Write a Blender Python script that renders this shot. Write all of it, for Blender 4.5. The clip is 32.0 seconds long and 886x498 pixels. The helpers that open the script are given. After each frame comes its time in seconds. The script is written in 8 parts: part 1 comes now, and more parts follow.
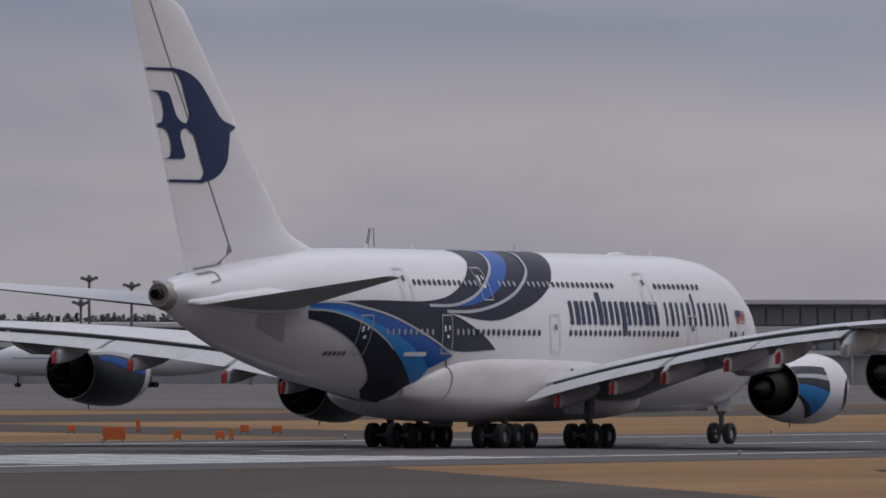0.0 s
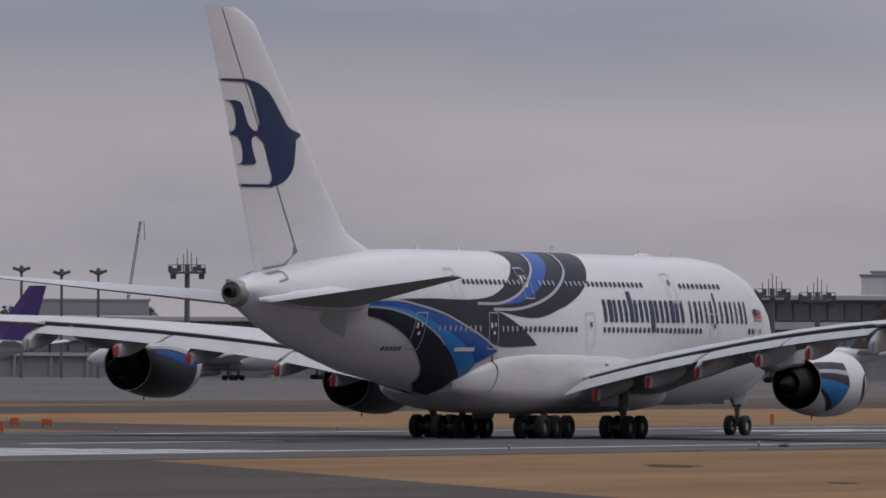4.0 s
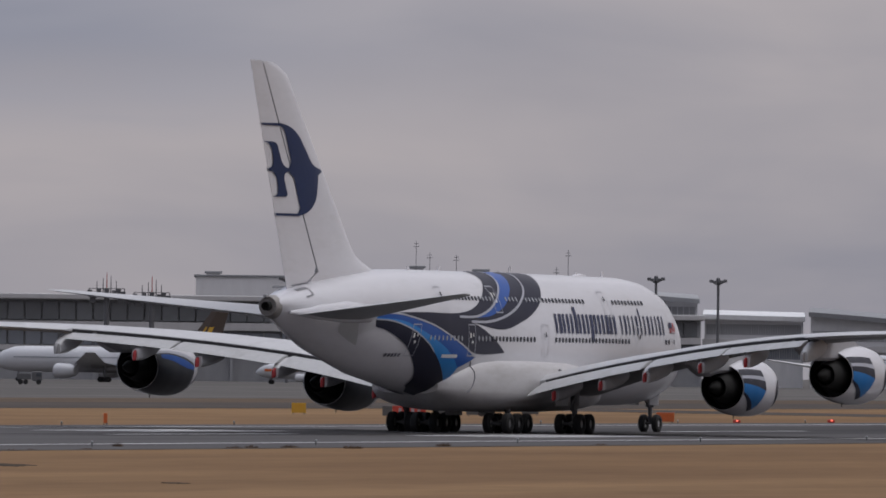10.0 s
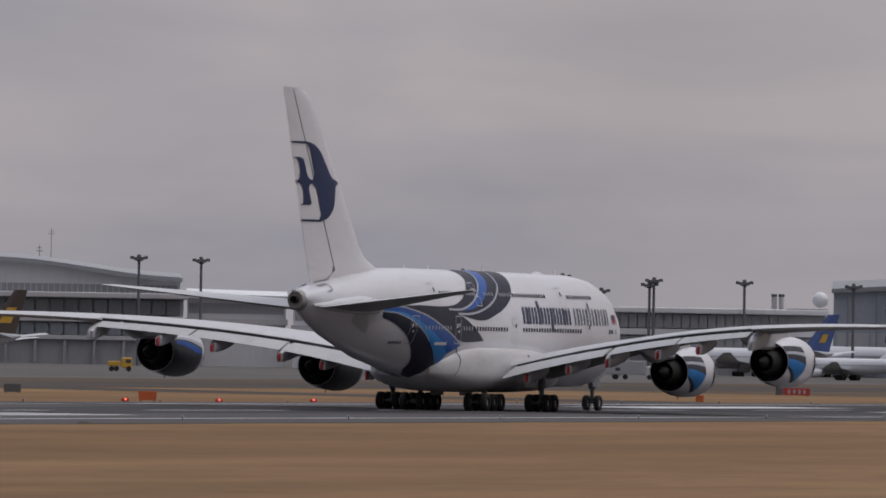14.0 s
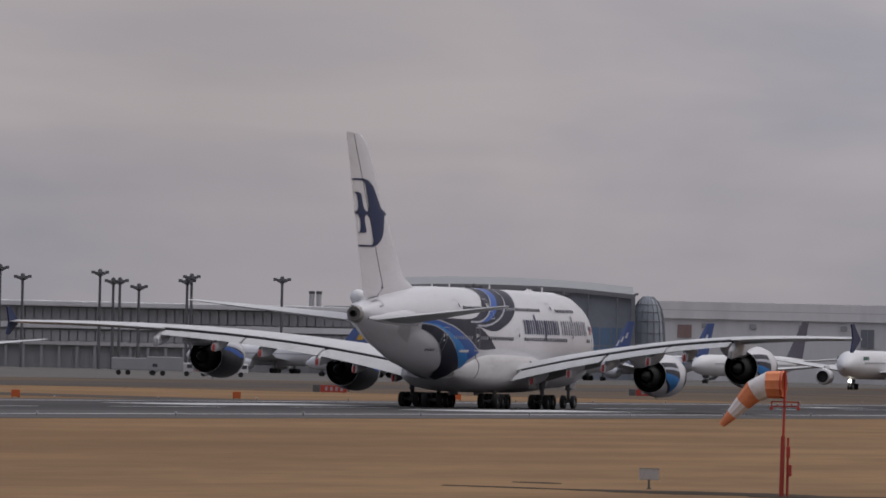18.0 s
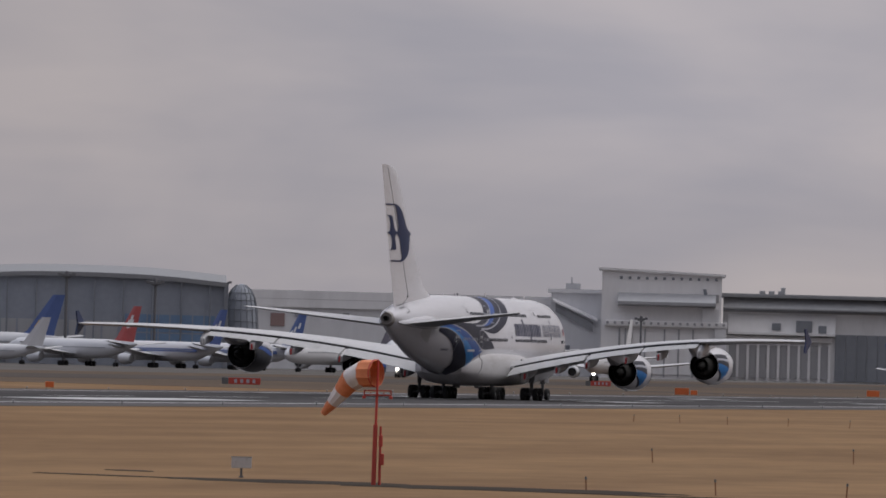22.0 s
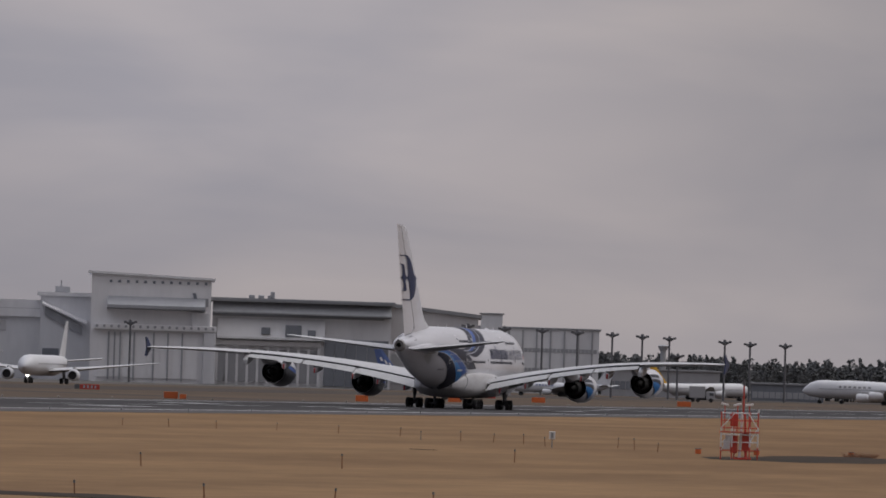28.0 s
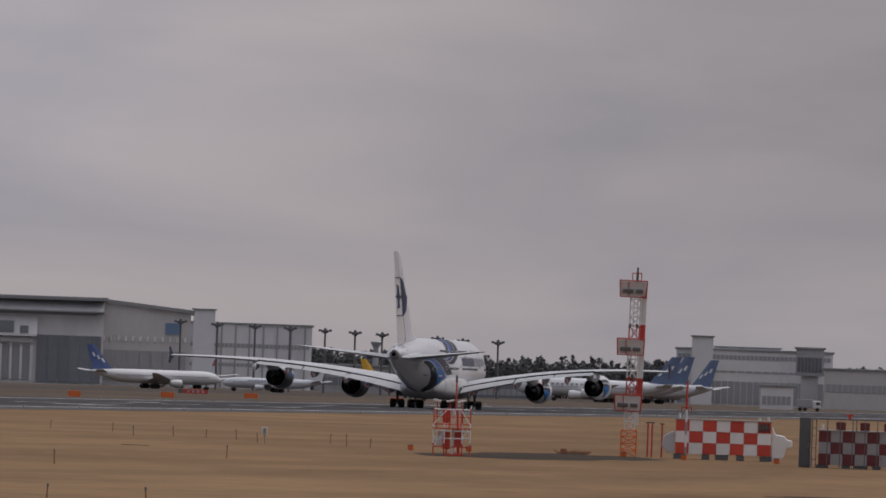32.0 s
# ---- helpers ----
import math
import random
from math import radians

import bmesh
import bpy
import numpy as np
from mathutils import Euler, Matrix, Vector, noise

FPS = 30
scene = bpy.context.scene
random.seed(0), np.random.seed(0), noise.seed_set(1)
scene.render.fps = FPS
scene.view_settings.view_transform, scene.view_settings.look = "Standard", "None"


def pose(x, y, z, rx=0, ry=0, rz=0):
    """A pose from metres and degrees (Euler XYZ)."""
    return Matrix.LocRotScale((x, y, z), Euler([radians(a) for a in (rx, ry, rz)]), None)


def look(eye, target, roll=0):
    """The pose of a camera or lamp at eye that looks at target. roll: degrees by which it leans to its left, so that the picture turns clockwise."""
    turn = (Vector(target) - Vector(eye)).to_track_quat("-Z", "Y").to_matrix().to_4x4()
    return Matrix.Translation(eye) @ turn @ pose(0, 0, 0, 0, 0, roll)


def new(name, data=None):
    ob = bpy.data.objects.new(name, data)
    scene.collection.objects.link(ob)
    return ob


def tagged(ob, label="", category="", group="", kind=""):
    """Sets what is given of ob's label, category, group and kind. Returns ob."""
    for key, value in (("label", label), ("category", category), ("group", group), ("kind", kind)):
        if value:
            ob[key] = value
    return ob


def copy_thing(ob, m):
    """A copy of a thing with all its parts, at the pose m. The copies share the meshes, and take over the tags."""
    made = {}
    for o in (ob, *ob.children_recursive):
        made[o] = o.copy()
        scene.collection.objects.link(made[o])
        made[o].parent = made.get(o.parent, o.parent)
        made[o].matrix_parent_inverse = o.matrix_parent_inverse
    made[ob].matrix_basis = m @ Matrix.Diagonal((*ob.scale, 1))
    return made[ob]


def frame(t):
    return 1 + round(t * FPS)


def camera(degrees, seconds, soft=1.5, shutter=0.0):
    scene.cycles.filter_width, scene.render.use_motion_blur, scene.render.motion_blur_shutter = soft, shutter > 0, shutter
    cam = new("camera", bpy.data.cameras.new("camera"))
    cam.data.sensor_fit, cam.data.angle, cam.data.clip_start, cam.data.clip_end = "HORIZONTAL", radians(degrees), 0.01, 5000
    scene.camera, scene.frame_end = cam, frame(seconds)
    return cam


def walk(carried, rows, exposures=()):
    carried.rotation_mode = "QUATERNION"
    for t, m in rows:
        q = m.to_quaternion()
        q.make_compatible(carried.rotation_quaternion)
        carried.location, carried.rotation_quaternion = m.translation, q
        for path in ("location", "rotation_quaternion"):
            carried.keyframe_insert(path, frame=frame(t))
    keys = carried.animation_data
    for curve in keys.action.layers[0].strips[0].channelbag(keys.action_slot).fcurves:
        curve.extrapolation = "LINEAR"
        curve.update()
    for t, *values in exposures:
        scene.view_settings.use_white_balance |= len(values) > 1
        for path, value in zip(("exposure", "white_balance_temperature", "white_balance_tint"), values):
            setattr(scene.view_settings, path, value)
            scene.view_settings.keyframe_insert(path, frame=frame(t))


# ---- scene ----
cam = camera(5.098, 32.0, soft=1.7)
EYE = (0, 0, 4.52)
# seconds, bearing from the runway's direction, tilt, lean, in degrees
PAN = [
    (0, -26.778, 0.679, 0.05), (0.5, -26.587, 0.653, 0.08), (1, -26.369, 0.635, 0.11), (1.5, -26.193, 0.624, 0.13),
    (2, -26.064, 0.628, 0.16), (2.5, -25.913, 0.635, 0.18), (3, -25.765, 0.639, 0.2), (3.5, -25.633, 0.639, 0.22),
    (5.5, -24.69, 0.663, 0.35), (6, -24.395, 0.648, 0.39), (6.5, -24.096, 0.655, 0.42), (7, -23.772, 0.654, 0.46),
    (7.5, -23.438, 0.663, 0.5), (8, -23.094, 0.659, 0.53), (8.5, -22.735, 0.663, 0.57), (9, -22.353, 0.683, 0.61),
    (9.5, -21.976, 0.67, 0.65), (10, -21.63, 0.676, 0.69), (10.5, -21.287, 0.676, 0.72), (11, -20.944, 0.644, 0.76),
    (11.5, -20.622, 0.641, 0.79), (12, -20.276, 0.636, 0.83), (12.5, -19.829, 0.613, 0.87), (13, -19.42, 0.622, 0.91),
    (13.5, -19.051, 0.607, 0.95), (14, -18.653, 0.597, 0.99), (14.5, -18.302, 0.601, 1.03), (16.5, -16.97, 0.612, 1.17),
    (17, -16.63, 0.621, 1.2), (17.5, -16.302, 0.628, 1.24), (18, -15.993, 0.629, 1.27), (18.5, -15.706, 0.639, 1.3),
    (19, -15.399, 0.65, 1.33), (19.5, -15.106, 0.648, 1.36), (20, -14.802, 0.654, 1.39), (20.5, -14.488, 0.643, 1.43),
    (21, -14.203, 0.645, 1.46), (21.5, -13.93, 0.634, 1.48), (22, -13.651, 0.618, 1.51), (22.5, -13.389, 0.611, 1.54),
    (23, -13.183, 0.622, 1.56), (23.5, -12.947, 0.627, 1.59), (24, -12.72, 0.609, 1.61), (24.5, -12.503, 0.615, 1.63),
    (25, -12.291, 0.631, 1.65), (25.5, -12.006, 0.658, 1.68), (27.5, -10.96, 0.718, 1.79), (28, -10.716, 0.725, 1.82),
    (28.5, -10.484, 0.74, 1.84), (29, -10.241, 0.733, 1.87), (29.5, -9.999, 0.717, 1.89), (30, -9.82, 0.721, 1.91),
    (30.5, -9.641, 0.716, 1.93), (31, -9.446, 0.716, 1.95), (31.5, -9.236, 0.723, 1.97), (32, -9.064, 0.756, 1.99),
]
walk(cam, [(t, pose(*EYE, 90 + tilt, 0, -bearing) @ pose(0, 0, 0, 0, 0, lean)) for t, bearing, tilt, lean in PAN],
     [(0, 0.02, 6280, 10), (8, 0.02, 6300, 10), (14, 0.03, 6430, 10), (19, 0.0, 6480, 10), (24, 0.06, 6500, 10), (26.5, 0.0, 6500, 10), (28.5, -0.10, 6500, 10), (32, -0.09, 6460, 10)])

RUNWAY = -248.3
# seconds, the main gear's way along the runway in metres, heading in degrees
ROLL = [
    (0, 497.18, -0.15), (0.5, 500.90, -0.28), (1, 504.87, -0.37), (1.5, 508.97, -0.38), (2, 513.24, -0.34), (2.5, 517.64, -0.26),
    (3, 522.36, -0.14), (3.5, 527.33, -0.04), (5.5, 551.63, 0.34), (6, 558.91, 0.43), (6.5, 566.56, 0.49), (7, 574.76, 0.54),
    (7.5, 583.52, 0.58), (8, 592.90, 0.52), (8.5, 602.81, 0.38), (9, 613.13, 0.30), (9.5, 623.74, 0.33), (10, 634.70, 0.51),
    (10.5, 646.06, 0.78), (11, 657.80, 1.09), (11.5, 670.25, 1.32), (12, 683.32, 1.43), (12.5, 696.89, 1.47), (13, 711.16, 1.41),
    (13.5, 726.00, 1.22), (14, 741.41, 0.94), (14.5, 757.09, 0.75), (16.5, 823.38, 0.90), (17, 841.30, 0.84), (17.5, 859.53, 0.74),
    (18, 878.07, 0.60), (18.5, 897.24, 0.38), (19, 916.72, 0.15), (19.5, 936.24, 0.02), (20, 955.89, -0.02), (20.5, 975.93, -0.00),
    (21, 996.31, 0.09), (21.5, 1017.08, 0.27), (22, 1038.12, 0.53), (22.5, 1059.38, 0.82), (23, 1080.71, 1.11), (23.5, 1102.83, 1.30),
    (24, 1125.80, 1.34), (24.5, 1149.31, 1.33), (25, 1173.17, 1.35), (25.5, 1198.09, 1.38), (27.5, 1299.50, 1.59), (28, 1326.65, 1.48),
    (28.5, 1354.40, 1.28), (29, 1382.50, 1.04), (29.5, 1410.85, 0.81), (30, 1439.18, 0.63), (30.5, 1467.56, 0.52), (31, 1496.02, 0.52),
    (31.5, 1524.70, 0.62), (32, 1553.92, 0.81),
]

# ---- light ----
def make_world():
    w = bpy.data.worlds.new("overcast_sky")
    scene.world = w
    w.use_nodes = True
    nt = w.node_tree
    nt.nodes.clear()
    N = nt.nodes.new
    out, bg = N("ShaderNodeOutputWorld"), N("ShaderNodeBackground")
    sky = N("ShaderNodeTexSky")
    sky.sky_type, sky.sun_disc = "NISHITA", False
    sky.sun_elevation, sky.sun_rotation = radians(48), radians(SUN_TURN)
    sky.air_density, sky.dust_density = 1.0, 4.0
    co, sep = N("ShaderNodeTexCoord"), N("ShaderNodeSeparateXYZ")
    nt.links.new(co.outputs["Generated"], sep.inputs[0])
    # cloud deck: brighter overhead than at the horizon
    deck = N("ShaderNodeValToRGB")
    deck.color_ramp.elements[0].position, deck.color_ramp.elements[0].color = 0.0, (0.345, 0.320, 0.332, 1)
    deck.color_ramp.elements[1].position, deck.color_ramp.elements[1].color = 1.0, (1.38, 1.36, 1.40, 1)
    mid = deck.color_ramp.elements.new(0.08)
    mid.color = (0.392, 0.368, 0.382, 1)
    high = deck.color_ramp.elements.new(0.35)
    high.color = (0.47, 0.45, 0.47, 1)
    nt.links.new(sep.outputs["Z"], deck.inputs[0])
    # layered cloud: long soft bands, thin in height
    mp = N("ShaderNodeMapping")
    mp.inputs["Scale"].default_value = (6.0, 6.0, 46.0)
    mp.inputs["Location"].default_value = (3.1, 0.7, CLOUD_SHIFT)
    nt.links.new(co.outputs["Generated"], mp.inputs[0])
    cl = N("ShaderNodeTexNoise")
    cl.inputs["Scale"].default_value, cl.inputs["Detail"].default_value, cl.inputs["Roughness"].default_value = 1.0, 5.0, 0.45
    cl.inputs["Distortion"].default_value = 0.6
    nt.links.new(mp.outputs[0], cl.inputs["Vector"])
    # smaller puffs on the bands
    mp2, puff, both_n = N("ShaderNodeMapping"), N("ShaderNodeTexNoise"), N("ShaderNodeMix")
    mp2.inputs["Scale"].default_value = (20.0, 20.0, 62.0)
    nt.links.new(co.outputs["Generated"], mp2.inputs[0])
    puff.inputs["Scale"].default_value, puff.inputs["Detail"].default_value, puff.inputs["Roughness"].default_value = 1.0, 4.0, 0.5
    puff.inputs["Distortion"].default_value = 0.4
    nt.links.new(mp2.outputs[0], puff.inputs["Vector"])
    both_n.data_type = "FLOAT"
    both_n.inputs[0].default_value = 0.5
    nt.links.new(cl.outputs["Fac"], both_n.inputs[2])
    nt.links.new(puff.outputs["Fac"], both_n.inputs[3])
    tone = N("ShaderNodeValToRGB")
    tone.color_ramp.elements[0].position, tone.color_ramp.elements[0].color = 0.36, (0.80, 0.83, 0.90, 1)
    tone.color_ramp.elements[1].position, tone.color_ramp.elements[1].color = 0.62, (1.16, 1.13, 1.11, 1)
    nt.links.new(both_n.outputs[0], tone.inputs[0])
    mul = N("ShaderNodeMix")
    mul.data_type, mul.blend_type = "RGBA", "MULTIPLY"
    mul.inputs[0].default_value = 1.0
    nt.links.new(deck.outputs[0], mul.inputs[6])
    nt.links.new(tone.outputs[0], mul.inputs[7])
    # a darker, bluer bank of cloud to the left, its lower edge ragged
    bank_x, bank_z, edge, both = N("ShaderNodeMapRange"), N("ShaderNodeMapRange"), N("ShaderNodeMath"), N("ShaderNodeMath")
    bank_x.interpolation_type = bank_z.interpolation_type = "SMOOTHSTEP"
    bank_x.inputs["From Min"].default_value, bank_x.inputs["From Max"].default_value = -0.33, -0.42
    bank_z.inputs["From Min"].default_value, bank_z.inputs["From Max"].default_value = 0.0250, 0.0345
    edge.operation, both.operation = "MULTIPLY_ADD", "MULTIPLY"
    nt.links.new(sep.outputs["X"], bank_x.inputs["Value"])
    edge.inputs[1].default_value = 0.036
    nt.links.new(both_n.outputs[0], edge.inputs[0])
    low = N("ShaderNodeMath")
    low.operation = "SUBTRACT"
    nt.links.new(sep.outputs["Z"], low.inputs[0])
    low.inputs[1].default_value = 0.018
    nt.links.new(low.outputs[0], edge.inputs[2])
    nt.links.new(edge.outputs[0], bank_z.inputs["Value"])
    nt.links.new(bank_x.outputs[0], both.inputs[0])
    nt.links.new(bank_z.outputs[0], both.inputs[1])
    bank = N("ShaderNodeMix")
    bank.data_type, bank.blend_type = "RGBA", "MULTIPLY"
    nt.links.new(both.outputs[0], bank.inputs[0])
    nt.links.new(mul.outputs[2], bank.inputs[6])
    bank.inputs[7].default_value = (0.72, 0.79, 0.90, 1)
    # the deck is thinner in one quarter and thicker beyond it
    wide, aloft, shade = N("ShaderNodeValToRGB"), N("ShaderNodeMapRange"), N("ShaderNodeMix")
    turn = N("ShaderNodeMapRange")
    turn.inputs["From Min"].default_value, turn.inputs["From Max"].default_value = -0.32, -0.08
    nt.links.new(sep.outputs["X"], turn.inputs["Value"])
    nt.links.new(turn.outputs[0], wide.inputs[0])
    for k, (p, v) in enumerate(((0.0, 0.97), (0.08, 0.90), (0.20, 0.97), (0.30, 1.08), (0.43, 1.20), (0.52, 1.17), (0.60, 1.07), (0.68, 0.96), (0.90, 0.79))):
        e = wide.color_ramp.elements[k] if k < 2 else wide.color_ramp.elements.new(p)
        e.position, e.color = p, (v, v, v, 1)
    aloft.inputs["From Min"].default_value, aloft.inputs["From Max"].default_value = 0.006, 0.024
    nt.links.new(sep.outputs["Z"], aloft.inputs["Value"])
    shade.data_type, shade.blend_type = "RGBA", "MULTIPLY"
    nt.links.new(aloft.outputs[0], shade.inputs[0])
    nt.links.new(bank.outputs[2], shade.inputs[6])
    nt.links.new(wide.outputs[0], shade.inputs[7])
    # the deck is heavier behind the eye, as the dim rear faces of things show
    rear, heavy = N("ShaderNodeMapRange"), N("ShaderNodeMix")
    rear.interpolation_type = "SMOOTHSTEP"
    rear.inputs["From Min"].default_value, rear.inputs["From Max"].default_value = 0.45, -0.75
    nt.links.new(sep.outputs["Y"], rear.inputs["Value"])
    heavy.data_type, heavy.blend_type = "RGBA", "MULTIPLY"
    nt.links.new(rear.outputs[0], heavy.inputs[0])
    nt.links.new(shade.outputs[2], heavy.inputs[6])
    heavy.inputs[7].default_value = (0.64, 0.645, 0.66, 1)
    thin = N("ShaderNodeMix")
    thin.data_type, thin.blend_type = "RGBA", "ADD"
    thin.inputs[0].default_value = 0.006
    nt.links.new(heavy.outputs[2], thin.inputs[6])
    nt.links.new(sky.outputs[0], thin.inputs[7])
    nt.links.new(thin.outputs[2], bg.inputs[0])
    bg.inputs[1].default_value = 1.0
    nt.links.new(bg.outputs[0], out.inputs[0])


SUN_TURN, CLOUD_SHIFT = 120, 0.35
make_world()
sun = new("sun", bpy.data.lights.new("sun", "SUN"))
sun.data.energy, sun.data.angle, sun.data.color = 0.9, radians(25), (1.0, 0.97, 0.93)
sun.matrix_basis = look((110, 70, 190), (0, 0, 0))


# ---- materials ----
def paint(name, color, rough=0.5, metal=0.0, scale=1.0, vary=0.10, fine=12.0, bump=0.0, dirt=None, dirt_at=(0.55, 0.75), stretch=(1, 1, 1), per_object=0.0):
    """A surface with grain and stains: broad and fine noise on the colour, a little on the gloss, relief if asked."""
    m = bpy.data.materials.new(name)
    m.use_nodes = True
    nt = m.node_tree
    N, L = nt.nodes.new, nt.links.new
    b = nt.nodes["Principled BSDF"]
    b.inputs["Metallic"].default_value = metal
    co = N("ShaderNodeTexCoord")
    mp = N("ShaderNodeMapping")
    mp.inputs["Scale"].default_value = stretch
    L(co.outputs["Object"], mp.inputs[0])
    broad, grain = N("ShaderNodeTexNoise"), N("ShaderNodeTexNoise")
    broad.inputs["Scale"].default_value, broad.inputs["Detail"].default_value = 0.35 * scale, 4.0
    grain.inputs["Scale"].default_value, grain.inputs["Detail"].default_value = fine * scale, 3.0
    L(mp.outputs[0], broad.inputs["Vector"])
    L(mp.outputs[0], grain.inputs["Vector"])
    mixn = N("ShaderNodeMath")
    mixn.operation = "ADD"
    L(broad.outputs["Fac"], mixn.inputs[0])
    L(grain.outputs["Fac"], mixn.inputs[1])
    rng = N("ShaderNodeMapRange")
    rng.inputs["From Min"].default_value, rng.inputs["From Max"].default_value = 0.6, 1.4
    rng.inputs["To Min"].default_value, rng.inputs["To Max"].default_value = 1.0 - vary, 1.0 + vary
    L(mixn.outputs[0], rng.inputs["Value"])
    mul = N("ShaderNodeMix")
    mul.data_type, mul.blend_type = "RGBA", "MULTIPLY"
    mul.inputs[0].default_value = 1.0
    mul.inputs[6].default_value = (*color, 1)
    L(rng.outputs[0], mul.inputs[7])
    last = mul.outputs[2]
    if per_object:
        inf, pr = N("ShaderNodeObjectInfo"), N("ShaderNodeMapRange")
        pr.inputs["To Min"].default_value, pr.inputs["To Max"].default_value = 1 - per_object, 1 + per_object
        L(inf.outputs["Random"], pr.inputs["Value"])
        m3 = N("ShaderNodeMix")
        m3.data_type, m3.blend_type = "RGBA", "MULTIPLY"
        m3.inputs[0].default_value = 1.0
        L(last, m3.inputs[6])
        L(pr.outputs[0], m3.inputs[7])
        last = m3.outputs[2]
    if dirt:
        st, rp, mx = N("ShaderNodeTexNoise"), N("ShaderNodeMapRange"), N("ShaderNodeMix")
        st.inputs["Scale"].default_value, st.inputs["Detail"].default_value, st.inputs["Roughness"].default_value = 0.9 * scale, 8.0, 0.65
        L(mp.outputs[0], st.inputs["Vector"])
        rp.inputs["From Min"].default_value, rp.inputs["From Max"].default_value = dirt_at
        L(st.outputs["Fac"], rp.inputs["Value"])
        mx.data_type = "RGBA"
        L(rp.outputs[0], mx.inputs[0])
        L(last, mx.inputs[6])
        mx.inputs[7].default_value = (*dirt, 1)
        last = mx.outputs[2]
    L(last, b.inputs["Base Color"])
    rr = N("ShaderNodeMapRange")
    rr.inputs["To Min"].default_value, rr.inputs["To Max"].default_value = max(0.02, rough - 0.08), min(1.0, rough + 0.08)
    L(broad.outputs["Fac"], rr.inputs["Value"])
    L(rr.outputs[0], b.inputs["Roughness"])
    if bump:
        bp = N("ShaderNodeBump")
        bp.inputs["Strength"].default_value, bp.inputs["Distance"].default_value = 0.6, bump
        L(grain.outputs["Fac"], bp.inputs["Height"])
        L(bp.outputs[0], b.inputs["Normal"])
    return m


def glow(name, color, strength):
    m = bpy.data.materials.new(name)
    m.use_nodes = True
    b = m.node_tree.nodes["Principled BSDF"]
    b.inputs["Base Color"].default_value = (*color, 1)
    b.inputs["Emission Color"].default_value, b.inputs["Emission Strength"].default_value = (*color, 1), strength
    return m


M_WHITE = paint("aircraft_white", (0.625, 0.62, 0.655), 0.22, scale=0.8, vary=0.035, fine=4, dirt=(0.50, 0.49, 0.505), dirt_at=(0.56, 0.95), stretch=(1, 0.25, 1))
M_NAVY = paint("aircraft_navy", (0.015, 0.016, 0.034), 0.42, vary=0.12)
M_LOGO = paint("aircraft_deep_blue", (0.014, 0.028, 0.085), 0.4, vary=0.10)
M_BLUE = paint("aircraft_blue", (0.016, 0.080, 0.33), 0.35, vary=0.10)
M_SKYB = paint("aircraft_light_blue", (0.035, 0.22, 0.56), 0.35, vary=0.10)
M_SILVER = paint("aircraft_silver_line", (0.36, 0.37, 0.42), 0.35, vary=0.08)
# dark tone that puts the inner cowl flank's shade into paint
M_COWLSHADE = paint("cowl_shade", (0.050, 0.053, 0.062), 0.4, vary=0.12)
M_COWLDARK = paint("cowl_dark_slate", (0.030, 0.030, 0.042), 0.4, vary=0.12)
M_COWLBLUE = paint("cowl_blue", (0.020, 0.155, 0.42), 0.4, vary=0.10)
M_DOORLINE = paint("door_outline", (0.47, 0.47, 0.50), 0.4)
# grubby streaks on a lowered white that also takes up the belly's shade
M_BELLY = paint("grubby_shaded_belly_white", (0.56, 0.55, 0.565), 0.4, scale=0.9, vary=0.06, fine=4, dirt=(0.38, 0.36, 0.35), dirt_at=(0.48, 0.85), stretch=(1, 0.2, 1))
M_PLATESHADE = paint("plate_grey_with_shade", (0.40, 0.40, 0.41), 0.5, vary=0.10)
M_PALEPLATE = paint("pale_plate_grey", (0.50, 0.50, 0.52), 0.45, vary=0.08)
M_REGGREY = paint("stencil_grey", (0.13, 0.13, 0.16), 0.5)
M_LINE = paint("panel_gap", (0.20, 0.20, 0.22), 0.6)
M_WING = paint("aircraft_wing_grey", (0.50, 0.50, 0.515), 0.42, scale=0.6, vary=0.06, fine=5, dirt=(0.36, 0.355, 0.355), dirt_at=(0.52, 0.85), stretch=(1, 0.3, 1))
M_FLAP = paint("flap_grey", (0.40, 0.40, 0.41), 0.5, scale=0.8, vary=0.08, fine=5, dirt=(0.28, 0.27, 0.27), dirt_at=(0.5, 0.85), stretch=(1, 0.3, 1))
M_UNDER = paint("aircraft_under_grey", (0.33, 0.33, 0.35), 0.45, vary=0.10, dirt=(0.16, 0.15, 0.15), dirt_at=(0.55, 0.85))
# lower paint of the tailplanes; on the wings it stands in for shade
M_DARKUNDER = paint("under_grey_with_shade", (0.25, 0.25, 0.26), 0.5, vary=0.12)
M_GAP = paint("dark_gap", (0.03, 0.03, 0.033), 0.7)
M_NOZZLE = paint("near_black_metal", (0.007, 0.0065, 0.0065), 0.85, metal=0.0, vary=0.2)
M_BARE = paint("bare_metal", (0.42, 0.42, 0.43), 0.32, metal=0.9, vary=0.12)
M_TYRE = paint("tyre_rubber", (0.022, 0.022, 0.023), 0.85, vary=0.2, fine=30)
M_RIM = paint("wheel_rim", (0.35, 0.35, 0.36), 0.5, metal=0.4, vary=0.15)
M_STRUT = paint("gear_grey", (0.16, 0.16, 0.17), 0.5, metal=0.2, vary=0.15)
M_REDTIP = paint("red_fairing_tip", (0.36, 0.035, 0.04), 0.7, vary=0.12)
M_PANE = paint("cabin_window", (0.035, 0.038, 0.05), 0.15)
M_PALEPANE = paint("pale_cabin_window", (0.30, 0.31, 0.34), 0.3)
M_TAILMETAL = paint("heat_stained_metal", (0.27, 0.255, 0.245), 0.5, metal=0.3, vary=0.2)
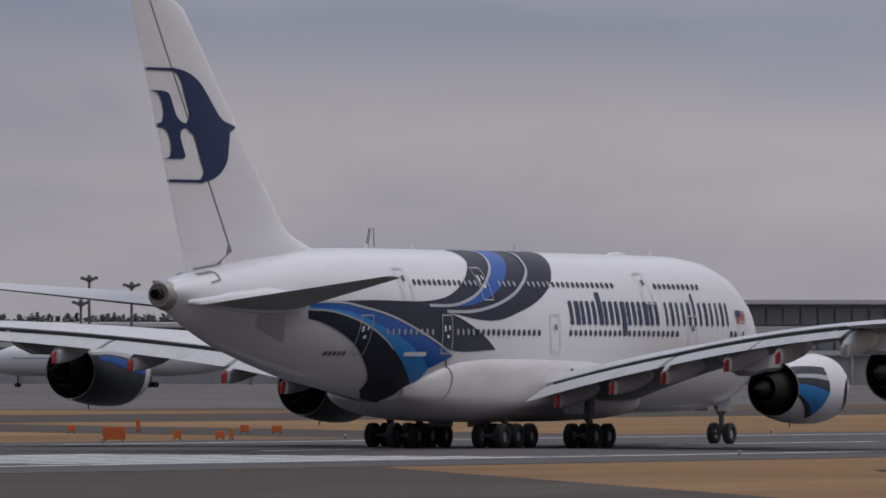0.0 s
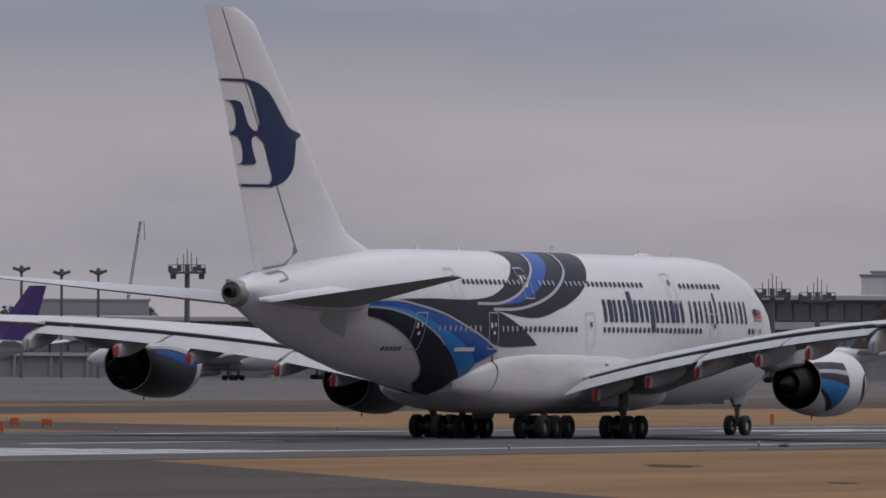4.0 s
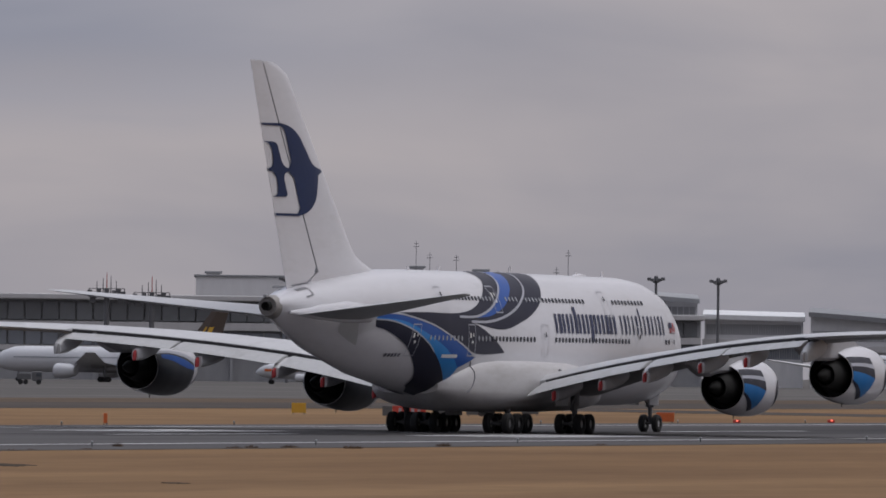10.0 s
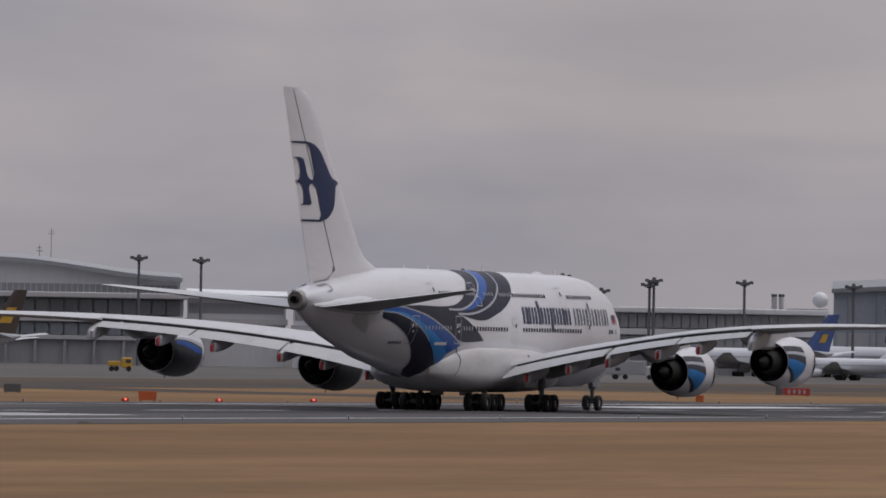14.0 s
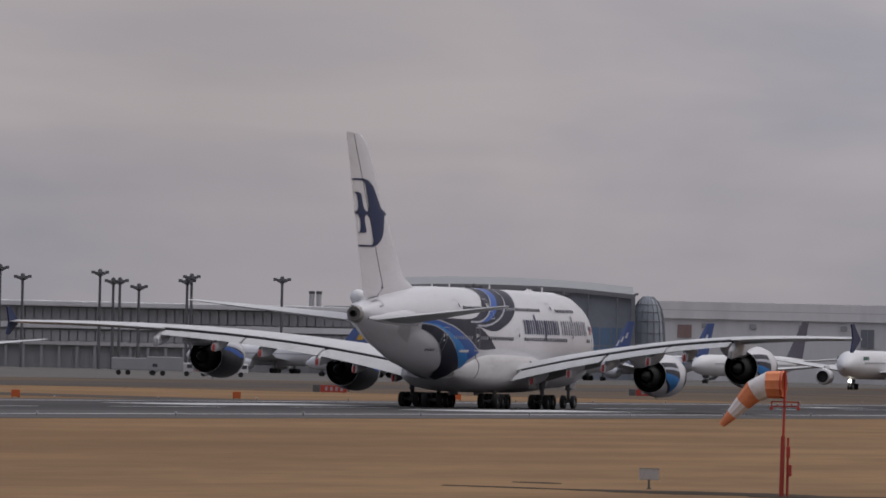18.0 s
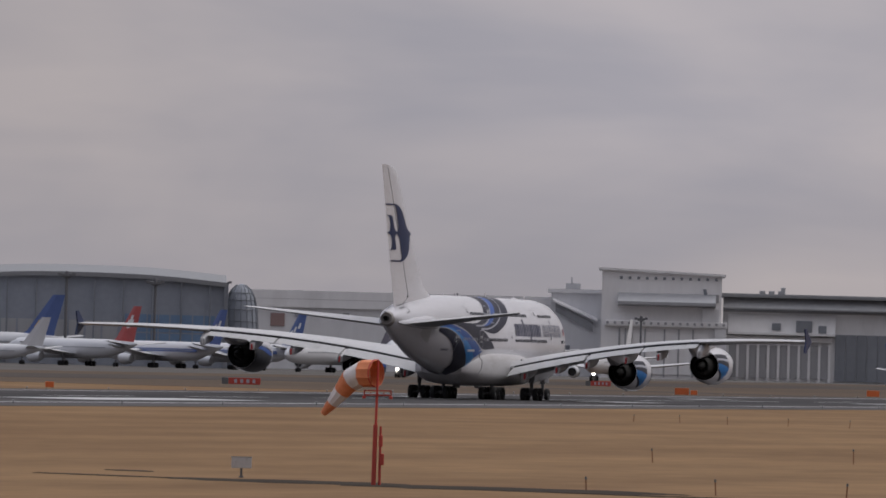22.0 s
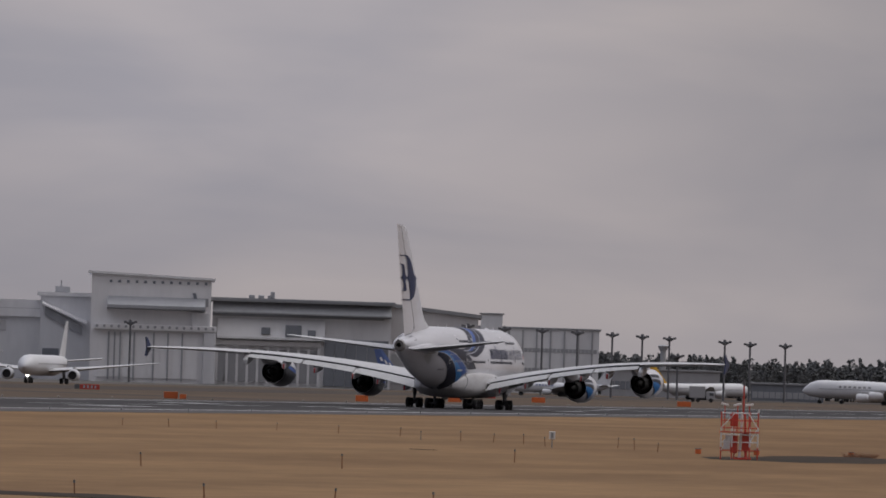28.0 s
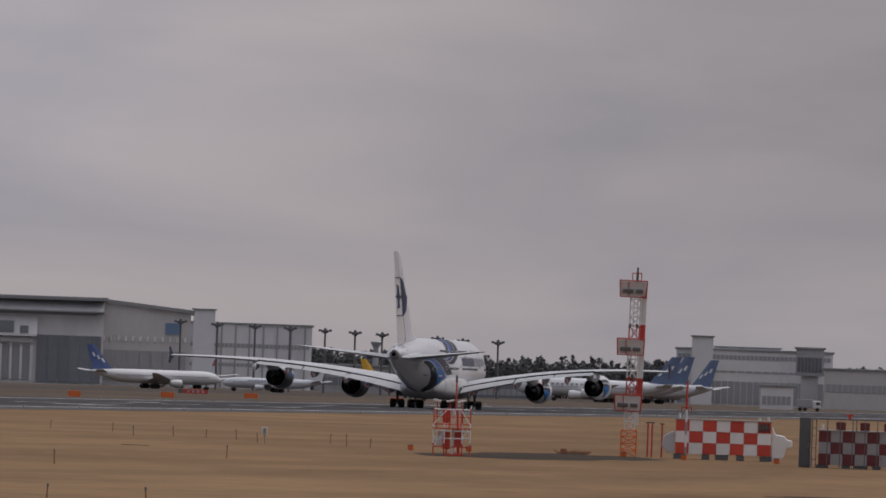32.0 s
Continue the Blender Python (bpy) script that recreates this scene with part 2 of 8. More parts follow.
M_TITLE = paint("title_navy", (0.030, 0.036, 0.085), 0.35)
for dark_paint in (M_NAVY, M_LOGO, M_TITLE, M_BLUE, M_SKYB, M_COWLBLUE, M_COWLDARK, M_COWLSHADE):
    dark_paint.node_tree.nodes["Principled BSDF"].inputs["Specular IOR Level"].default_value = 0.22
M_RED = paint("marker_red", (0.46, 0.055, 0.04), 0.6, vary=0.12, per_object=0.15)
M_HUTRED = paint("hut_signal_red", (0.58, 0.068, 0.045), 0.6, vary=0.10, per_object=0.10)
M_HUTWHITE = paint("hut_white", (0.80, 0.79, 0.79), 0.55, vary=0.07, per_object=0.06)
M_ORANGE = paint("marker_orange", (0.62, 0.14, 0.035), 0.6, vary=0.12, per_object=0.12)
M_SIGNWHITE = paint("sign_white", (0.70, 0.70, 0.70), 0.5, vary=0.08)
M_POSTGREY = paint("galvanised_steel", (0.30, 0.31, 0.32), 0.45, metal=0.5, vary=0.15)
M_MAST = paint("mast_dark_grey", (0.115, 0.118, 0.125), 0.6, vary=0.2)
M_CONC = paint("pale_concrete", (0.55, 0.54, 0.55), 0.8, scale=0.12, vary=0.06, fine=6, dirt=(0.46, 0.455, 0.465), dirt_at=(0.5, 0.85), bump=0.02, stretch=(1, 1, 0.3))
M_CONC2 = paint("grey_cladding", (0.36, 0.365, 0.385), 0.65, scale=0.12, vary=0.07, fine=6, dirt=(0.30, 0.305, 0.32), dirt_at=(0.5, 0.8), stretch=(1, 1, 0.3))
M_DARKCLAD = paint("slate_cladding", (0.205, 0.22, 0.25), 0.55, scale=0.12, vary=0.10, fine=6, per_object=0.08)
M_BLUECLAD = paint("blue_grey_cladding", (0.27, 0.295, 0.345), 0.6, scale=0.12, vary=0.10, fine=6, dirt=(0.22, 0.24, 0.28), dirt_at=(0.5, 0.85))
# dark glazing paled so that its colour carries the distance haze
M_PALEGLASS = paint("hazed_glazing", (0.165, 0.172, 0.185), 0.3, vary=0.15, per_object=0.12)
M_ROOF = paint("metal_roof", (0.30, 0.305, 0.32), 0.5, scale=0.1, vary=0.1, metal=0.2)
M_ROOFDARK = paint("dark_metal_roof", (0.23, 0.235, 0.25), 0.6, scale=0.1, vary=0.1)
M_FARPALE = paint("far_pale_cladding", (0.71, 0.71, 0.73), 0.7, scale=0.12, vary=0.05, fine=6, dirt=(0.53, 0.53, 0.55), dirt_at=(0.5, 0.85), stretch=(1, 1, 0.25))
M_PALEWALL = paint("pale_hangar_wall", (0.80, 0.79, 0.80), 0.75, scale=0.12, vary=0.05, fine=6, dirt=(0.64, 0.63, 0.64), dirt_at=(0.5, 0.85), stretch=(1, 1, 0.25))
M_GLASS = paint("dark_glazing", (0.070, 0.077, 0.090), 0.25, vary=0.2)
M_FARMAST = paint("far_mast_grey", (0.13, 0.13, 0.14), 0.6, vary=0.15)
M_BLUEPANEL = paint("blue_panel_and_reflection", (0.15, 0.24, 0.38), 0.4, vary=0.1, scale=0.2)


def ground_material(name, a, b, c, rough, big, small, bump, stretch=(1, 1, 1)):
    """Open ground: three tones in patches, streaks and grain."""
    m = bpy.data.materials.new(name)
    m.use_nodes = True
    nt = m.node_tree
    N, L = nt.nodes.new, nt.links.new
    bs = nt.nodes["Principled BSDF"]
    bs.inputs["Roughness"].default_value = rough
    bs.inputs["Specular IOR Level"].default_value = 0.08
    co, mp = N("ShaderNodeTexCoord"), N("ShaderNodeMapping")
    mp.inputs["Scale"].default_value = stretch
    L(co.outputs["Object"], mp.inputs[0])
    n1, n2, n3 = N("ShaderNodeTexNoise"), N("ShaderNodeTexNoise"), N("ShaderNodeTexNoise")
    for n, s, d in ((n1, big, 5), (n2, small, 6), (n3, small * 9, 3)):
        n.inputs["Scale"].default_value, n.inputs["Detail"].default_value, n.inputs["Roughness"].default_value = s, d, 0.6
        L(mp.outputs[0], n.inputs["Vector"])
    r1, r2 = N("ShaderNodeMapRange"), N("ShaderNodeMapRange")
    r1.inputs["From Min"].default_value, r1.inputs["From Max"].default_value = 0.42, 0.62
    r2.inputs["From Min"].default_value, r2.inputs["From Max"].default_value = 0.36, 0.78
    L(n1.outputs["Fac"], r1.inputs["Value"])
    L(n2.outputs["Fac"], r2.inputs["Value"])
    m1, m2, m3 = N("ShaderNodeMix"), N("ShaderNodeMix"), N("ShaderNodeMix")
    for q in (m1, m2, m3):
        q.data_type = "RGBA"
    m1.inputs[6].default_value, m1.inputs[7].default_value = (*a, 1), (*b, 1)
    m2.inputs[7].default_value = (*c, 1)
    L(r1.outputs[0], m1.inputs[0])
    L(m1.outputs[2], m2.inputs[6])
    L(r2.outputs[0], m2.inputs[0])
    m3.blend_type = "MULTIPLY"
    m3.inputs[0].default_value = 1.0
    g = N("ShaderNodeMapRange")
    g.inputs["From Min"].default_value, g.inputs["From Max"].default_value = 0.3, 0.7
    g.inputs["To Min"].default_value, g.inputs["To Max"].default_value = 0.90, 1.09
    L(n3.outputs["Fac"], g.inputs["Value"])
    L(m2.outputs[2], m3.inputs[6])
    L(g.outputs[0], m3.inputs[7])
    L(m3.outputs[2], bs.inputs["Base Color"])
    bp = N("ShaderNodeBump")
    bp.inputs["Strength"].default_value, bp.inputs["Distance"].default_value = 0.5, bump
    L(n3.outputs["Fac"], bp.inputs["Height"])
    L(bp.outputs[0], bs.inputs["Normal"])
    return m


M_GRASS = ground_material("dry_winter_grass", (0.262, 0.164, 0.086), (0.196, 0.117, 0.060), (0.140, 0.082, 0.044), 0.95, 0.024, 0.13, 0.012, (0.6, 0.16, 1))
M_ASPHALT = ground_material("runway_asphalt", (0.088, 0.083, 0.084), (0.104, 0.098, 0.099), (0.066, 0.062, 0.063), 0.8, 0.02, 0.11, 0.01, (1, 0.12, 1))
M_TAXIWAY = ground_material("taxiway_asphalt", (0.070, 0.058, 0.051), (0.084, 0.070, 0.061), (0.052, 0.044, 0.039), 0.85, 0.02, 0.1, 0.01, (1, 0.2, 1))
M_APRON = ground_material("apron_concrete", (0.135, 0.125, 0.118), (0.112, 0.104, 0.098), (0.088, 0.082, 0.078), 0.85, 0.01, 0.04, 0.01, (1, 0.3, 1))
M_HAZEVERGE = ground_material("haze_brown_verge", (0.128, 0.091, 0.064), (0.104, 0.077, 0.057), (0.080, 0.061, 0.048), 0.95, 0.02, 0.1, 0.012, (0.6, 0.24, 1))
M_RUBBER = ground_material("rubber_streaked_asphalt", (0.052, 0.049, 0.050), (0.064, 0.060, 0.061), (0.042, 0.040, 0.041), 0.8, 0.02, 0.09, 0.01, (1, 0.03, 1))
M_RUBBERCORE = ground_material("rubber_black_asphalt", (0.042, 0.040, 0.041), (0.052, 0.049, 0.050), (0.034, 0.032, 0.033), 0.8, 0.02, 0.09, 0.01, (1, 0.03, 1))
M_MARK = ground_material("runway_paint", (0.62, 0.62, 0.62), (0.55, 0.55, 0.56), (0.40, 0.40, 0.41), 0.7, 0.05, 0.3, 0.004, (1, 0.3, 1))


# ---- building helpers ----
def part(name, bm, material, parent=None, label="", smooth=False, m=None):
    """Links a bmesh as one mesh object, under a thing or part where given."""
    me = bpy.data.meshes.new(name)
    if smooth:
        bm.normal_update()
        for f in bm.faces:
            f.smooth = True
        for e in bm.edges:
            e.smooth = len(e.link_faces) != 2 or e.calc_face_angle(0.0) < 0.75
    bm.to_mesh(me)
    bm.free()
    me.materials.append(material)
    ob = new(name, me)
    if parent:
        ob.parent = parent
    if m is not None:
        ob.matrix_basis = m
    if label:
        ob["label"] = label
    return ob


def thing(name, label, category, group="", kind="", m=None):
    ob = new(name)
    ob.empty_display_size = 0.5
    if m is not None:
        ob.matrix_basis = m
    return tagged(ob, label, category, group, kind)


def box(bm, x0, x1, y0, y1, z0, z1, bevel=0.0):
    vs = [bm.verts.new((x, y, z)) for x in (x0, x1) for y in (y0, y1) for z in (z0, z1)]
    fs = [bm.faces.new([vs[i] for i in q]) for q in ((0, 1, 3, 2), (4, 6, 7, 5), (0, 4, 5, 1), (2, 3, 7, 6), (0, 2, 6, 4), (1, 5, 7, 3))]
    if bevel:
        es = list({e for f in fs for e in f.edges})
        bmesh.ops.bevel(bm, geom=es, offset=bevel, segments=2, affect="EDGES", profile=0.5)
    return bm


def boxes(*rows, bevel=0.0):
    bm = bmesh.new()
    for r in rows:
        box(bm, *r, bevel=bevel)
    return bm


def tube(bm, a, b, r0, r1=None, n=10, caps=True):
    a, b = Vector(a), Vector(b)
    r1 = r0 if r1 is None else r1
    q = (b - a).to_track_quat("Z", "Y")
    ring = [[bm.verts.new(p + q @ Vector((r * math.cos(k * math.tau / n), r * math.sin(k * math.tau / n), 0))) for k in range(n)] for p, r in ((a, r0), (b, r1))]
    for k in range(n):
        bm.faces.new((ring[0][k], ring[0][(k + 1) % n], ring[1][(k + 1) % n], ring[1][k]))
    if caps:
        bm.faces.new(list(reversed(ring[0])))
        bm.faces.new(ring[1])
    return bm


def loft(bm, rings, closed=True, cap0=True, cap1=True):
    vs = [[bm.verts.new(p) for p in r] for r in rings]
    n = len(rings[0])
    for a, b in zip(vs, vs[1:]):
        for k in range(n if closed else n - 1):
            bm.faces.new((a[k], a[(k + 1) % n], b[(k + 1) % n], b[k]))
    if cap0:
        bm.faces.new(list(reversed(vs[0])))
    if cap1:
        bm.faces.new(vs[-1])
    return bm


def turned(bm, profile, axis_y=True, n=32, centre=(0, 0, 0)):
    """A body of revolution about y from (y, radius) pairs."""
    c = Vector(centre)
    rings = [[c + Vector((r * math.cos(k * math.tau / n), y, r * math.sin(k * math.tau / n))) for k in range(n)] for y, r in profile]
    return loft(bm, rings, cap0=False, cap1=False)


def spline(points, n):
    """n points along a smooth curve through the given ones."""
    p = [Vector(q) for q in points]
    p = [2 * p[0] - p[1], *p, 2 * p[-1] - p[-2]]
    out = []
    for i in range(n):
        u = i / (n - 1) * (len(p) - 3)
        k = min(int(u), len(p) - 4)
        t = u - k
        a, b, c, d = p[k : k + 4]
        out.append(0.5 * ((2 * b) + (c - a) * t + (2 * a - 5 * b + 4 * c - d) * t * t + (3 * b - a - 3 * c + d) * t * t * t))
    return out


# ---- the double-deck airliner: nose at y = 0, tail at negative y, wheels on z = 0 ----
BODY = [(0.0, 5.45, 5.15, 0.12), (-0.35, 6.25, 4.35, 0.85), (-1.0, 7.2, 3.7, 1.45), (-2.0, 8.05, 3.1, 2.0), (-3.5, 9.2, 2.55, 2.6), (-5.5, 10.15, 2.2, 3.1),
        (-8.0, 10.7, 1.98, 3.42), (-11.0, 10.93, 1.9, 3.55), (-20.0, 10.97, 1.9, 3.57), (-34.0, 11.0, 1.95, 3.57), (-43.0, 11.0, 2.0, 3.57), (-46.5, 11.0, 2.38, 3.56), (-50.0, 10.99, 2.85, 3.52),
        (-54.0, 10.94, 3.35, 3.40), (-58.0, 10.75, 3.84, 3.12), (-62.0, 10.4, 4.58, 2.66), (-66.0, 9.95, 5.46, 2.10), (-69.0, 9.5, 6.42, 1.54), (-71.3, 9.03, 7.33, 0.93), (-72.0, 8.89, 7.62, 0.68), (-72.3, 8.84, 7.74, 0.58)]


def section(y):
    if y >= BODY[0][0]:
        return BODY[0][1:]
    for a, b in zip(BODY, BODY[1:]):
        if y >= b[0]:
            t = (a[0] - y) / (a[0] - b[0])
            return tuple(a[i] + (b[i] - a[i]) * t for i in (1, 2, 3))
    return BODY[-1][1:]


def mid(zt, zb):
    """Height of the widest line; it rises where the tail tapers."""
    lift = min(max((zb - 2.1) / 2.6, 0.0), 1.0)
    return zb + (0.46 + 0.16 * lift) * (zt - zb)


def bulge(zt, zb, above):
    """Fullness of the section: rounder below towards the tail."""
    return 2.2 if above else 2.2 - 0.72 * min(max((zb - 2.1) / 2.6, 0.0), 1.0)


def side_x(y, z):
    """Half-width of the fuselage at a height."""
    zt, zb, w = section(y)
    zm = mid(zt, zb)
    t = (z - zm) / (zt - zm) if z >= zm else (zm - z) / (zm - zb)
    t = min(max(t, 0.0), 1.0)
    e = bulge(zt, zb, z >= zm)
    return w * (1 - t ** e) ** (1 / e)


def fuselage_mesh():
    bm, n, rings = bmesh.new(), 56, []
    ys = []
    for a, b in zip(BODY, BODY[1:]):
        k = max(1, int(abs(b[0] - a[0]) / 1.5))
        ys += [a[0] + (b[0] - a[0]) * i / k for i in range(k)]
    ys.append(BODY[-1][0])
    for y in ys:
        zt, zb, w = section(y)
        zm = mid(zt, zb)
        ring = []
        for k in range(n):
            a = k * math.tau / n
            c, s = math.cos(a), math.sin(a)
            e = bulge(zt, zb, s > 0)
            r = (abs(c) ** e + abs(s) ** e) ** (-1 / e)
            ring.append((w * c * r, y, zm + (zt - zm if s > 0 else zm - zb) * s * r))
        rings.append(ring)
    return loft(bm, rings)


def patch(name, left, right, material, parent, lift=0.025, rows=30, cols=10, side=1, surf=None, label=""):
    """A painted area on the fuselage's side between two curves of (y, z), laid on the skin."""
    bm = bmesh.new()
    a, b = spline([(p[0], p[1], 0) for p in left], rows), spline([(p[0], p[1], 0) for p in right], rows)
    grid = []
    for p, q in zip(a, b):
        row = []
        for k in range(cols + 1):
            v = p.lerp(q, k / cols)
            zt, zb, w = section(v.x)
            z = min(max(v.y, zb + 0.01), zt - 0.005)
            x = side_x(v.x, z)
            nx = x / max(w, 0.1)
            nz = (z - mid(zt, zb)) / max(zt - mid(zt, zb), 0.1)
            row.append(bm.verts.new((side * (x + lift * (nx + 0.3)), v.x, z + lift * nz)))
        grid.append(row)
    for r, s in zip(grid, grid[1:]):
        for k in range(cols):
            bm.faces.new((r[k], r[k + 1], s[k + 1], s[k]))
    return part(name, bm, material, parent, label, smooth=True)


def stroke(name, pts, width, material, parent, side=1, lift=0.035, rows=30, label=""):
    """A thin painted line along a curve on the fuselage's side."""
    c = spline([(p[0], p[1], 0) for p in pts], rows)
    lo, hi = [], []
    for i, p in enumerate(c):
        d = (c[min(i + 1, rows - 1)] - c[max(i - 1, 0)]).normalized()
        n = Vector((-d.y, d.x, 0)) * (width / 2)
        lo.append((p - n)[:2])
        hi.append((p + n)[:2])
    return patch(name, lo, hi, material, parent, lift, rows, 2, side, label=label)


def foil(chord, thick, y_le, n=9):
    """Points of a wing section (y, z offset) from the trailing edge over the top to the leading edge and back."""
    up, lo = [], []
    for i in range(n + 1):
        u = 0.5 * (1 - math.cos(math.pi * i / n))
        t = 5 * thick * (0.2969 * math.sqrt(u) - 0.126 * u - 0.3516 * u * u + 0.2843 * u ** 3 - 0.1015 * u ** 4)
        up.append((y_le - u * chord, t * chord))
        lo.append((y_le - u * chord, -t * chord * 0.85))
    return list(reversed(up)) + lo[1:]


def wing_at(x):
    """Leading edge y, trailing edge y, height and thickness of the wing at the half-span x."""
    t = min(max((x - 3.0) / 36.8, 0), 1)
    le = -19.6 - 27.0 * t
    te = -37.2 - 1.6 * (x - 3) / 10.5 if x < 13.5 else -38.8 - 11.8 * (x - 13.5) / 26.3
    z = 3.05 + 3.95 * (1 - (1 - t) ** 2.3)
    return le, te, z, 0.125 - 0.04 * t


def wing_mesh(side):
    bm, rings = bmesh.new(), []
    for x in (1.5, 3, 4.5, 6, 8, 10.5, 13.5, 16, 19, 22, 25, 26.9, 27.0, 30, 33, 36, 38.5, 39.6):
        le, te, z, th = wing_at(x)
        cut = 0.82 if x < 26.95 else 1.0
        chord = le - te
        pts = foil(chord, th, le)
        ring = []
        for y, dz in pts:
            if y < le - cut * chord:
                y = le - cut * chord
                dz = 0.10 if dz > 0 else -0.12
            ring.append((side * x, y, z + dz + 0.2 * th * chord * 0.5))
        rings.append(ring)
    if side < 0:
        rings = [list(reversed(r)) for r in rings]
    return loft(bm, rings)


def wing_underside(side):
    """A wing's lower skin, a hair below its surface, with the underside's shade in its colour."""
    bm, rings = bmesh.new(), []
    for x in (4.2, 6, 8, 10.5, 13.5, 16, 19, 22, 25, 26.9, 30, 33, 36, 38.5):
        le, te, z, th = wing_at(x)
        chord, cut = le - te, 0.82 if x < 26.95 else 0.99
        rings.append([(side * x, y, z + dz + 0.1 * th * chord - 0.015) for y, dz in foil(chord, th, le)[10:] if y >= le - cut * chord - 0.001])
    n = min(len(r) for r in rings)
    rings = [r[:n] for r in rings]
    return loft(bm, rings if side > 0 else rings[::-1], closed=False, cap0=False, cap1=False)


def flap_mesh(side, x0, x1):
    """A flap panel let down behind the wing's edge."""
    bm, rings = bmesh.new(), []
    for i in range(5):
        x = x0 + (x1 - x0) * i / 4
        le, te, z, th = wing_at(x)
        chord = (le - te) * 0.23
        y0 = le - 0.825 * (le - te)
        z0 = z - 0.20 + 0.1 * th * (le - te)
        ring = []
        for y, dz in foil(chord, 0.11, 0.0, 6):
            a = radians(13)
            ring.append((side * x, y0 + y * math.cos(a) - dz * math.sin(a) * 0, z0 + dz + y * math.sin(a)))
        rings.append(ring)
    if side < 0:
        rings = [list(reversed(r)) for r in rings]
    return loft(bm, rings)


def tail_mesh(side):
    bm, rings = bmesh.new(), []
    for t in (0, 0.2, 0.4, 0.6, 0.8, 0.97, 1.0):
        x = 1.2 + 13.45 * t
        le, te, z = -59.2 - 13.7 * t, -70.2 - 4.6 * t, 7.75 + 1.45 * t
        if t == 1.0:
            le -= 1.1
        rings.append([(side * x, y, z + dz) for y, dz in foil(le - te, 0.085, le)])
    if side < 0:
        rings = [list(reversed(r)) for r in rings]
    return loft(bm, rings)


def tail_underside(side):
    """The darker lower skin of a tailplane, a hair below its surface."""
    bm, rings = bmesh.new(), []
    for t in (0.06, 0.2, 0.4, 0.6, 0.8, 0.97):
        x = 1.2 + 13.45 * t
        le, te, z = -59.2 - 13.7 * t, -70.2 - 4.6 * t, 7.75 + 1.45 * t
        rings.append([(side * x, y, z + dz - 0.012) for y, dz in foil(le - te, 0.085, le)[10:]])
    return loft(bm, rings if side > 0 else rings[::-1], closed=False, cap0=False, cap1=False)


def fin_ring(z, front, back, u0, u1, thick):
    """A level cut through the fin between two fractions of its chord."""
    chord = front - back
    pts = []
    n = 10
    def half(u):
        return 5 * thick * (0.2969 * math.sqrt(max(u, 0)) - 0.126 * u - 0.3516 * u * u + 0.2843 * u ** 3 - 0.1015 * u ** 4) * chord
    us = [u0 + (u1 - u0) * 0.5 * (1 - math.cos(math.pi * i / n)) for i in range(n + 1)]
    a = [(half(u), front - u * chord, z) for u in us]
    b = [(-half(u), front - u * chord, z) for u in reversed(us)]
    return a + b


def fin_edges(z):
    t = (z - 9.9) / 14.2
    return -56.45 - 14.06 * t, -69.5 - 6.2 * t


def fin_half(y, z):
    """Half-thickness of the fin at a point of its side."""
    f, b = fin_edges(z)
    u = min(max((f - y) / (f - b), 0), 1)
    return 5 * 0.095 * (0.2969 * math.sqrt(u) - 0.126 * u - 0.3516 * u * u + 0.2843 * u ** 3 - 0.1015 * u ** 4) * (f - b)


def hinge_y(z):
    """Where the rudder's hinge line runs; it bends aft at the foot."""
    return -65.07 - 0.664 * (z - 10.64) if z >= 10.64 else -65.07 - (10.64 - max(z, 9.85)) * 1.95


def hinge(z):
    f, b = fin_edges(z)
    return (f - hinge_y(z)) / (f - b)


def fin_mesh(rudder):
    bm, rings = bmesh.new(), []
    zs = [9.3, 10.2, 10.6, 11.0, 11.4, 11.8, 12.5, 14, 16, 18, 20, 22, 23.4, 23.95, 24.15] if not rudder else [9.2, 9.9, 10.4, 11.0, 12.5, 14, 16, 18, 20, 22, 23.4, 24.0, 24.2]
    for z in zs:
        f, b = fin_edges(z)
        if z < 12.2 and not rudder:
            f += 2.3 * ((12.2 - max(z, 10.7)) / 1.3) ** 2
        if z > 23.3:
            f -= 1.6 * ((z - 23.3) / 0.85) ** 2
        h = (f - hinge_y(z)) / (f - b)
        rings.append(fin_ring(z, f, b, h + 0.012, 1.0, 0.095) if rudder else fin_ring(z, f, b, 0.0, h, 0.095))
    return loft(bm, rings)


def fin_patch(name, left, right, parent, material, rows=26, cols=6, lift=0.03):
    for side in (1, -1):
        bm, grid = bmesh.new(), []
        a, b = spline([(*p, 0) for p in left], rows), spline([(*p, 0) for p in right], rows)
        for p, q in zip(a, b):
            row = []
            for k in range(cols + 1):
                v = p.lerp(q, k / cols)
                f, bk = fin_edges(v.y)
                y = max(v.x, bk + 0.03)
                row.append(bm.verts.new((side * (fin_half(y, v.y) + lift), y, v.y)))
            grid.append(row)
        for r, s in zip(grid, grid[1:]):
            for k in range(cols):
                bm.faces.new((r[k], r[k + 1], s[k + 1], s[k]))
        part(name, bm, material, parent)


COWL = [(0.0, 1.58), (0.06, 1.70), (0.5, 1.86), (1.5, 1.98), (3.0, 1.98), (4.6, 1.88), (5.9, 1.70), (6.6, 1.56)]


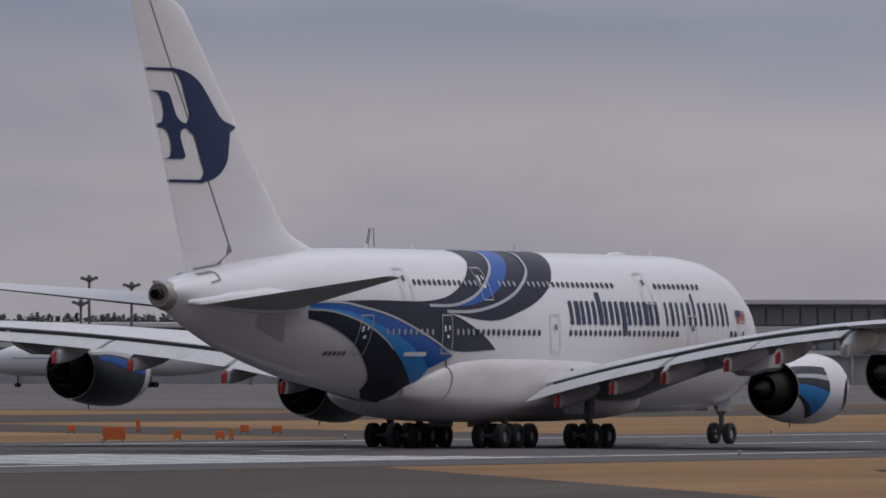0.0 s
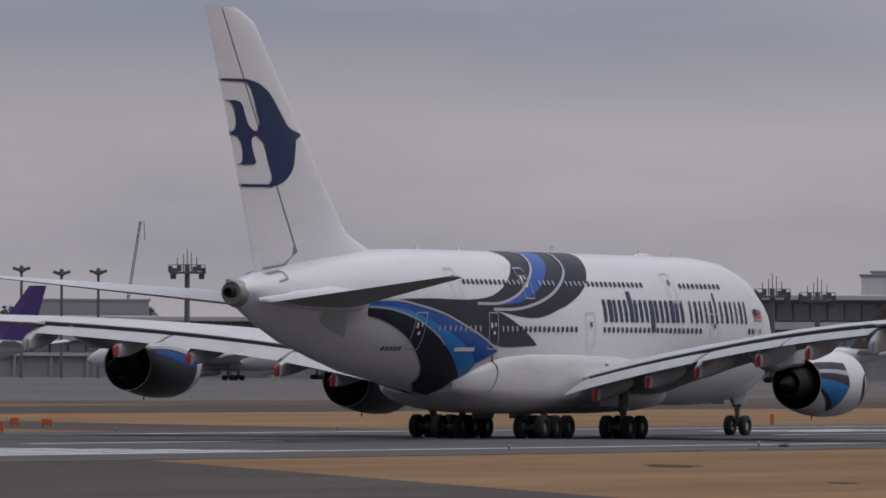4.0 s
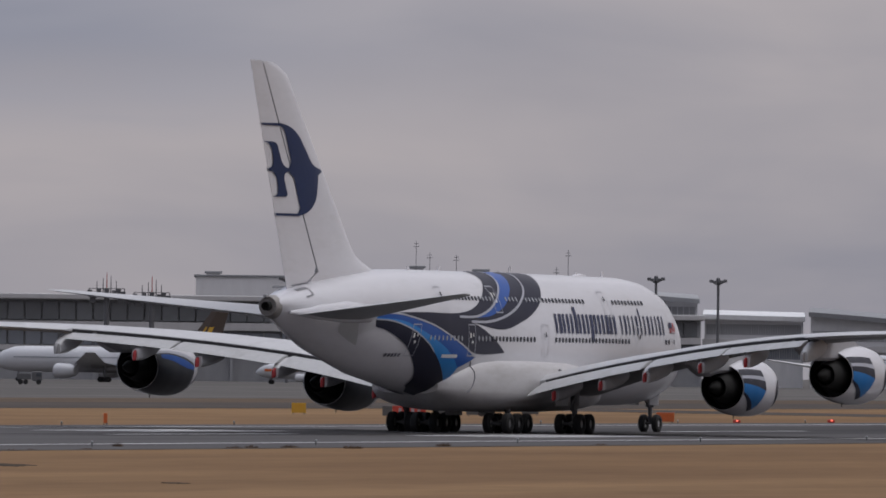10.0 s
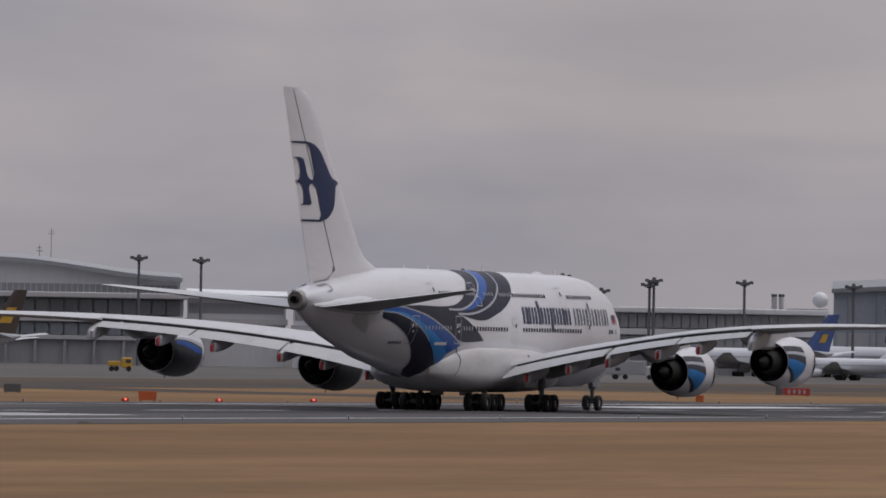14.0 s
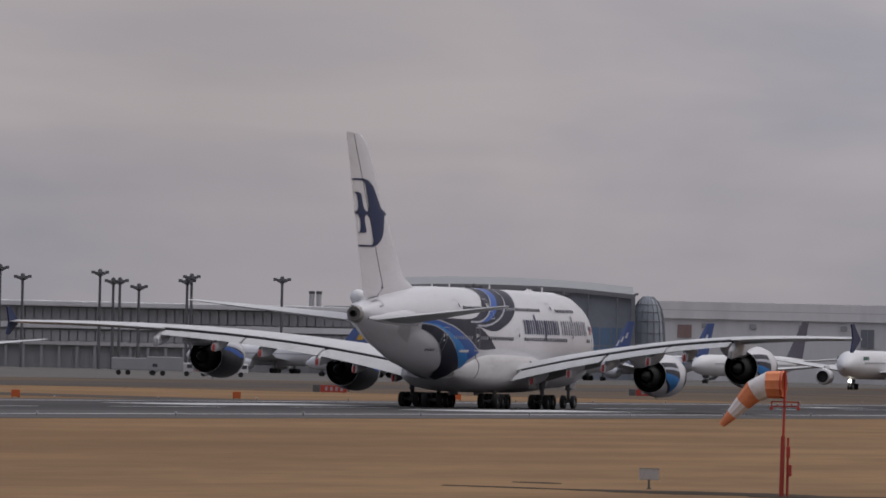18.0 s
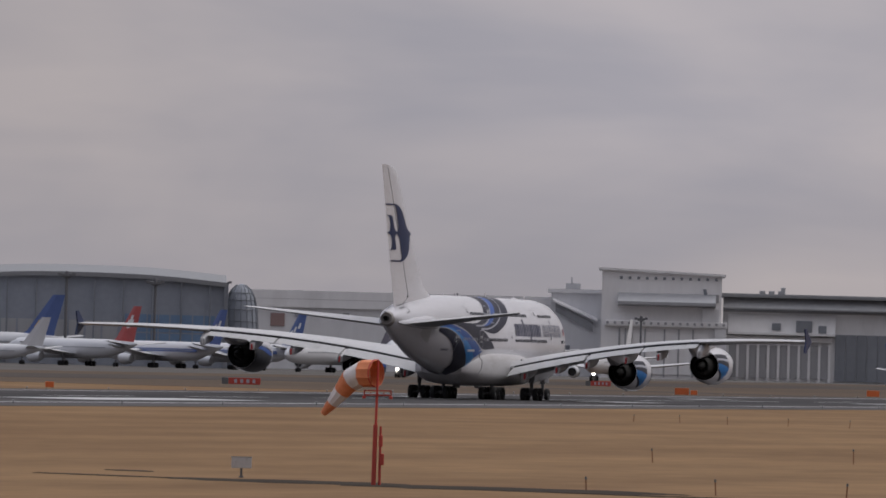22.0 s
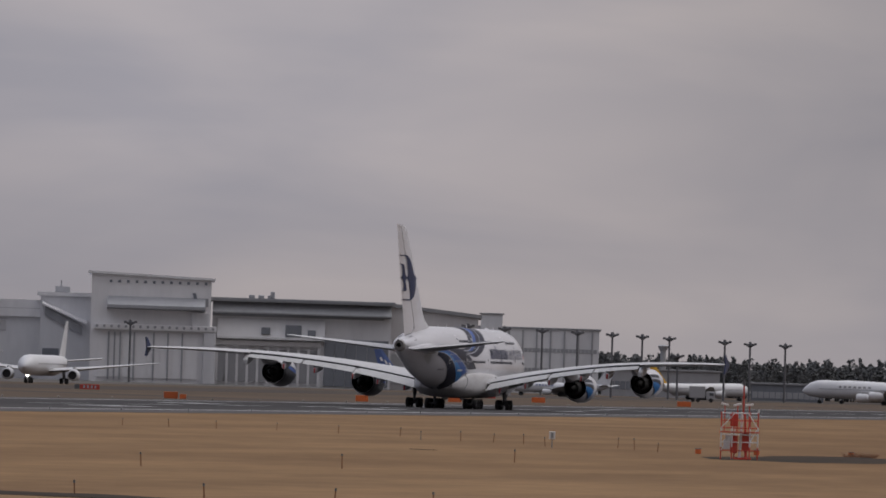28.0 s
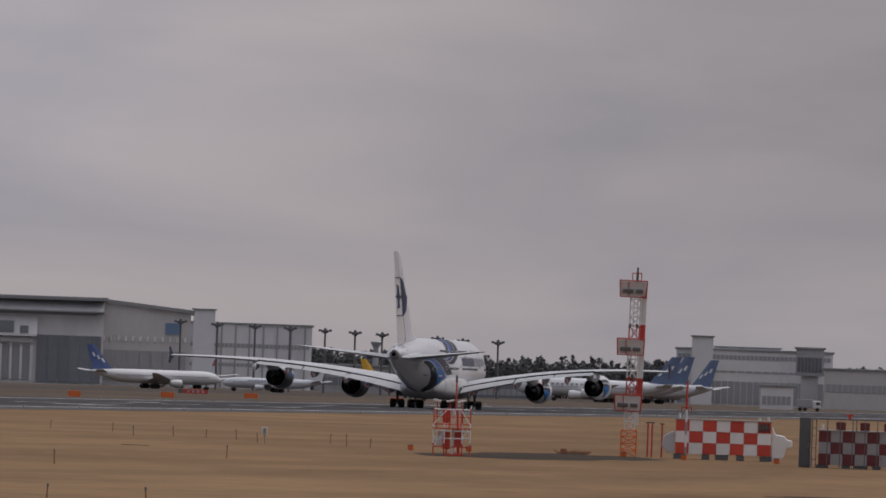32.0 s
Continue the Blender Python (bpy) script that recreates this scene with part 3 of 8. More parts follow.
def cowl_patch(eng, x, y0, z, side, upper, lower, material, label, lift=0.03):
    """A painted shape on an engine cowl between two curves of (angle, distance behind the lip)."""
    bm, grid, n, cols = bmesh.new(), [], 16, 12
    a, b = spline([(*p, 0) for p in upper], n), spline([(*p, 0) for p in lower], n)
    for p, q in zip(a, b):
        row = []
        for k in range(cols + 1):
            v = p.lerp(q, k / cols)
            r = COWL[-1][1]
            for (d0, r0), (d1, r1) in zip(COWL, COWL[1:]):
                if d0 <= v.y <= d1:
                    r = r0 + (r1 - r0) * (v.y - d0) / (d1 - d0)
            an = radians(v.x)
            row.append(bm.verts.new((x + side * (r + lift) * math.cos(an), y0 - v.y, z + (r + lift) * math.sin(an))))
        grid.append(row)
    for r0, r1 in zip(grid, grid[1:]):
        for k in range(cols):
            bm.faces.new((r0[k], r0[k + 1], r1[k + 1], r1[k]))
    part("cowl_stripe", bm, material, eng, label, smooth=True)


def nacelle(parent, x, y0, z):
    """An engine: open cowl, dark bypass duct, core and plug, pylon to the wing, painted stripes."""
    eng = part("engine_cowl", turned(bmesh.new(), [(y0 - 0.9, 1.38), (y0 - 0.35, 1.44), (y0, 1.58), (y0 - 0.06, 1.70), (y0 - 0.5, 1.86), (y0 - 1.5, 1.98), (y0 - 3.0, 1.98),
               (y0 - 4.6, 1.88), (y0 - 5.9, 1.70), (y0 - 6.6, 1.56), (y0 - 6.6, 1.53), (y0 - 6.0, 1.56), (y0 - 4.5, 1.58)], n=48, centre=(x, 0, z)), M_WHITE, parent, smooth=True)
    part("intake_lip", turned(bmesh.new(), [(y0 - 0.30, 1.455), (y0 + 0.02, 1.58), (y0 - 0.05, 1.715), (y0 - 0.35, 1.83)], n=48, centre=(x, 0, z)), M_BARE, eng, "bare metal intake lip", smooth=True)
    # fan, duct, core and plug are near black all over
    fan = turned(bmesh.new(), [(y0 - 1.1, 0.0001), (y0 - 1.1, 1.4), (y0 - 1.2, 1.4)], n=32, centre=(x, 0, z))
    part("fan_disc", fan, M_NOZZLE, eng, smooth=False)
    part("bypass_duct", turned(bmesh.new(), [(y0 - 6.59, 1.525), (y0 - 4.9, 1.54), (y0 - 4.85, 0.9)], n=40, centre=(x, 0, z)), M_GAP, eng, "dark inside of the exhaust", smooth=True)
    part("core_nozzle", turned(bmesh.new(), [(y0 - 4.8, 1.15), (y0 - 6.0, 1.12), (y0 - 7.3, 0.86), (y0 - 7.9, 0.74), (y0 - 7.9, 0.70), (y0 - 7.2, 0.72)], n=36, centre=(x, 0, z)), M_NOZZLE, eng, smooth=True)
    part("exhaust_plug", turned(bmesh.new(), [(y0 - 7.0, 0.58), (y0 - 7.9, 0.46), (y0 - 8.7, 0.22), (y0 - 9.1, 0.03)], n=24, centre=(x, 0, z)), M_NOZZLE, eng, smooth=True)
    # painted shapes: sweeps on the outer flank, thin lines and a painted-on shade on the inner one
    out = 1 if x > 0 else -1
    cowl_patch(eng, x, y0, z, out, [(50, 6.58), (43, 5.0), (37, 3.4)], [(31, 6.58), (27, 5.0), (22, 3.4)], M_COWLDARK, "dark slate sweep")
    cowl_patch(eng, x, y0, z, out, [(31, 6.58), (27, 5.0), (22, 3.4)], [(23, 6.58), (19, 5.0), (13, 3.35)], M_SILVER, "silver sweep", 0.028)
    cowl_patch(eng, x, y0, z, out, [(23, 6.58), (19, 5.0), (13, 3.35)], [(11, 6.58), (4, 5.0), (-6, 3.3)], M_COWLDARK, "navy sweep")
    cowl_patch(eng, x, y0, z, out, [(11, 6.58), (4, 5.0), (-6, 3.3)], [(-10, 6.58), (-27, 5.4), (-52, 4.2)], M_COWLBLUE, "blue sweep", 0.032)
    cowl_patch(eng, x, y0, z, out, [(-10, 6.58), (-27, 5.4), (-52, 4.2)], [(-16, 6.58), (-34, 5.7), (-60, 4.6)], M_NAVY, "navy edge under the blue", 0.03)
    cowl_patch(eng, x, y0, z, out, [(18, 0.55), (8, 0.75), (-10, 0.8), (-40, 0.6)], [(18, 0.62), (8, 1.15), (-10, 1.3), (-40, 0.7)], M_NAVY, "navy edge behind the lip")
    cowl_patch(eng, x, y0, z, -out, [(38, 6.58), (36, 5.0), (28, 3.0), (14, 1.2)], [(-88, 6.58), (-88, 5.0), (-88, 3.0), (-80, 1.2)], M_COWLSHADE, "inner flank with its shade painted dark")
    cowl_patch(eng, x, y0, z, -out, [(40, 6.58), (38, 5.0), (30, 3.0), (16, 1.1)], [(34, 6.58), (31, 5.0), (21, 3.0), (6, 1.1)], M_SILVER, "silver line", 0.04)
    cowl_patch(eng, x, y0, z, -out, [(30, 6.0), (27, 4.8), (16, 3.0), (2, 1.3)], [(21, 6.0), (14, 4.8), (0, 3.0), (-6, 1.3)], M_BLUE, "blue line", 0.045)
    le, te, wz, th = wing_at(abs(x))
    bm = bmesh.new()
    rings = []
    for y, zt, zb, w in ((y0 - 1.6, z + 2.05, z + 1.9, 0.12), (y0 - 3.0, z + 2.35, z + 1.5, 0.32), (y0 - 5.0, max(z + 2.3, wz - 0.3), z + 1.15, 0.42), (y0 - 6.6, wz + 0.1, z + 1.0, 0.50), (y0 - 8.4, wz + 0.1, z + 0.95, 0.62), (y0 - 10.4, wz + 0.05, wz - 1.35, 0.58), (y0 - 12.4, wz, wz - 0.95, 0.34), (y0 - 14.0, wz, wz - 0.45, 0.10)):
        c = 0.35 * w
        rings.append([(x - w + c, y, zb), (x + w - c, y, zb), (x + w, y, zb + c), (x + w, y, zt), (x - w, y, zt), (x - w, y, zb + c)])
    loft(bm, rings)
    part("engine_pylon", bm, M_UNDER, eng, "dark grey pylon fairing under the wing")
    bm = tube(bmesh.new(), (x, y0 - 4.4, z - 1.84), (x, y0 - 4.45, z - 2.15), 0.05, 0.03, 6)
    part("drain_mast", bm, M_GAP, eng)
    return eng


def wheel_bm(r, w):
    bm = turned(bmesh.new(), [(-w * 0.28, r * 0.42), (-w * 0.5, r * 0.58), (-w * 0.5, r * 0.86), (-w * 0.36, r * 0.98), (0, r), (w * 0.36, r * 0.98), (w * 0.5, r * 0.86), (w * 0.5, r * 0.58), (w * 0.28, r * 0.42)], n=28)
    bmesh.ops.rotate(bm, verts=bm.verts, cent=(0, 0, 0), matrix=Matrix.Rotation(math.pi / 2, 3, "Z"))
    return bm


def rim_bm(r, w):
    bm = turned(bmesh.new(), [(-w * 0.30, 0.001), (-w * 0.30, r * 0.2), (-w * 0.18, r * 0.26), (-w * 0.26, r * 0.43), (w * 0.26, r * 0.43), (w * 0.18, r * 0.26), (w * 0.30, r * 0.2), (w * 0.30, 0.001)], n=20)
    bmesh.ops.rotate(bm, verts=bm.verts, cent=(0, 0, 0), matrix=Matrix.Rotation(math.pi / 2, 3, "Z"))
    return bm


WHEELS = []
SHARED = {}


def wheel(parent, x, y, r, w):
    """A tyre on its rim; alike wheels share their meshes."""
    if r not in SHARED:
        t = part("wheel", wheel_bm(r, w), M_TYRE, parent, "black tyre", smooth=True)
        m = part("rim", rim_bm(r, w), M_RIM, t, smooth=True)
        SHARED[r] = (t.data, m.data)
    else:
        t = new("wheel", SHARED[r][0])
        t.parent, t["label"] = parent, "black tyre"
        m = new("rim", SHARED[r][1])
        m.parent = t
    t.matrix_basis = pose(x, y, r)
    WHEELS.append((t, x, y, r))
    return t


def bogie(plane, name, x, ys, top, r=0.70, w=0.52, half=0.68):
    yc = sum(ys) / len(ys)
    bm = tube(bmesh.new(), (x, yc, r), (x, yc, r + 1.3), 0.19, 0.19, 14)
    tube(bm, (x, yc, r + 1.2), (x, yc + 0.1, top), 0.29, 0.33, 14)
    tube(bm, (x, ys[0], r), (x, ys[-1], r), 0.17, 0.17, 10)
    tube(bm, (x, yc + 0.1, r + 2.0), (x - math.copysign(1.5, x) * 0.9, yc + 0.5, top), 0.10, 0.10, 8)
    tube(bm, (x, yc, r + 0.5), (x, yc - 0.75, r + 1.1), 0.07, 0.07, 6)
    tube(bm, (x, yc - 0.75, r + 1.1), (x, yc - 0.15, r + 1.75), 0.07, 0.07, 6)
    for y in ys:
        tube(bm, (x - half, y, r), (x + half, y, r), 0.10, 0.10, 8)
    leg = part(name, bm, M_STRUT, plane, smooth=False)
    for y in ys:
        for s in (-half, half):
            wheel(plane, x + s, y, r, w)
    return leg


def mirrored_windows(plane):
    bm = bmesh.new()
    n = 8
    vs = [bm.verts.new((0.0, 0.125 * math.cos(k * math.tau / n + 0.39), 0.185 * math.sin(k * math.tau / n + 0.39))) for k in range(n)]
    bm.faces.new(vs)
    ext = bmesh.ops.extrude_face_region(bm, geom=list(bm.faces))
    bmesh.ops.translate(bm, verts=[v for v in ext["geom"] if isinstance(v, bmesh.types.BMVert)], vec=(0.05, 0, 0))
    first = part("cabin_window", bm, M_PANE, plane)
    data = first.data
    pale = data.copy()
    pale.materials[0] = M_PALEPANE
    bpy.data.objects.remove(first)
    runs = [(9.13, -12.4, 10), (9.13, -23.8, 18), (9.13, -36.4, 4), (9.13, -40.6, 14), (6.43, -8.2, 2), (6.43, -16.4, 23), (6.43, -34.4, 17), (6.43, -47.6, 9)]
    for z, y0, count in runs:
        for k in range(count):
            y = y0 - 0.635 * k
            for side in (1, -1):
                x = side_x(y, z)
                tilt = math.degrees(math.atan2(side_x(y, z - 0.2) - side_x(y, z + 0.2), 0.4))
                yaw = math.degrees(math.atan2(side_x(y - 0.3, z) - side_x(y + 0.3, z), 0.6))
                ob = new("cabin_window", pale if (z > 8 and -42.9 < y < -31.6) or (z < 8 and y < -42.3) else data)
                ob.parent = plane
                ob.matrix_basis = pose(side * (x + 0.03), y, z, 0, -side * tilt, 0 if side > 0 else 180)


def door_frame(plane, y, z, w=1.15, h=2.3, mat=None):
    for side in (1, -1):
        pts = [(y - w / 2, z - h / 2), (y + w / 2, z - h / 2), (y + w / 2, z + h / 2), (y - w / 2, z + h / 2), (y - w / 2, z - h / 2)]
        bm = bmesh.new()
        for (ya, za), (yb, zb) in zip(pts, pts[1:]):
            n = 8
            ring = []
            for i in range(n + 1):
                u = i / n
                yy, zz = ya + (yb - ya) * u, za + (zb - za) * u
                for o in (-0.035, 0.035):
                    oy, oz = (o, 0) if ya == yb else (0, o)
                    ring.append(bm.verts.new((side * (side_x(yy + oy, zz + oz) + 0.085), yy + oy, zz + oz + 0.02 * (zz > 9))))
            for i in range(n):
                bm.faces.new((ring[2 * i], ring[2 * i + 1], ring[2 * i + 3], ring[2 * i + 2]))
        d = part("cabin_door", bm, mat or M_SILVER, plane, "closed cabin door with a thin outline")
        for dy, dz, hw, hh in ((-0.28, 0.32, 0.10, 0.16), (0.22, 0.36, 0.07, 0.12), (0.05, -0.12, 0.12, 0.09)) if mat is M_SILVER else ((0.0, 0.35, 0.10, 0.16),):
            yy, zz = y + dy, z + dz
            bm, ring = bmesh.new(), []
            for oy, oz in ((-hw, -hh), (hw, -hh), (hw, hh), (-hw, hh)):
                ring.append((side * (side_x(yy + oy, zz + oz) + 0.085), yy + oy, zz + oz))
            loft(bm, [ring, [(p[0] + side * 0.02, p[1], p[2]) for p in ring]])
            part("door_mark", bm, M_SIGNWHITE if mat is M_SILVER else M_PANE, d)


def canoe(plane, x, side):
    """A flap track fairing below the wing's trailing edge."""
    le, te, z, th = wing_at(x)
    bm, rings = bmesh.new(), []
    y1 = te - 0.75
    ln = 5.6 if x < 20 else 4.6
    for u, w, h in ((0, 0.05, 0.05), (0.12, 0.26, 0.32), (0.35, 0.42, 0.60), (0.62, 0.42, 0.62), (0.82, 0.36, 0.50), (0.93, 0.26, 0.36)):
        y = y1 + ln * (1 - u)
        zc = z - 0.80 - 0.95 * max(u - 0.45, 0) + 0.3 * (1 - u)
        rings.append([(side * x + w * squared(math.cos(a)), y, zc + h * squared(math.sin(a))) for a in (k * math.tau / 20 for k in range(20))])
    loft(bm, rings)
    ob = part("flap_track_fairing", bm, M_WING if x > 8 else M_UNDER, plane, smooth=True)
    # the blunt tail of the fairing
    bm, rings = bmesh.new(), []
    for u, w, h in ((0.931, 0.085, 0.33), (1.0, 0.06, 0.30), (1.01, 0.05, 0.27)):
        y = y1 + ln * (1 - u)
        zc = z - 0.80 - 0.95 * max(u - 0.45, 0) + 0.3 * (1 - u)
        rings.append([(side * x + w * squared(math.cos(a)), y, zc + h * squared(math.sin(a))) for a in (k * math.tau / 20 for k in range(20))])
    loft(bm, rings)
    part("fairing_tip", bm, M_REDTIP if x < 24 else M_UNDER, ob, "dull red blunt tip" if x < 24 else "grey blunt tip")


def squared(v):
    """A rounded-square profile from a sine."""
    return math.copysign(abs(v) ** 0.6, v)


FAIRING = [(-17.5, 1.6, 3.2, 2.1), (-20, 3.0, 4.3, 1.75), (-23, 3.7, 4.9, 1.55), (-28, 3.98, 5.3, 1.45), (-36, 4.0, 5.45, 1.45), (-41, 3.95, 5.45, 1.52), (-44.0, 3.8, 5.3, 1.7), (-46.0, 3.5, 4.85, 2.0), (-47.4, 3.0, 4.3, 2.35), (-48.4, 2.2, 3.7, 2.7)]


def fairing(y):
    """Half-width, top and bottom of the belly fairing."""
    for a, b in zip(FAIRING, FAIRING[1:]):
        if y >= b[0]:
            t = (a[0] - y) / (a[0] - b[0])
            return tuple(a[i] + (b[i] - a[i]) * t for i in (1, 2, 3))
    return FAIRING[-1][1:]


def fairing_x(y, z):
    """Half-width of the fairing at a height."""
    w, zt, zb = fairing(y)
    v = min(abs(z - (zt + zb) / 2) / ((zt - zb) / 2), 1.0)
    return w * max(1 - v ** (2 / 0.58), 0.0) ** 0.29


def build_airliner():
    plane = thing("airliner", "white double-deck four-engined airliner with navy and blue swirls", "airliner")
    fus = part("fuselage", fuselage_mesh(), M_WHITE, plane, "white double-deck fuselage", smooth=True)
    # belly fairing
    bm, rings = bmesh.new(), []
    for i in range(34):
        y = -17.5 - 30.9 * i / 33
        w, zt, zb = fairing(y)
        zc, h = (zt + zb) / 2, (zt - zb) / 2
        rings.append([(w * math.copysign(abs(math.cos(a)) ** 0.58, math.cos(a)), y, zc + h * math.copysign(abs(math.sin(a)) ** 0.58, math.sin(a))) for a in (k * math.tau / 44 for k in range(44))])
    loft(bm, rings)
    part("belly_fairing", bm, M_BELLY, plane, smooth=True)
    rings = [[(r * math.cos(k * math.tau / 36), y, zc + 1.04 * r * math.sin(k * math.tau / 36)) for k in range(36)] for y, zc, r in ((-71.75, 8.25, 0.77), (-72.3, 8.29, 0.66), (-72.42, 8.29, 0.62), (-72.43, 8.29, 0.55), (-72.36, 8.29, 0.50))]
    part("tail_collar", loft(bmesh.new(), rings, cap0=False), M_TAILMETAL, fus, "grey metal collar on the tail cone", smooth=True)
    part("tail_cone_outlet", turned(bmesh.new(), [(-72.3, 0.31), (-72.82, 0.29), (-72.84, 0.25), (-72.5, 0.23), (-72.48, 0.001)], n=24, centre=(0, 0, 8.31)), M_NOZZLE, fus, "near-black exhaust outlet", smooth=True)
    part("tail_lamp", boxes((-0.12, 0.12, -72.9, -72.5, 8.85, 9.05), bevel=0.03), M_BARE, fus)
    for side in (1, -1):
        w = part("wing", wing_mesh(side), M_WING, plane, "long swept grey wing", smooth=True)
        part("underside", wing_underside(side), M_DARKUNDER, w, "lower skin with shade painted in as darker grey", smooth=True)
        for x0, x1 in ((4.6, 13.2), (13.6, 20.0), (20.2, 26.8)):
            part("flap", flap_mesh(side, x0, x1), M_FLAP, w, "lowered flap", smooth=True)
        # dark slot between wing and flap
        bm = bmesh.new()
        rings = []
        for i in range(9):
            x = 4.5 + 22.4 * i / 8
            le, te, z, th = wing_at(x)
            y0 = le - 0.815 * (le - te)
            zz = z + 0.1 * th * (le - te)
            rings.append([(side * x, y0, zz + 0.05), (side * x, y0 - 0.14, zz + 0.045), (side * x, y0 - 0.14, zz - 0.24), (side * x, y0, zz - 0.24)])
        loft(bm, rings if side > 0 else [list(reversed(r)) for r in rings])
        part("flap_slot", bm, M_GAP, w, "dark slot before the flaps")
        le, te, z, th = wing_at(39.7)
        bm = bmesh.new()
        xs = side * 39.7
        a = [(xs - 0.05, le - 1.0, z), (xs - 0.05, te + 0.2, z + 0.05), (xs - 0.05, te - 0.45, z + 1.35), (xs - 0.05, te + 0.35, z + 1.4)]
        b = [(xs - 0.05, le - 1.0, z), (xs - 0.05, te + 0.35, z - 1.2), (xs - 0.05, te - 0.45, z - 1.15), (xs - 0.05, te + 0.2, z + 0.05)]
        for quad in (a, b):
            loft(bm, [quad, [(p[0] + 0.12, p[1], p[2]) for p in quad]])
        part("wingtip_fence", bm, M_LOGO, w, "dark blue wingtip fence")
        for x in (6.6, 10.2, 13.6, 18.4, 22.3, 27.2):
            canoe(plane, x, side)
        tp = part("tailplane", tail_mesh(side), M_WING, plane, "grey tailplane", smooth=True)
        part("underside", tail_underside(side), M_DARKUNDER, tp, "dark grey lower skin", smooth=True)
        # dark seam round the belly fairing's rear
        bm = bmesh.new()
        arc = [(side * (max(fairing_x(p.x, p.y), side_x(p.x, p.y)) + 0.01), p.x, p.y) for p in spline([(-45.8, 5.2, 0), (-45.31, 4.51, 0), (-45.25, 3.95, 0), (-45.53, 3.27, 0), (-46.09, 2.78, 0)], 18)]
        for p, q in zip(arc, arc[1:]):
            tube(bm, p, q, 0.05, 0.05, 5, False)
        part("fairing_seam", bm, M_LINE, plane, "dark seam on the belly fairing")
        # root fairing over the tailplane
        bm = bmesh.new()
        rings = [[(side * (x + w * math.cos(k * math.tau / 12)), y, z + h * math.sin(k * math.tau / 12)) for k in range(12)] for y, x, z, w, h in ((-59.0, 2.5, 7.85, 0.15, 0.1), (-61.5, 2.45, 7.95, 0.45, 0.65), (-64.5, 2.1, 8.05, 0.55, 0.75), (-68, 1.5, 8.0, 0.45, 0.5), (-71, 0.95, 7.9, 0.1, 0.1))]
        loft(bm, rings)
        part("tailplane_fairing", bm, M_WHITE, plane, smooth=True)
        for dx in (-0.32, 0.22):
            part("drain_stub", tube(bmesh.new(), (side * 7.06 + dx, -25.75, 4.75), (side * 7.06 + dx * 1.1, -25.95, 3.6), 0.13, 0.10, 10), M_STRUT, plane)
        nacelle(plane, side * 14.8, -21.0, 3.32)
        nacelle(plane, side * 25.55, -28.9, 4.25)
        bogie(plane, "wing_gear", side * 6.2, (-32.5, -34.2), 4.4)
        bogie(plane, "body_gear", side * 2.65, (-35.1, -36.8, -38.5), 2.6)
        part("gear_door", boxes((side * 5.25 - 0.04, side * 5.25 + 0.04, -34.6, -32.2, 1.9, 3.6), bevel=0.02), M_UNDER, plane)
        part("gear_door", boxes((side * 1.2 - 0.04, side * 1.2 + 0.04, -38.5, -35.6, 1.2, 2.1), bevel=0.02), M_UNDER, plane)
    # nose gear
    bm = tube(bmesh.new(), (0, -2.7, 0.64), (0, -2.85, 3.2), 0.14, 0.22, 14)
    tube(bm, (-0.55, -2.7, 0.64), (0.55, -2.7, 0.64), 0.09, 0.09, 8)
    tube(bm, (0, -2.8, 1.7), (0, -4.4, 2.7), 0.09, 0.09, 8)
    tube(bm, (-0.3, -2.78, 1.9), (0.3, -2.78, 1.9), 0.12, 0.12, 8)
    part("nose_gear", bm, M_STRUT, plane)
    for x in (-0.5, 0.5):
        wheel(plane, x, -2.7, 0.64, 0.44)
    for x in (-0.75, 0.75):
        part("gear_door", boxes((x - 0.03, x + 0.03, -4.9, -3.1, 1.95, 2.7), bevel=0.02), M_UNDER, plane)
    fin = part("fin", fin_mesh(False), M_WHITE, plane, "tall white fin", smooth=True)
    rud = part("rudder", fin_mesh(True), M_WHITE, plane, smooth=True)
    # markings
    livery(plane, fin)
    mirrored_windows(plane)
    # roof aerials
    for y, h in ((-12.5, 0.35), (-17.5, 0.22), (-30.0, 0.45), (-43.0, 0.3), (-48.5, 0.25)):
        part("roof_aerial", boxes((-0.03, 0.03, y - 0.3, y + 0.1, 10.9, 11.0 + h)), M_WHITE, fus)
    part("satellite_dome", turned(bmesh.new(), [(-15.8, 0.02), (-16.0, 0.14), (-17.0, 0.20), (-18.0, 0.14), (-18.3, 0.02)], n=16, centre=(0, 0, 10.93)), M_WHITE, fus, smooth=True)
    for o in plane.children:
        if o.matrix_basis.translation.length == 0:
            o.location = (0, 34, 0)
        else:
            o.matrix_basis = Matrix.Translation((0, 34, 0)) @ o.matrix_basis
    return plane


def bar(plane, y0, y1, z0, z1, material, parent_name="title_bar", lean=0.0):
    """A plain painted bar on both sides of the fuselage."""
    for side in (1, -1):
        patch(parent_name, [(y0, z0), (y0 + lean, z1)], [(y1, z0), (y1 + lean, z1)], material, plane, 0.04, 5, 3, side)


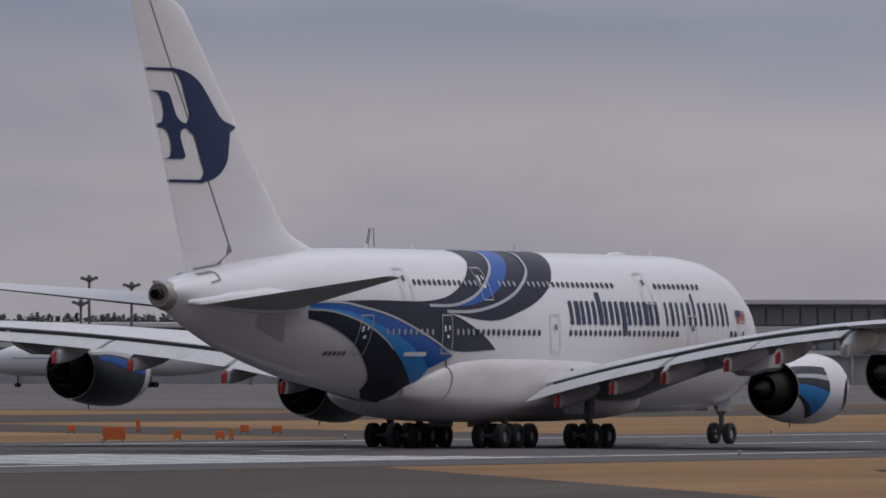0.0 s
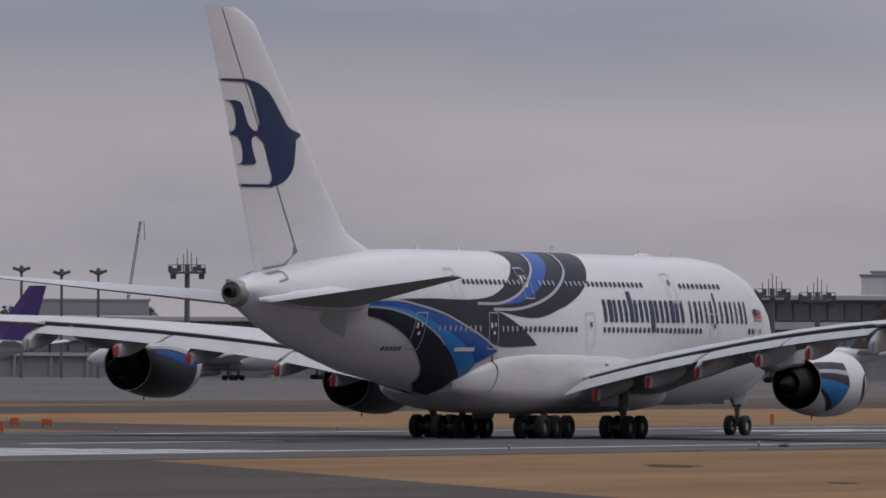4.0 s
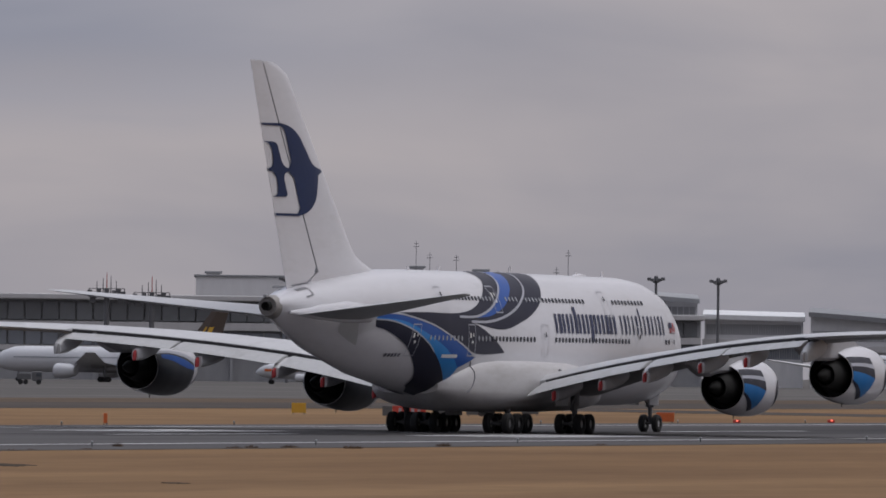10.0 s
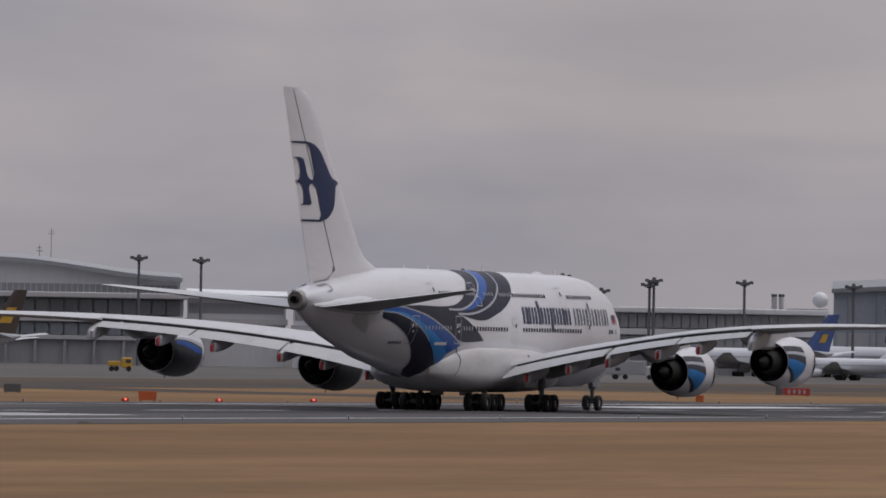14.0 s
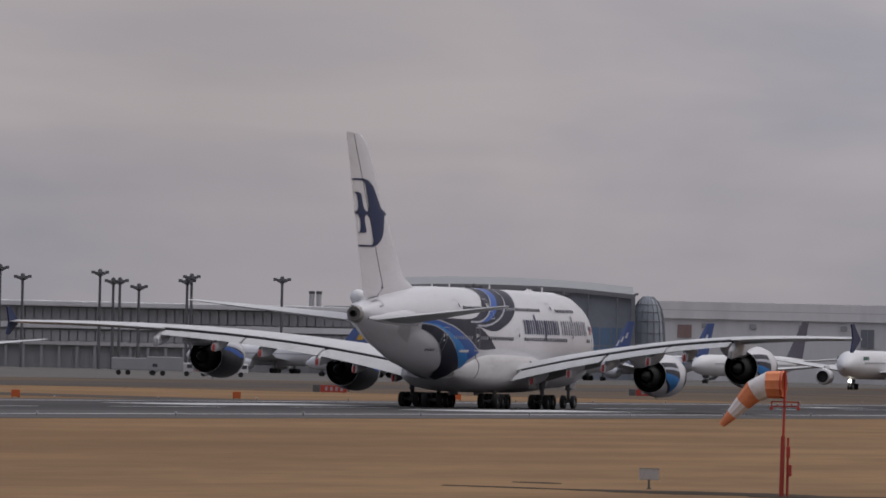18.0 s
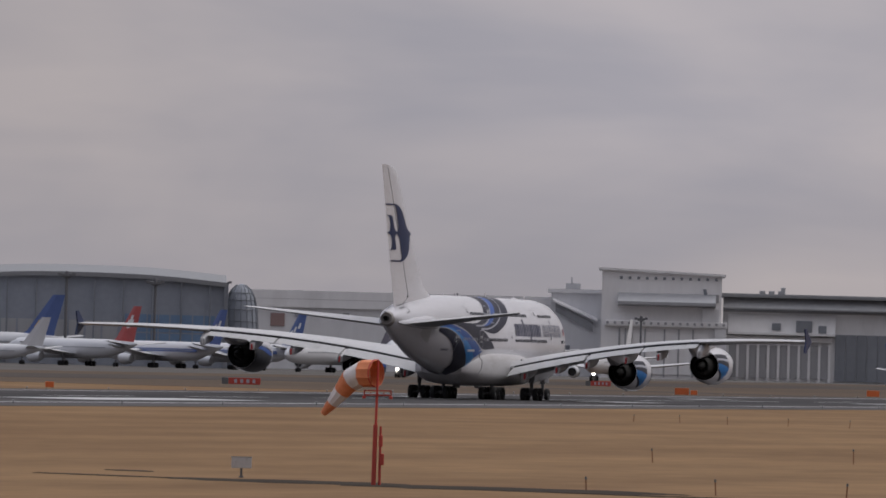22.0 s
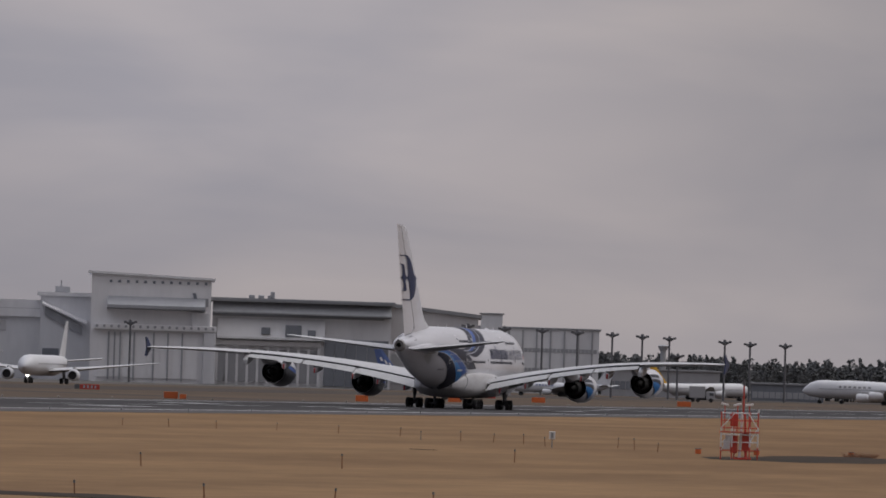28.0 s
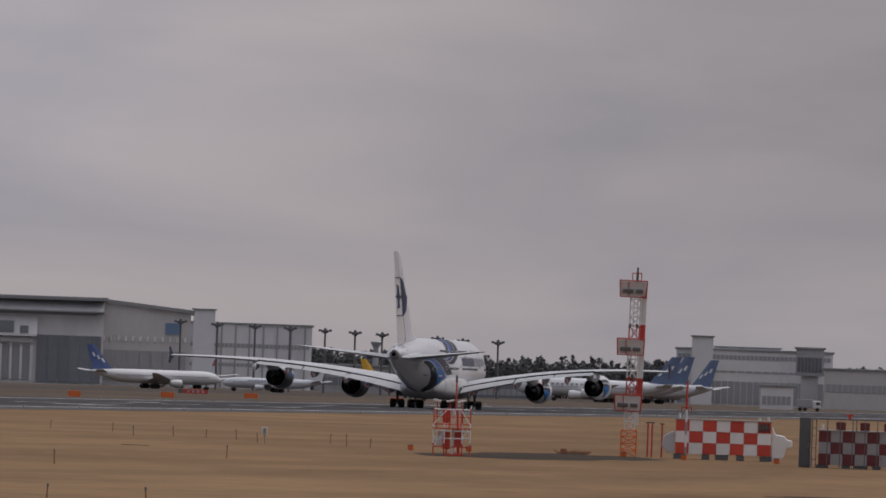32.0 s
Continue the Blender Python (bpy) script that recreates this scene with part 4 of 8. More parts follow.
def livery(plane, fin):
    band_in = [(-39.9, 10.98), (-40.2, 10.42), (-41.1, 9.9), (-42.7, 9.15), (-44.2, 8.63), (-46.1, 8.25), (-49.1, 8.08), (-54.3, 8.12), (-60.5, 7.98)]
    band_out = [(-29.0, 10.99), (-29.6, 10.6), (-30.7, 9.8), (-32.0, 9.0), (-33.8, 8.28), (-36.3, 7.64), (-40.6, 7.07), (-48.9, 7.78), (-60.5, 7.9)]
    arc = [(-60.84, 7.95), (-57.87, 7.96), (-55.54, 7.72), (-52.5, 7.27), (-49.93, 6.66), (-47.2, 5.9), (-45.02, 5.13)]
    light_out = [(-60.6, 7.72), (-57.29, 7.55), (-55.52, 7.26), (-53.03, 6.66), (-50.34, 5.9), (-48.44, 5.13), (-47.26, 4.45)]
    blue_in = [(-60.75, 7.59), (-58.39, 7.47), (-55.44, 6.93), (-52.78, 6.05), (-50.76, 5.13), (-49.09, 4.21), (-47.77, 3.44)]
    tail_white = [(-60.54, 7.1), (-59.21, 6.9), (-57.44, 6.44), (-55.71, 5.84), (-54.34, 5.14), (-52.96, 4.38), (-52.0, 3.76), (-51.5, 3.25)]
    for side in (1, -1):
        patch("swirl_band", band_in, band_out, M_NAVY, plane, 0.02, 48, 12, side, label="dark navy swirl")
        patch("swirl_wedge", [(-48.9, 7.9), (-46.4, 7.6), (-44.3, 7.25), (-42.4, 6.68), (-40.9, 6.06), (-39.85, 5.52)], [(-53.3, 7.64), (-50.3, 7.07), (-47.9, 6.3), (-46.0, 5.6), (-43.9, 5.36), (-39.85, 5.48)], M_NAVY, plane, 0.02, 30, 8, side)
        patch("swirl_wedge", [(-57.9, 8.02), (-54.0, 8.0), (-50.0, 7.95), (-47.0, 7.75)], [(-57.9, 7.94), (-54.0, 7.5), (-50.0, 6.66), (-47.0, 5.85)], M_NAVY, plane, 0.022, 24, 6, side)
        patch("swirl_blue", [(-36.9, 10.97), (-37.7, 10.28), (-39.1, 9.57), (-40.8, 8.78), (-42.3, 8.3), (-44.4, 7.94), (-47.7, 7.9)], [(-34.6, 10.97), (-35.7, 10.22), (-37.2, 9.43), (-38.6, 8.79), (-40.5, 8.24), (-42.6, 7.9), (-46.5, 7.76)], M_BLUE, plane, 0.035, 30, 5, side, label="bright blue stripe")
        stroke("swirl_line", [(-37.0, 10.95), (-37.9, 10.2), (-39.2, 9.49), (-41.0, 8.7), (-42.6, 8.23), (-44.8, 7.89), (-47.8, 7.86)], 0.16, M_SILVER, plane, side, 0.05)
        stroke("swirl_line", [(-32.6, 10.95), (-33.2, 10.48), (-33.9, 9.85), (-35.35, 9.13), (-37.35, 8.41), (-39.97, 7.85), (-42.7, 7.56), (-45.7, 7.54)], 0.17, M_SILVER, plane, side, 0.05)
        patch("swoosh_blue", arc, light_out, M_BLUE, plane, 0.045, 36, 8, side, label="blue swoosh on the tail")
        patch("swoosh_blue", [(-47.26, 4.45), (-46.7, 4.73), (-45.02, 5.13)], [(-47.4, 4.6), (-46.9, 5.1), (-45.6, 5.45)], M_BLUE, plane, 0.043, 12, 4, side)
        patch("swoosh_light", light_out, blue_in, M_SKYB, plane, 0.045, 36, 6, side, label="light blue streak")
        patch("swoosh_dark", blue_in, tail_white, M_NAVY, plane, 0.035, 36, 10, side, label="dark navy swoosh")
        patch("swoosh_dark", [(-51.5, 3.25), (-49.36, 2.72), (-47.63, 2.52), (-46.8, 2.66)], [(-51.4, 3.5), (-50.0, 3.6), (-48.48, 3.5), (-47.77, 3.44)], M_NAVY, plane, 0.04, 16, 5, side)
        stroke("swoosh_line", [(-60.8, 7.60), (-58.39, 7.48), (-55.44, 6.94), (-52.78, 6.06), (-51.6, 5.5)], 0.10, M_SILVER, plane, side, 0.07)
        stroke("swoosh_line", [(-60.84, 7.98), (-57.87, 7.99), (-55.54, 7.75), (-52.5, 7.3), (-49.93, 6.69), (-47.2, 5.93), (-45.0, 5.15)], 0.12, M_SILVER, plane, side, 0.07)
        # bare sliding plates round the tailplane's root; the darker triangle paints in shade
        patch("trim_plate", [(-64.9, 7.5), (-64.8, 6.8), (-63.2, 6.25), (-61.75, 5.87)], [(-62.75, 7.6), (-62.6, 7.2), (-62.2, 6.6), (-61.7, 5.86)], M_PLATESHADE, plane, 0.03, 14, 6, side, label="grey plate with the tailplane's shade painted in")
        patch("trim_plate", [(-62.75, 7.62), (-62.15, 6.6)], [(-60.8, 7.72), (-60.45, 6.95)], M_PALEPLATE, plane, 0.03, 8, 6, side)
        # registration and small stencils as plain bars
        for k in range(5):
            patch("registration_bar", [(-57.9 + 0.42 * k, 5.15), (-57.9 + 0.42 * k, 5.37)], [(-57.62 + 0.42 * k, 5.15), (-57.62 + 0.42 * k, 5.37)], M_REGGREY, plane, 0.03, 3, 2, side)
        patch("door_placard", [(-50.4, 5.14), (-50.4, 5.36)], [(-48.1, 5.14), (-48.1, 5.36)], M_SIGNWHITE, plane, 0.09, 3, 4, side)
        for p, q in (((-69.3, 9.36), (-67.97, 9.54)), ((-67.97, 9.54), (-68.21, 9.09)), ((-68.21, 9.09), (-69.1, 8.93))):
            stroke("tail_hatch", [p, q], 0.09, M_LINE, plane, side, 0.03, 5)
        # national flag as stripes and a corner
        for k in range(7):
            z = 7.06 + 0.105 * k
            patch("flag_stripe", [(-7.85, z), (-7.85, z + 0.06)], [(-6.1, z), (-6.1, z + 0.06)], M_REDTIP, plane, 0.035, 3, 3, side)
        c0, c1 = (-7.85, -7.0) if side > 0 else (-6.95, -6.1)
        patch("flag_corner", [(c0, 7.42), (c0, 7.8)], [(c1, 7.42), (c1, 7.8)], M_LOGO, plane, 0.05, 3, 3, side)
    # titles: plain upright bars, x-height 6.9 to 8.2, one word heavy and one light
    for k in range(16):
        o = 0.745 * k
        bar(plane, -30.25 + o, -30.25 + o + (0.52 if k % 4 == 1 else 0.38), 6.35 if k == 9 else 6.9, 8.72 if k == 5 else 8.22, M_TITLE)
    for k in range(12):
        o = 0.76 * k
        bar(plane, -17.7 + o, -17.7 + o + (0.30 if k % 3 == 1 else 0.22), 6.9, 8.72 if k == 5 else 8.22, M_TITLE, "title_bar_light")
    for y, z, mat in ((-54.95, 6.25, M_SILVER), (-45.85, 6.3, M_SILVER), (-32.3, 6.4, M_DOORLINE), (-14.3, 6.4, M_DOORLINE), (-6.9, 6.1, M_DOORLINE), (-50.1, 9.0, M_DOORLINE), (-40.3, 9.1, M_SILVER), (-19.6, 9.0, M_DOORLINE)):
        door_frame(plane, y, z, 1.2, 2.1 if z < 8 else 1.75, mat)
    # fin emblem, drawn as plain shapes
    d_out = [(-71.3, 20.21), (-69.87, 20.0), (-68.56, 19.47), (-67.47, 18.6), (-66.49, 17.78), (-65.72, 17.41), (-65.36, 17.02), (-65.5, 16.18), (-65.72, 15.4), (-66.32, 14.82), (-67.12, 14.45), (-68.29, 14.23)]
    d_in = [(-71.29, 20.03), (-70.78, 19.77), (-70.37, 19.19), (-69.95, 18.39), (-69.65, 17.78), (-69.91, 17.32), (-69.79, 17.0), (-69.11, 16.66), (-68.75, 16.01), (-68.39, 15.3), (-68.09, 14.77), (-68.46, 14.37)]
    fin_patch("fin_emblem", d_out, d_in, fin, M_LOGO, 56, 6, 0.05)
    fin_patch("fin_emblem", [(-65.98, 17.52), (-64.66, 17.29), (-64.70, 17.15), (-65.51, 16.9)], [(-66.4, 17.52), (-66.5, 17.28), (-66.5, 17.1), (-66.3, 16.88)], fin, M_LOGO, 14, 3, 0.055)
    fin_patch("fin_emblem", [(-74.25, 20.17), (-71.2, 20.21)], [(-74.2, 20.05), (-71.2, 20.03)], fin, M_LOGO, 8, 2, 0.05)
    fin_patch("fin_emblem", [(-71.55, 14.36), (-68.3, 14.38)], [(-71.5, 14.20), (-68.0, 14.22)], fin, M_LOGO, 8, 2, 0.05)
    fin_patch("fin_emblem", [(-72.38, 19.0), (-71.73, 18.86), (-71.33, 18.34), (-70.92, 17.72), (-70.36, 17.38), (-69.7, 17.3)], [(-73.75, 18.97), (-72.85, 18.87), (-72.4, 18.49), (-72.15, 17.79), (-72.33, 17.34), (-72.85, 17.27)], fin, M_LOGO, 24, 5, 0.05)
    fin_patch("fin_emblem", [(-69.7, 17.31), (-69.7, 17.08)], [(-72.9, 17.28), (-72.8, 17.06)], fin, M_LOGO, 4, 8, 0.052)
    fin_patch("fin_emblem", [(-69.7, 17.09), (-70.34, 16.99), (-70.48, 16.63), (-70.18, 16.04), (-69.94, 15.6), (-70.15, 15.45)], [(-72.8, 17.07), (-72.16, 17.05), (-71.56, 16.67), (-71.3, 15.99), (-71.44, 15.55), (-72.05, 15.42)], fin, M_LOGO, 24, 5, 0.05)
    # seams of the rudder and the fin's foot
    for z0, z1 in ((10.64, 24.0),):
        zz = [z0 + (z1 - z0) * i / 6 for i in range(7)]
        hy = [fin_edges(z)[0] - hinge(z) * (fin_edges(z)[0] - fin_edges(z)[1]) for z in zz]
        fin_patch("rudder_gap", [(y, z) for y, z in zip(hy, zz)], [(y - 0.08, z) for y, z in zip(hy, zz)], fin, M_LINE, 12, 1, 0.03)
    fin_patch("rudder_gap", [(-65.05, 10.66), (-66.58, 9.9)], [(-65.17, 10.66), (-66.7, 9.84)], fin, M_LINE, 4, 1, 0.05)
    fin_patch("rudder_gap", [(-66.6, 9.94), (-68.85, 9.72)], [(-66.6, 9.84), (-68.85, 9.62)], fin, M_LINE, 6, 1, 0.08)


airliner = build_airliner()


# ---- ground ----
def sheet(name, label, category, material, corners, z, kind="structure", thick=0.12):
    """A flat paved or grown area, a slab let into the ground."""
    bm = bmesh.new()
    top = [bm.verts.new((x, y, z)) for x, y in corners]
    low = [bm.verts.new((x, y, z - thick)) for x, y in corners]
    n = len(corners)
    bm.faces.new(top)
    for k in range(n):
        bm.faces.new((top[k], low[k], low[(k + 1) % n], top[(k + 1) % n]))
    bmesh.ops.recalc_face_normals(bm, faces=bm.faces)
    return tagged(part(name, bm, material), label, category, kind=kind)


def strip(x0, x1, y0, y1):
    return [(x0, y0), (x1, y0), (x1, y1), (x0, y1)]


bm = bmesh.new()
bm.faces.new([bm.verts.new(p) for p in ((-7000, -3000, 0), (6000, -3000, 0), (6000, 9000, 0), (-7000, 9000, 0))])
ground = tagged(part("ground", bm, M_GRASS), "flat field of dry tan winter grass", "grass field", kind="structure")
runway = sheet("runway", "dark grey asphalt runway with worn white markings", "runway", M_ASPHALT, strip(RUNWAY - 39, RUNWAY + 43, -600, 4600), 0.03)
# tyre rubber laid down where aircraft land
sheet("rubber_streak", "dark band of tyre rubber on the runway", "rubber marks", M_RUBBER, [(RUNWAY - 5, 560), (RUNWAY + 5, 560), (RUNWAY + 24, 820), (RUNWAY + 25, 2500), (RUNWAY - 25, 2500), (RUNWAY - 24, 820)], 0.032, thick=0.002)
sheet("rubber_streak", "black core of the tyre rubber band", "rubber marks", M_RUBBERCORE, [(RUNWAY - 4, 700), (RUNWAY + 4, 700), (RUNWAY + 14, 950), (RUNWAY + 15, 2200), (RUNWAY - 15, 2200), (RUNWAY - 14, 950)], 0.034, thick=0.0015)
sheet("taxiway_near", "brownish grey asphalt taxiway meeting the runway", "taxiway", M_TAXIWAY, [(-204, 398), (-60, 190), (-120, 110), (-204, 200)], 0.02)
sheet("taxiway_far", "grey asphalt taxiway beyond the grass strip", "taxiway", M_TAXIWAY, strip(-452, -392, -600, 4600), 0.02)
sheet("apron", "stained grey concrete apron before the terminal", "apron", M_APRON, strip(-3200, -505, -600, 4900), 0.02)
# grass lying under heat haze, whose dull tone is put into the colour
sheet("far_verge", "grass strip beyond the runway, toned brown for haze", "verge", M_HAZEVERGE, strip(-391.5, -287.5, 1180, 4600), 0.012)
sheet("far_verge", "grass strip beside the apron, toned brown for haze", "verge", M_HAZEVERGE, strip(-504.5, -452.5, 900, 4600), 0.012)
for y in (560, 905, 1420, 2100):
    sheet("taxiway_link", "asphalt link between runway and taxiway", "taxiway", M_TAXIWAY, [(-286, y), (-286, y + 36), (-393, y + 130), (-393, y + 85)], 0.015)
for y in (700, 1500, 2300):
    sheet("taxiway_link", "asphalt link between taxiway and apron", "taxiway", M_TAXIWAY, [(-451, y), (-451, y + 40), (-506, y + 60), (-506, y + 20)], 0.015)


def marking(name, label, rows):
    for x0, x1, y0, y1 in rows:
        bm = boxes((x0, x1, y0, y1, 0.0, 0.036))
        tagged(part(name, bm, M_MARK), label, "runway marking", group=name + "s", kind="structure")


marking("edge_line", "white painted runway edge line", [(RUNWAY + 28.6, RUNWAY + 29.6, 300, 4600), (RUNWAY - 29.6, RUNWAY - 28.6, 300, 4600)])
marking("threshold_stripe", "worn white threshold stripe", [(RUNWAY + s * (2.7 + 3.5 * k), RUNWAY + s * (2.7 + 3.5 * k) + s * 1.8, 402, 447) for k in range(8) for s in (1, -1)])
marking("centreline_dash", "white centreline dash", [(RUNWAY - 0.45, RUNWAY + 0.45, 470 + 50 * k, 500 + 50 * k) for k in range(60)])
marking("touchdown_bar", "white touchdown bar", [(RUNWAY + s * (9 + 3.3 * j), RUNWAY + s * (9 + 3.3 * j) + s * 1.9, y, y + 24) for y, n in ((597, 3), (1047, 2), (1197, 2), (1347, 1), (1497, 1)) for j in range(n) for s in (1, -1)])
marking("aiming_bar", "broad white aiming point bar", [(RUNWAY + s * 9, RUNWAY + s * 18, 822, 882) for s in (1, -1)])
# patches of bare soil and a track through the near grass
M_SOIL = ground_material("dark_damp_soil", (0.050, 0.039, 0.030), (0.075, 0.055, 0.040), (0.036, 0.029, 0.024), 0.95, 0.05, 0.3, 0.03)


def blot(name, label, x, y, rx, ry, turn=0.0, n=22, z=0.024):
    """An irregular patch of soil."""
    bm = bmesh.new()
    rng = random.Random(int(abs(x * 7 + y * 13)))
    pts = []
    for k in range(n):
        a = k * math.tau / n
        r = 0.72 + 0.45 * rng.random()
        px, py = rx * r * math.cos(a), ry * r * math.sin(a)
        c, s = math.cos(turn), math.sin(turn)
        pts.append((x + px * c - py * s, y + px * s + py * c))
    top = [bm.verts.new((px, py, z)) for px, py in pts]
    low = [bm.verts.new((x + (px - x) * 1.06, y + (py - y) * 1.06, -0.01)) for px, py in pts]
    bm.faces.new(top)
    for k in range(n):
        bm.faces.new((top[k], low[k], low[(k + 1) % n], top[(k + 1) % n]))
    return tagged(part(name, bm, M_SOIL), label, "bare soil", kind="structure")


for k in range(7):
    blot("dirt_track", "dark ragged dirt track through the grass", -94 + 5.2 * k, 338.6 - 2.75 * k + 0.5 * math.sin(3 * k), 3.6, 0.75 + 0.35 * math.sin(2.3 * k), -0.49, z=0.026 + 0.001 * k)
blot("soil_patch", "dark bare soil beside the red and white mast", -91.5, 612, 6.0, 30, 0.03)
blot("soil_patch", "dark bare soil beside the red and white mast", -87.5, 614, 3.2, 14, 0.03, z=0.034)
blot("soil_patch", "dark damp soil along the track by the windsock", -86.5, 336.3, 5.0, 3.6, -0.25)
blot("soil_patch", "dark damp soil along the track by the windsock", -78.0, 332.2, 6.0, 4.2, -0.35, z=0.034)
blot("soil_patch", "dark bare ground at the edge of the grass", -46.5, 426, 6.5, 5.5, 0.2)
for x, y, rx, ry in ((-177.8, 397, 1.0, 3.5), (-147.3, 344.5, 0.5, 1.2), (-97.6, 354, 0.7, 1.7), (-176.2, 393, 0.8, 2.5), (-112, 587, 0.6, 1.5)):
    blot("soil_patch", "small dark bare patch in the grass", x, y, rx, ry, 0.6)


# ---- the far side: bearings in degrees from the runway's direction, distances in metres ----
def site(bearing, dist, turn=0.0):
    """A pose on the ground at a bearing: local x runs to the right across the view, y away from the eye."""
    a = radians(bearing)
    return pose(dist * math.sin(a), dist * math.cos(a), 0, 0, 0, -bearing + turn)


def rise(el, dist):
    return EYE[2] + dist * math.tan(radians(el))


def across(b0, b1, dist):
    return dist * radians(b1 - b0)


PANE_MESH = {}


def panes(parent, x0, x1, z0, z1, n, y=-0.12, material=None, rows=1, gap=0.12):
    """A band of glazing: separate panes in one row or more, standing a hand proud of the wall."""
    w, h = (x1 - x0) / n, (z1 - z0) / rows
    key = (round(w, 2), round(h, 2), material)
    for r in range(rows):
        for k in range(n):
            if key not in PANE_MESH:
                PANE_MESH[key] = part("pane", boxes((0, w * (1 - gap), y, 0.05, 0, h * 0.92)), material or M_PALEGLASS, parent).data
                ob = parent.children[-1] if parent.children else None
                for c in parent.children:
                    if c.data is PANE_MESH[key]:
                        ob = c
            else:
                ob = new("pane", PANE_MESH[key])
                ob.parent = parent
            ob.matrix_basis = pose(x0 + k * w, 0, z0 + r * h)


def building(name, label, b0, b1, dist, el, depth=40, wall=None, bands=(), ribs=0, parapet=0.6, turn=0.0, base=0.0, roof=None, category="building"):
    """A flat-roofed block: wall, roof slab with a parapet, bands of panes, upright ribs."""
    w, h = across(b0, b1, dist), rise(el, dist)
    b = thing(name, label, category, m=site((b0 + b1) / 2, dist, turn))
    body = part("wall", boxes((-w / 2, w / 2, 0, depth, base, h)), wall or M_CONC, b)
    part("roof", boxes((-w / 2 - 0.5, w / 2 + 0.5, -0.5, depth + 0.5, h + 0.003, h + parapet), bevel=0.1), roof or M_ROOF, b)
    for z0, z1, n, mat in bands:
        panes(b, -w / 2 + 0.5, w / 2 - 0.5, z0, z1, n, material=mat)
    for k in range(ribs):
        x = -w / 2 + w * (k + 0.5) / ribs
        part("rib", boxes((x - 0.25, x + 0.25, -0.35, 0.02, base, h - 0.4)), M_CONC2, b)
    return b, w, h


# long concourse: stacked light and dark storeys under a thin roof
def concourse(name, label, b0, b1, dist, el, depth=30, n=40, upper=None, lower=None, slab=None):
    w, h = across(b0, b1, dist), rise(el, dist)
    b = thing(name, label, "terminal", m=site((b0 + b1) / 2, dist))
    part("wall", boxes((-w / 2, w / 2, 1.2, depth, 0, h - 0.6)), M_CONC2, b)
    part("roof", boxes((-w / 2 - 1, w / 2 + 1, -2.5, depth + 2, h - 1.4, h), bevel=0.25), slab or M_CONC, b)
    u = h / 22.0
    part("balcony_slab", boxes((-w / 2, w / 2, -0.8, 1.19, 13.0 * u, 15.0 * u), bevel=0.1), slab or M_CONC, b)
    part("balcony_slab", boxes((-w / 2, w / 2, -0.5, 1.19, 7.5 * u, 8.8 * u), bevel=0.1), M_CONC, b)
    panes(b, -w / 2 + 0.5, w / 2 - 0.5, 15.4 * u, 20.2 * u, n, y=1.0, material=upper)
    panes(b, -w / 2 + 0.5, w / 2 - 0.5, 9.0 * u, 12.8 * u, n, y=1.0, material=lower or M_DARKCLAD)
    for k in range(n // 2 + 1):
        x = -w / 2 + w * k / (n // 2)
        part("column", boxes((x - 0.35, x + 0.35, -0.2, 1.15, 0, 7.4 * u)), M_CONC2, b)
    return b


concourse("terminal_concourse", "long grey terminal concourse with stacked dark glass storeys", -26.4, -21.85, 2560, 0.392, n=46)
concourse("terminal_concourse", "low pale concourse before the terminal hall", -21.84, -20.14, 2550, 0.312, n=20)
concourse("terminal_concourse", "long low grey concourse beside parked aircraft", -29.6, -26.45, 2600, 0.255, n=30)
building("terminal_block", "light grey flat-roofed terminal block", -27.85, -27.15, 2640, 0.34, 30, M_CONC2, ((9, 12, 12, M_PALEGLASS),))
building("terminal_block", "stepped pale terminal block with small windows", -23.05, -22.27, 2700, 0.50, 60, M_PALEWALL, ((14, 16.5, 14, M_PALEGLASS), (20, 22, 10, M_DARKCLAD)))
building("terminal_block", "grey terminal block with a row of dark windows", -22.29, -21.45, 2620, 0.535, 60, M_FARPALE, ((8, 11, 22, M_PALEGLASS), (17.5, 19.5, 9, M_PALEGLASS)))
for b, e, d in ((-21.78, 0.565, 2640), (-21.41, 0.55, 2640), (-22.95, 0.52, 2720)):
    building("roof_plant", "small pale plant room on the terminal roof", b - 0.04, b + 0.04, d, e, 6, M_CONC, base=rise(0.50, d), category="plant room")


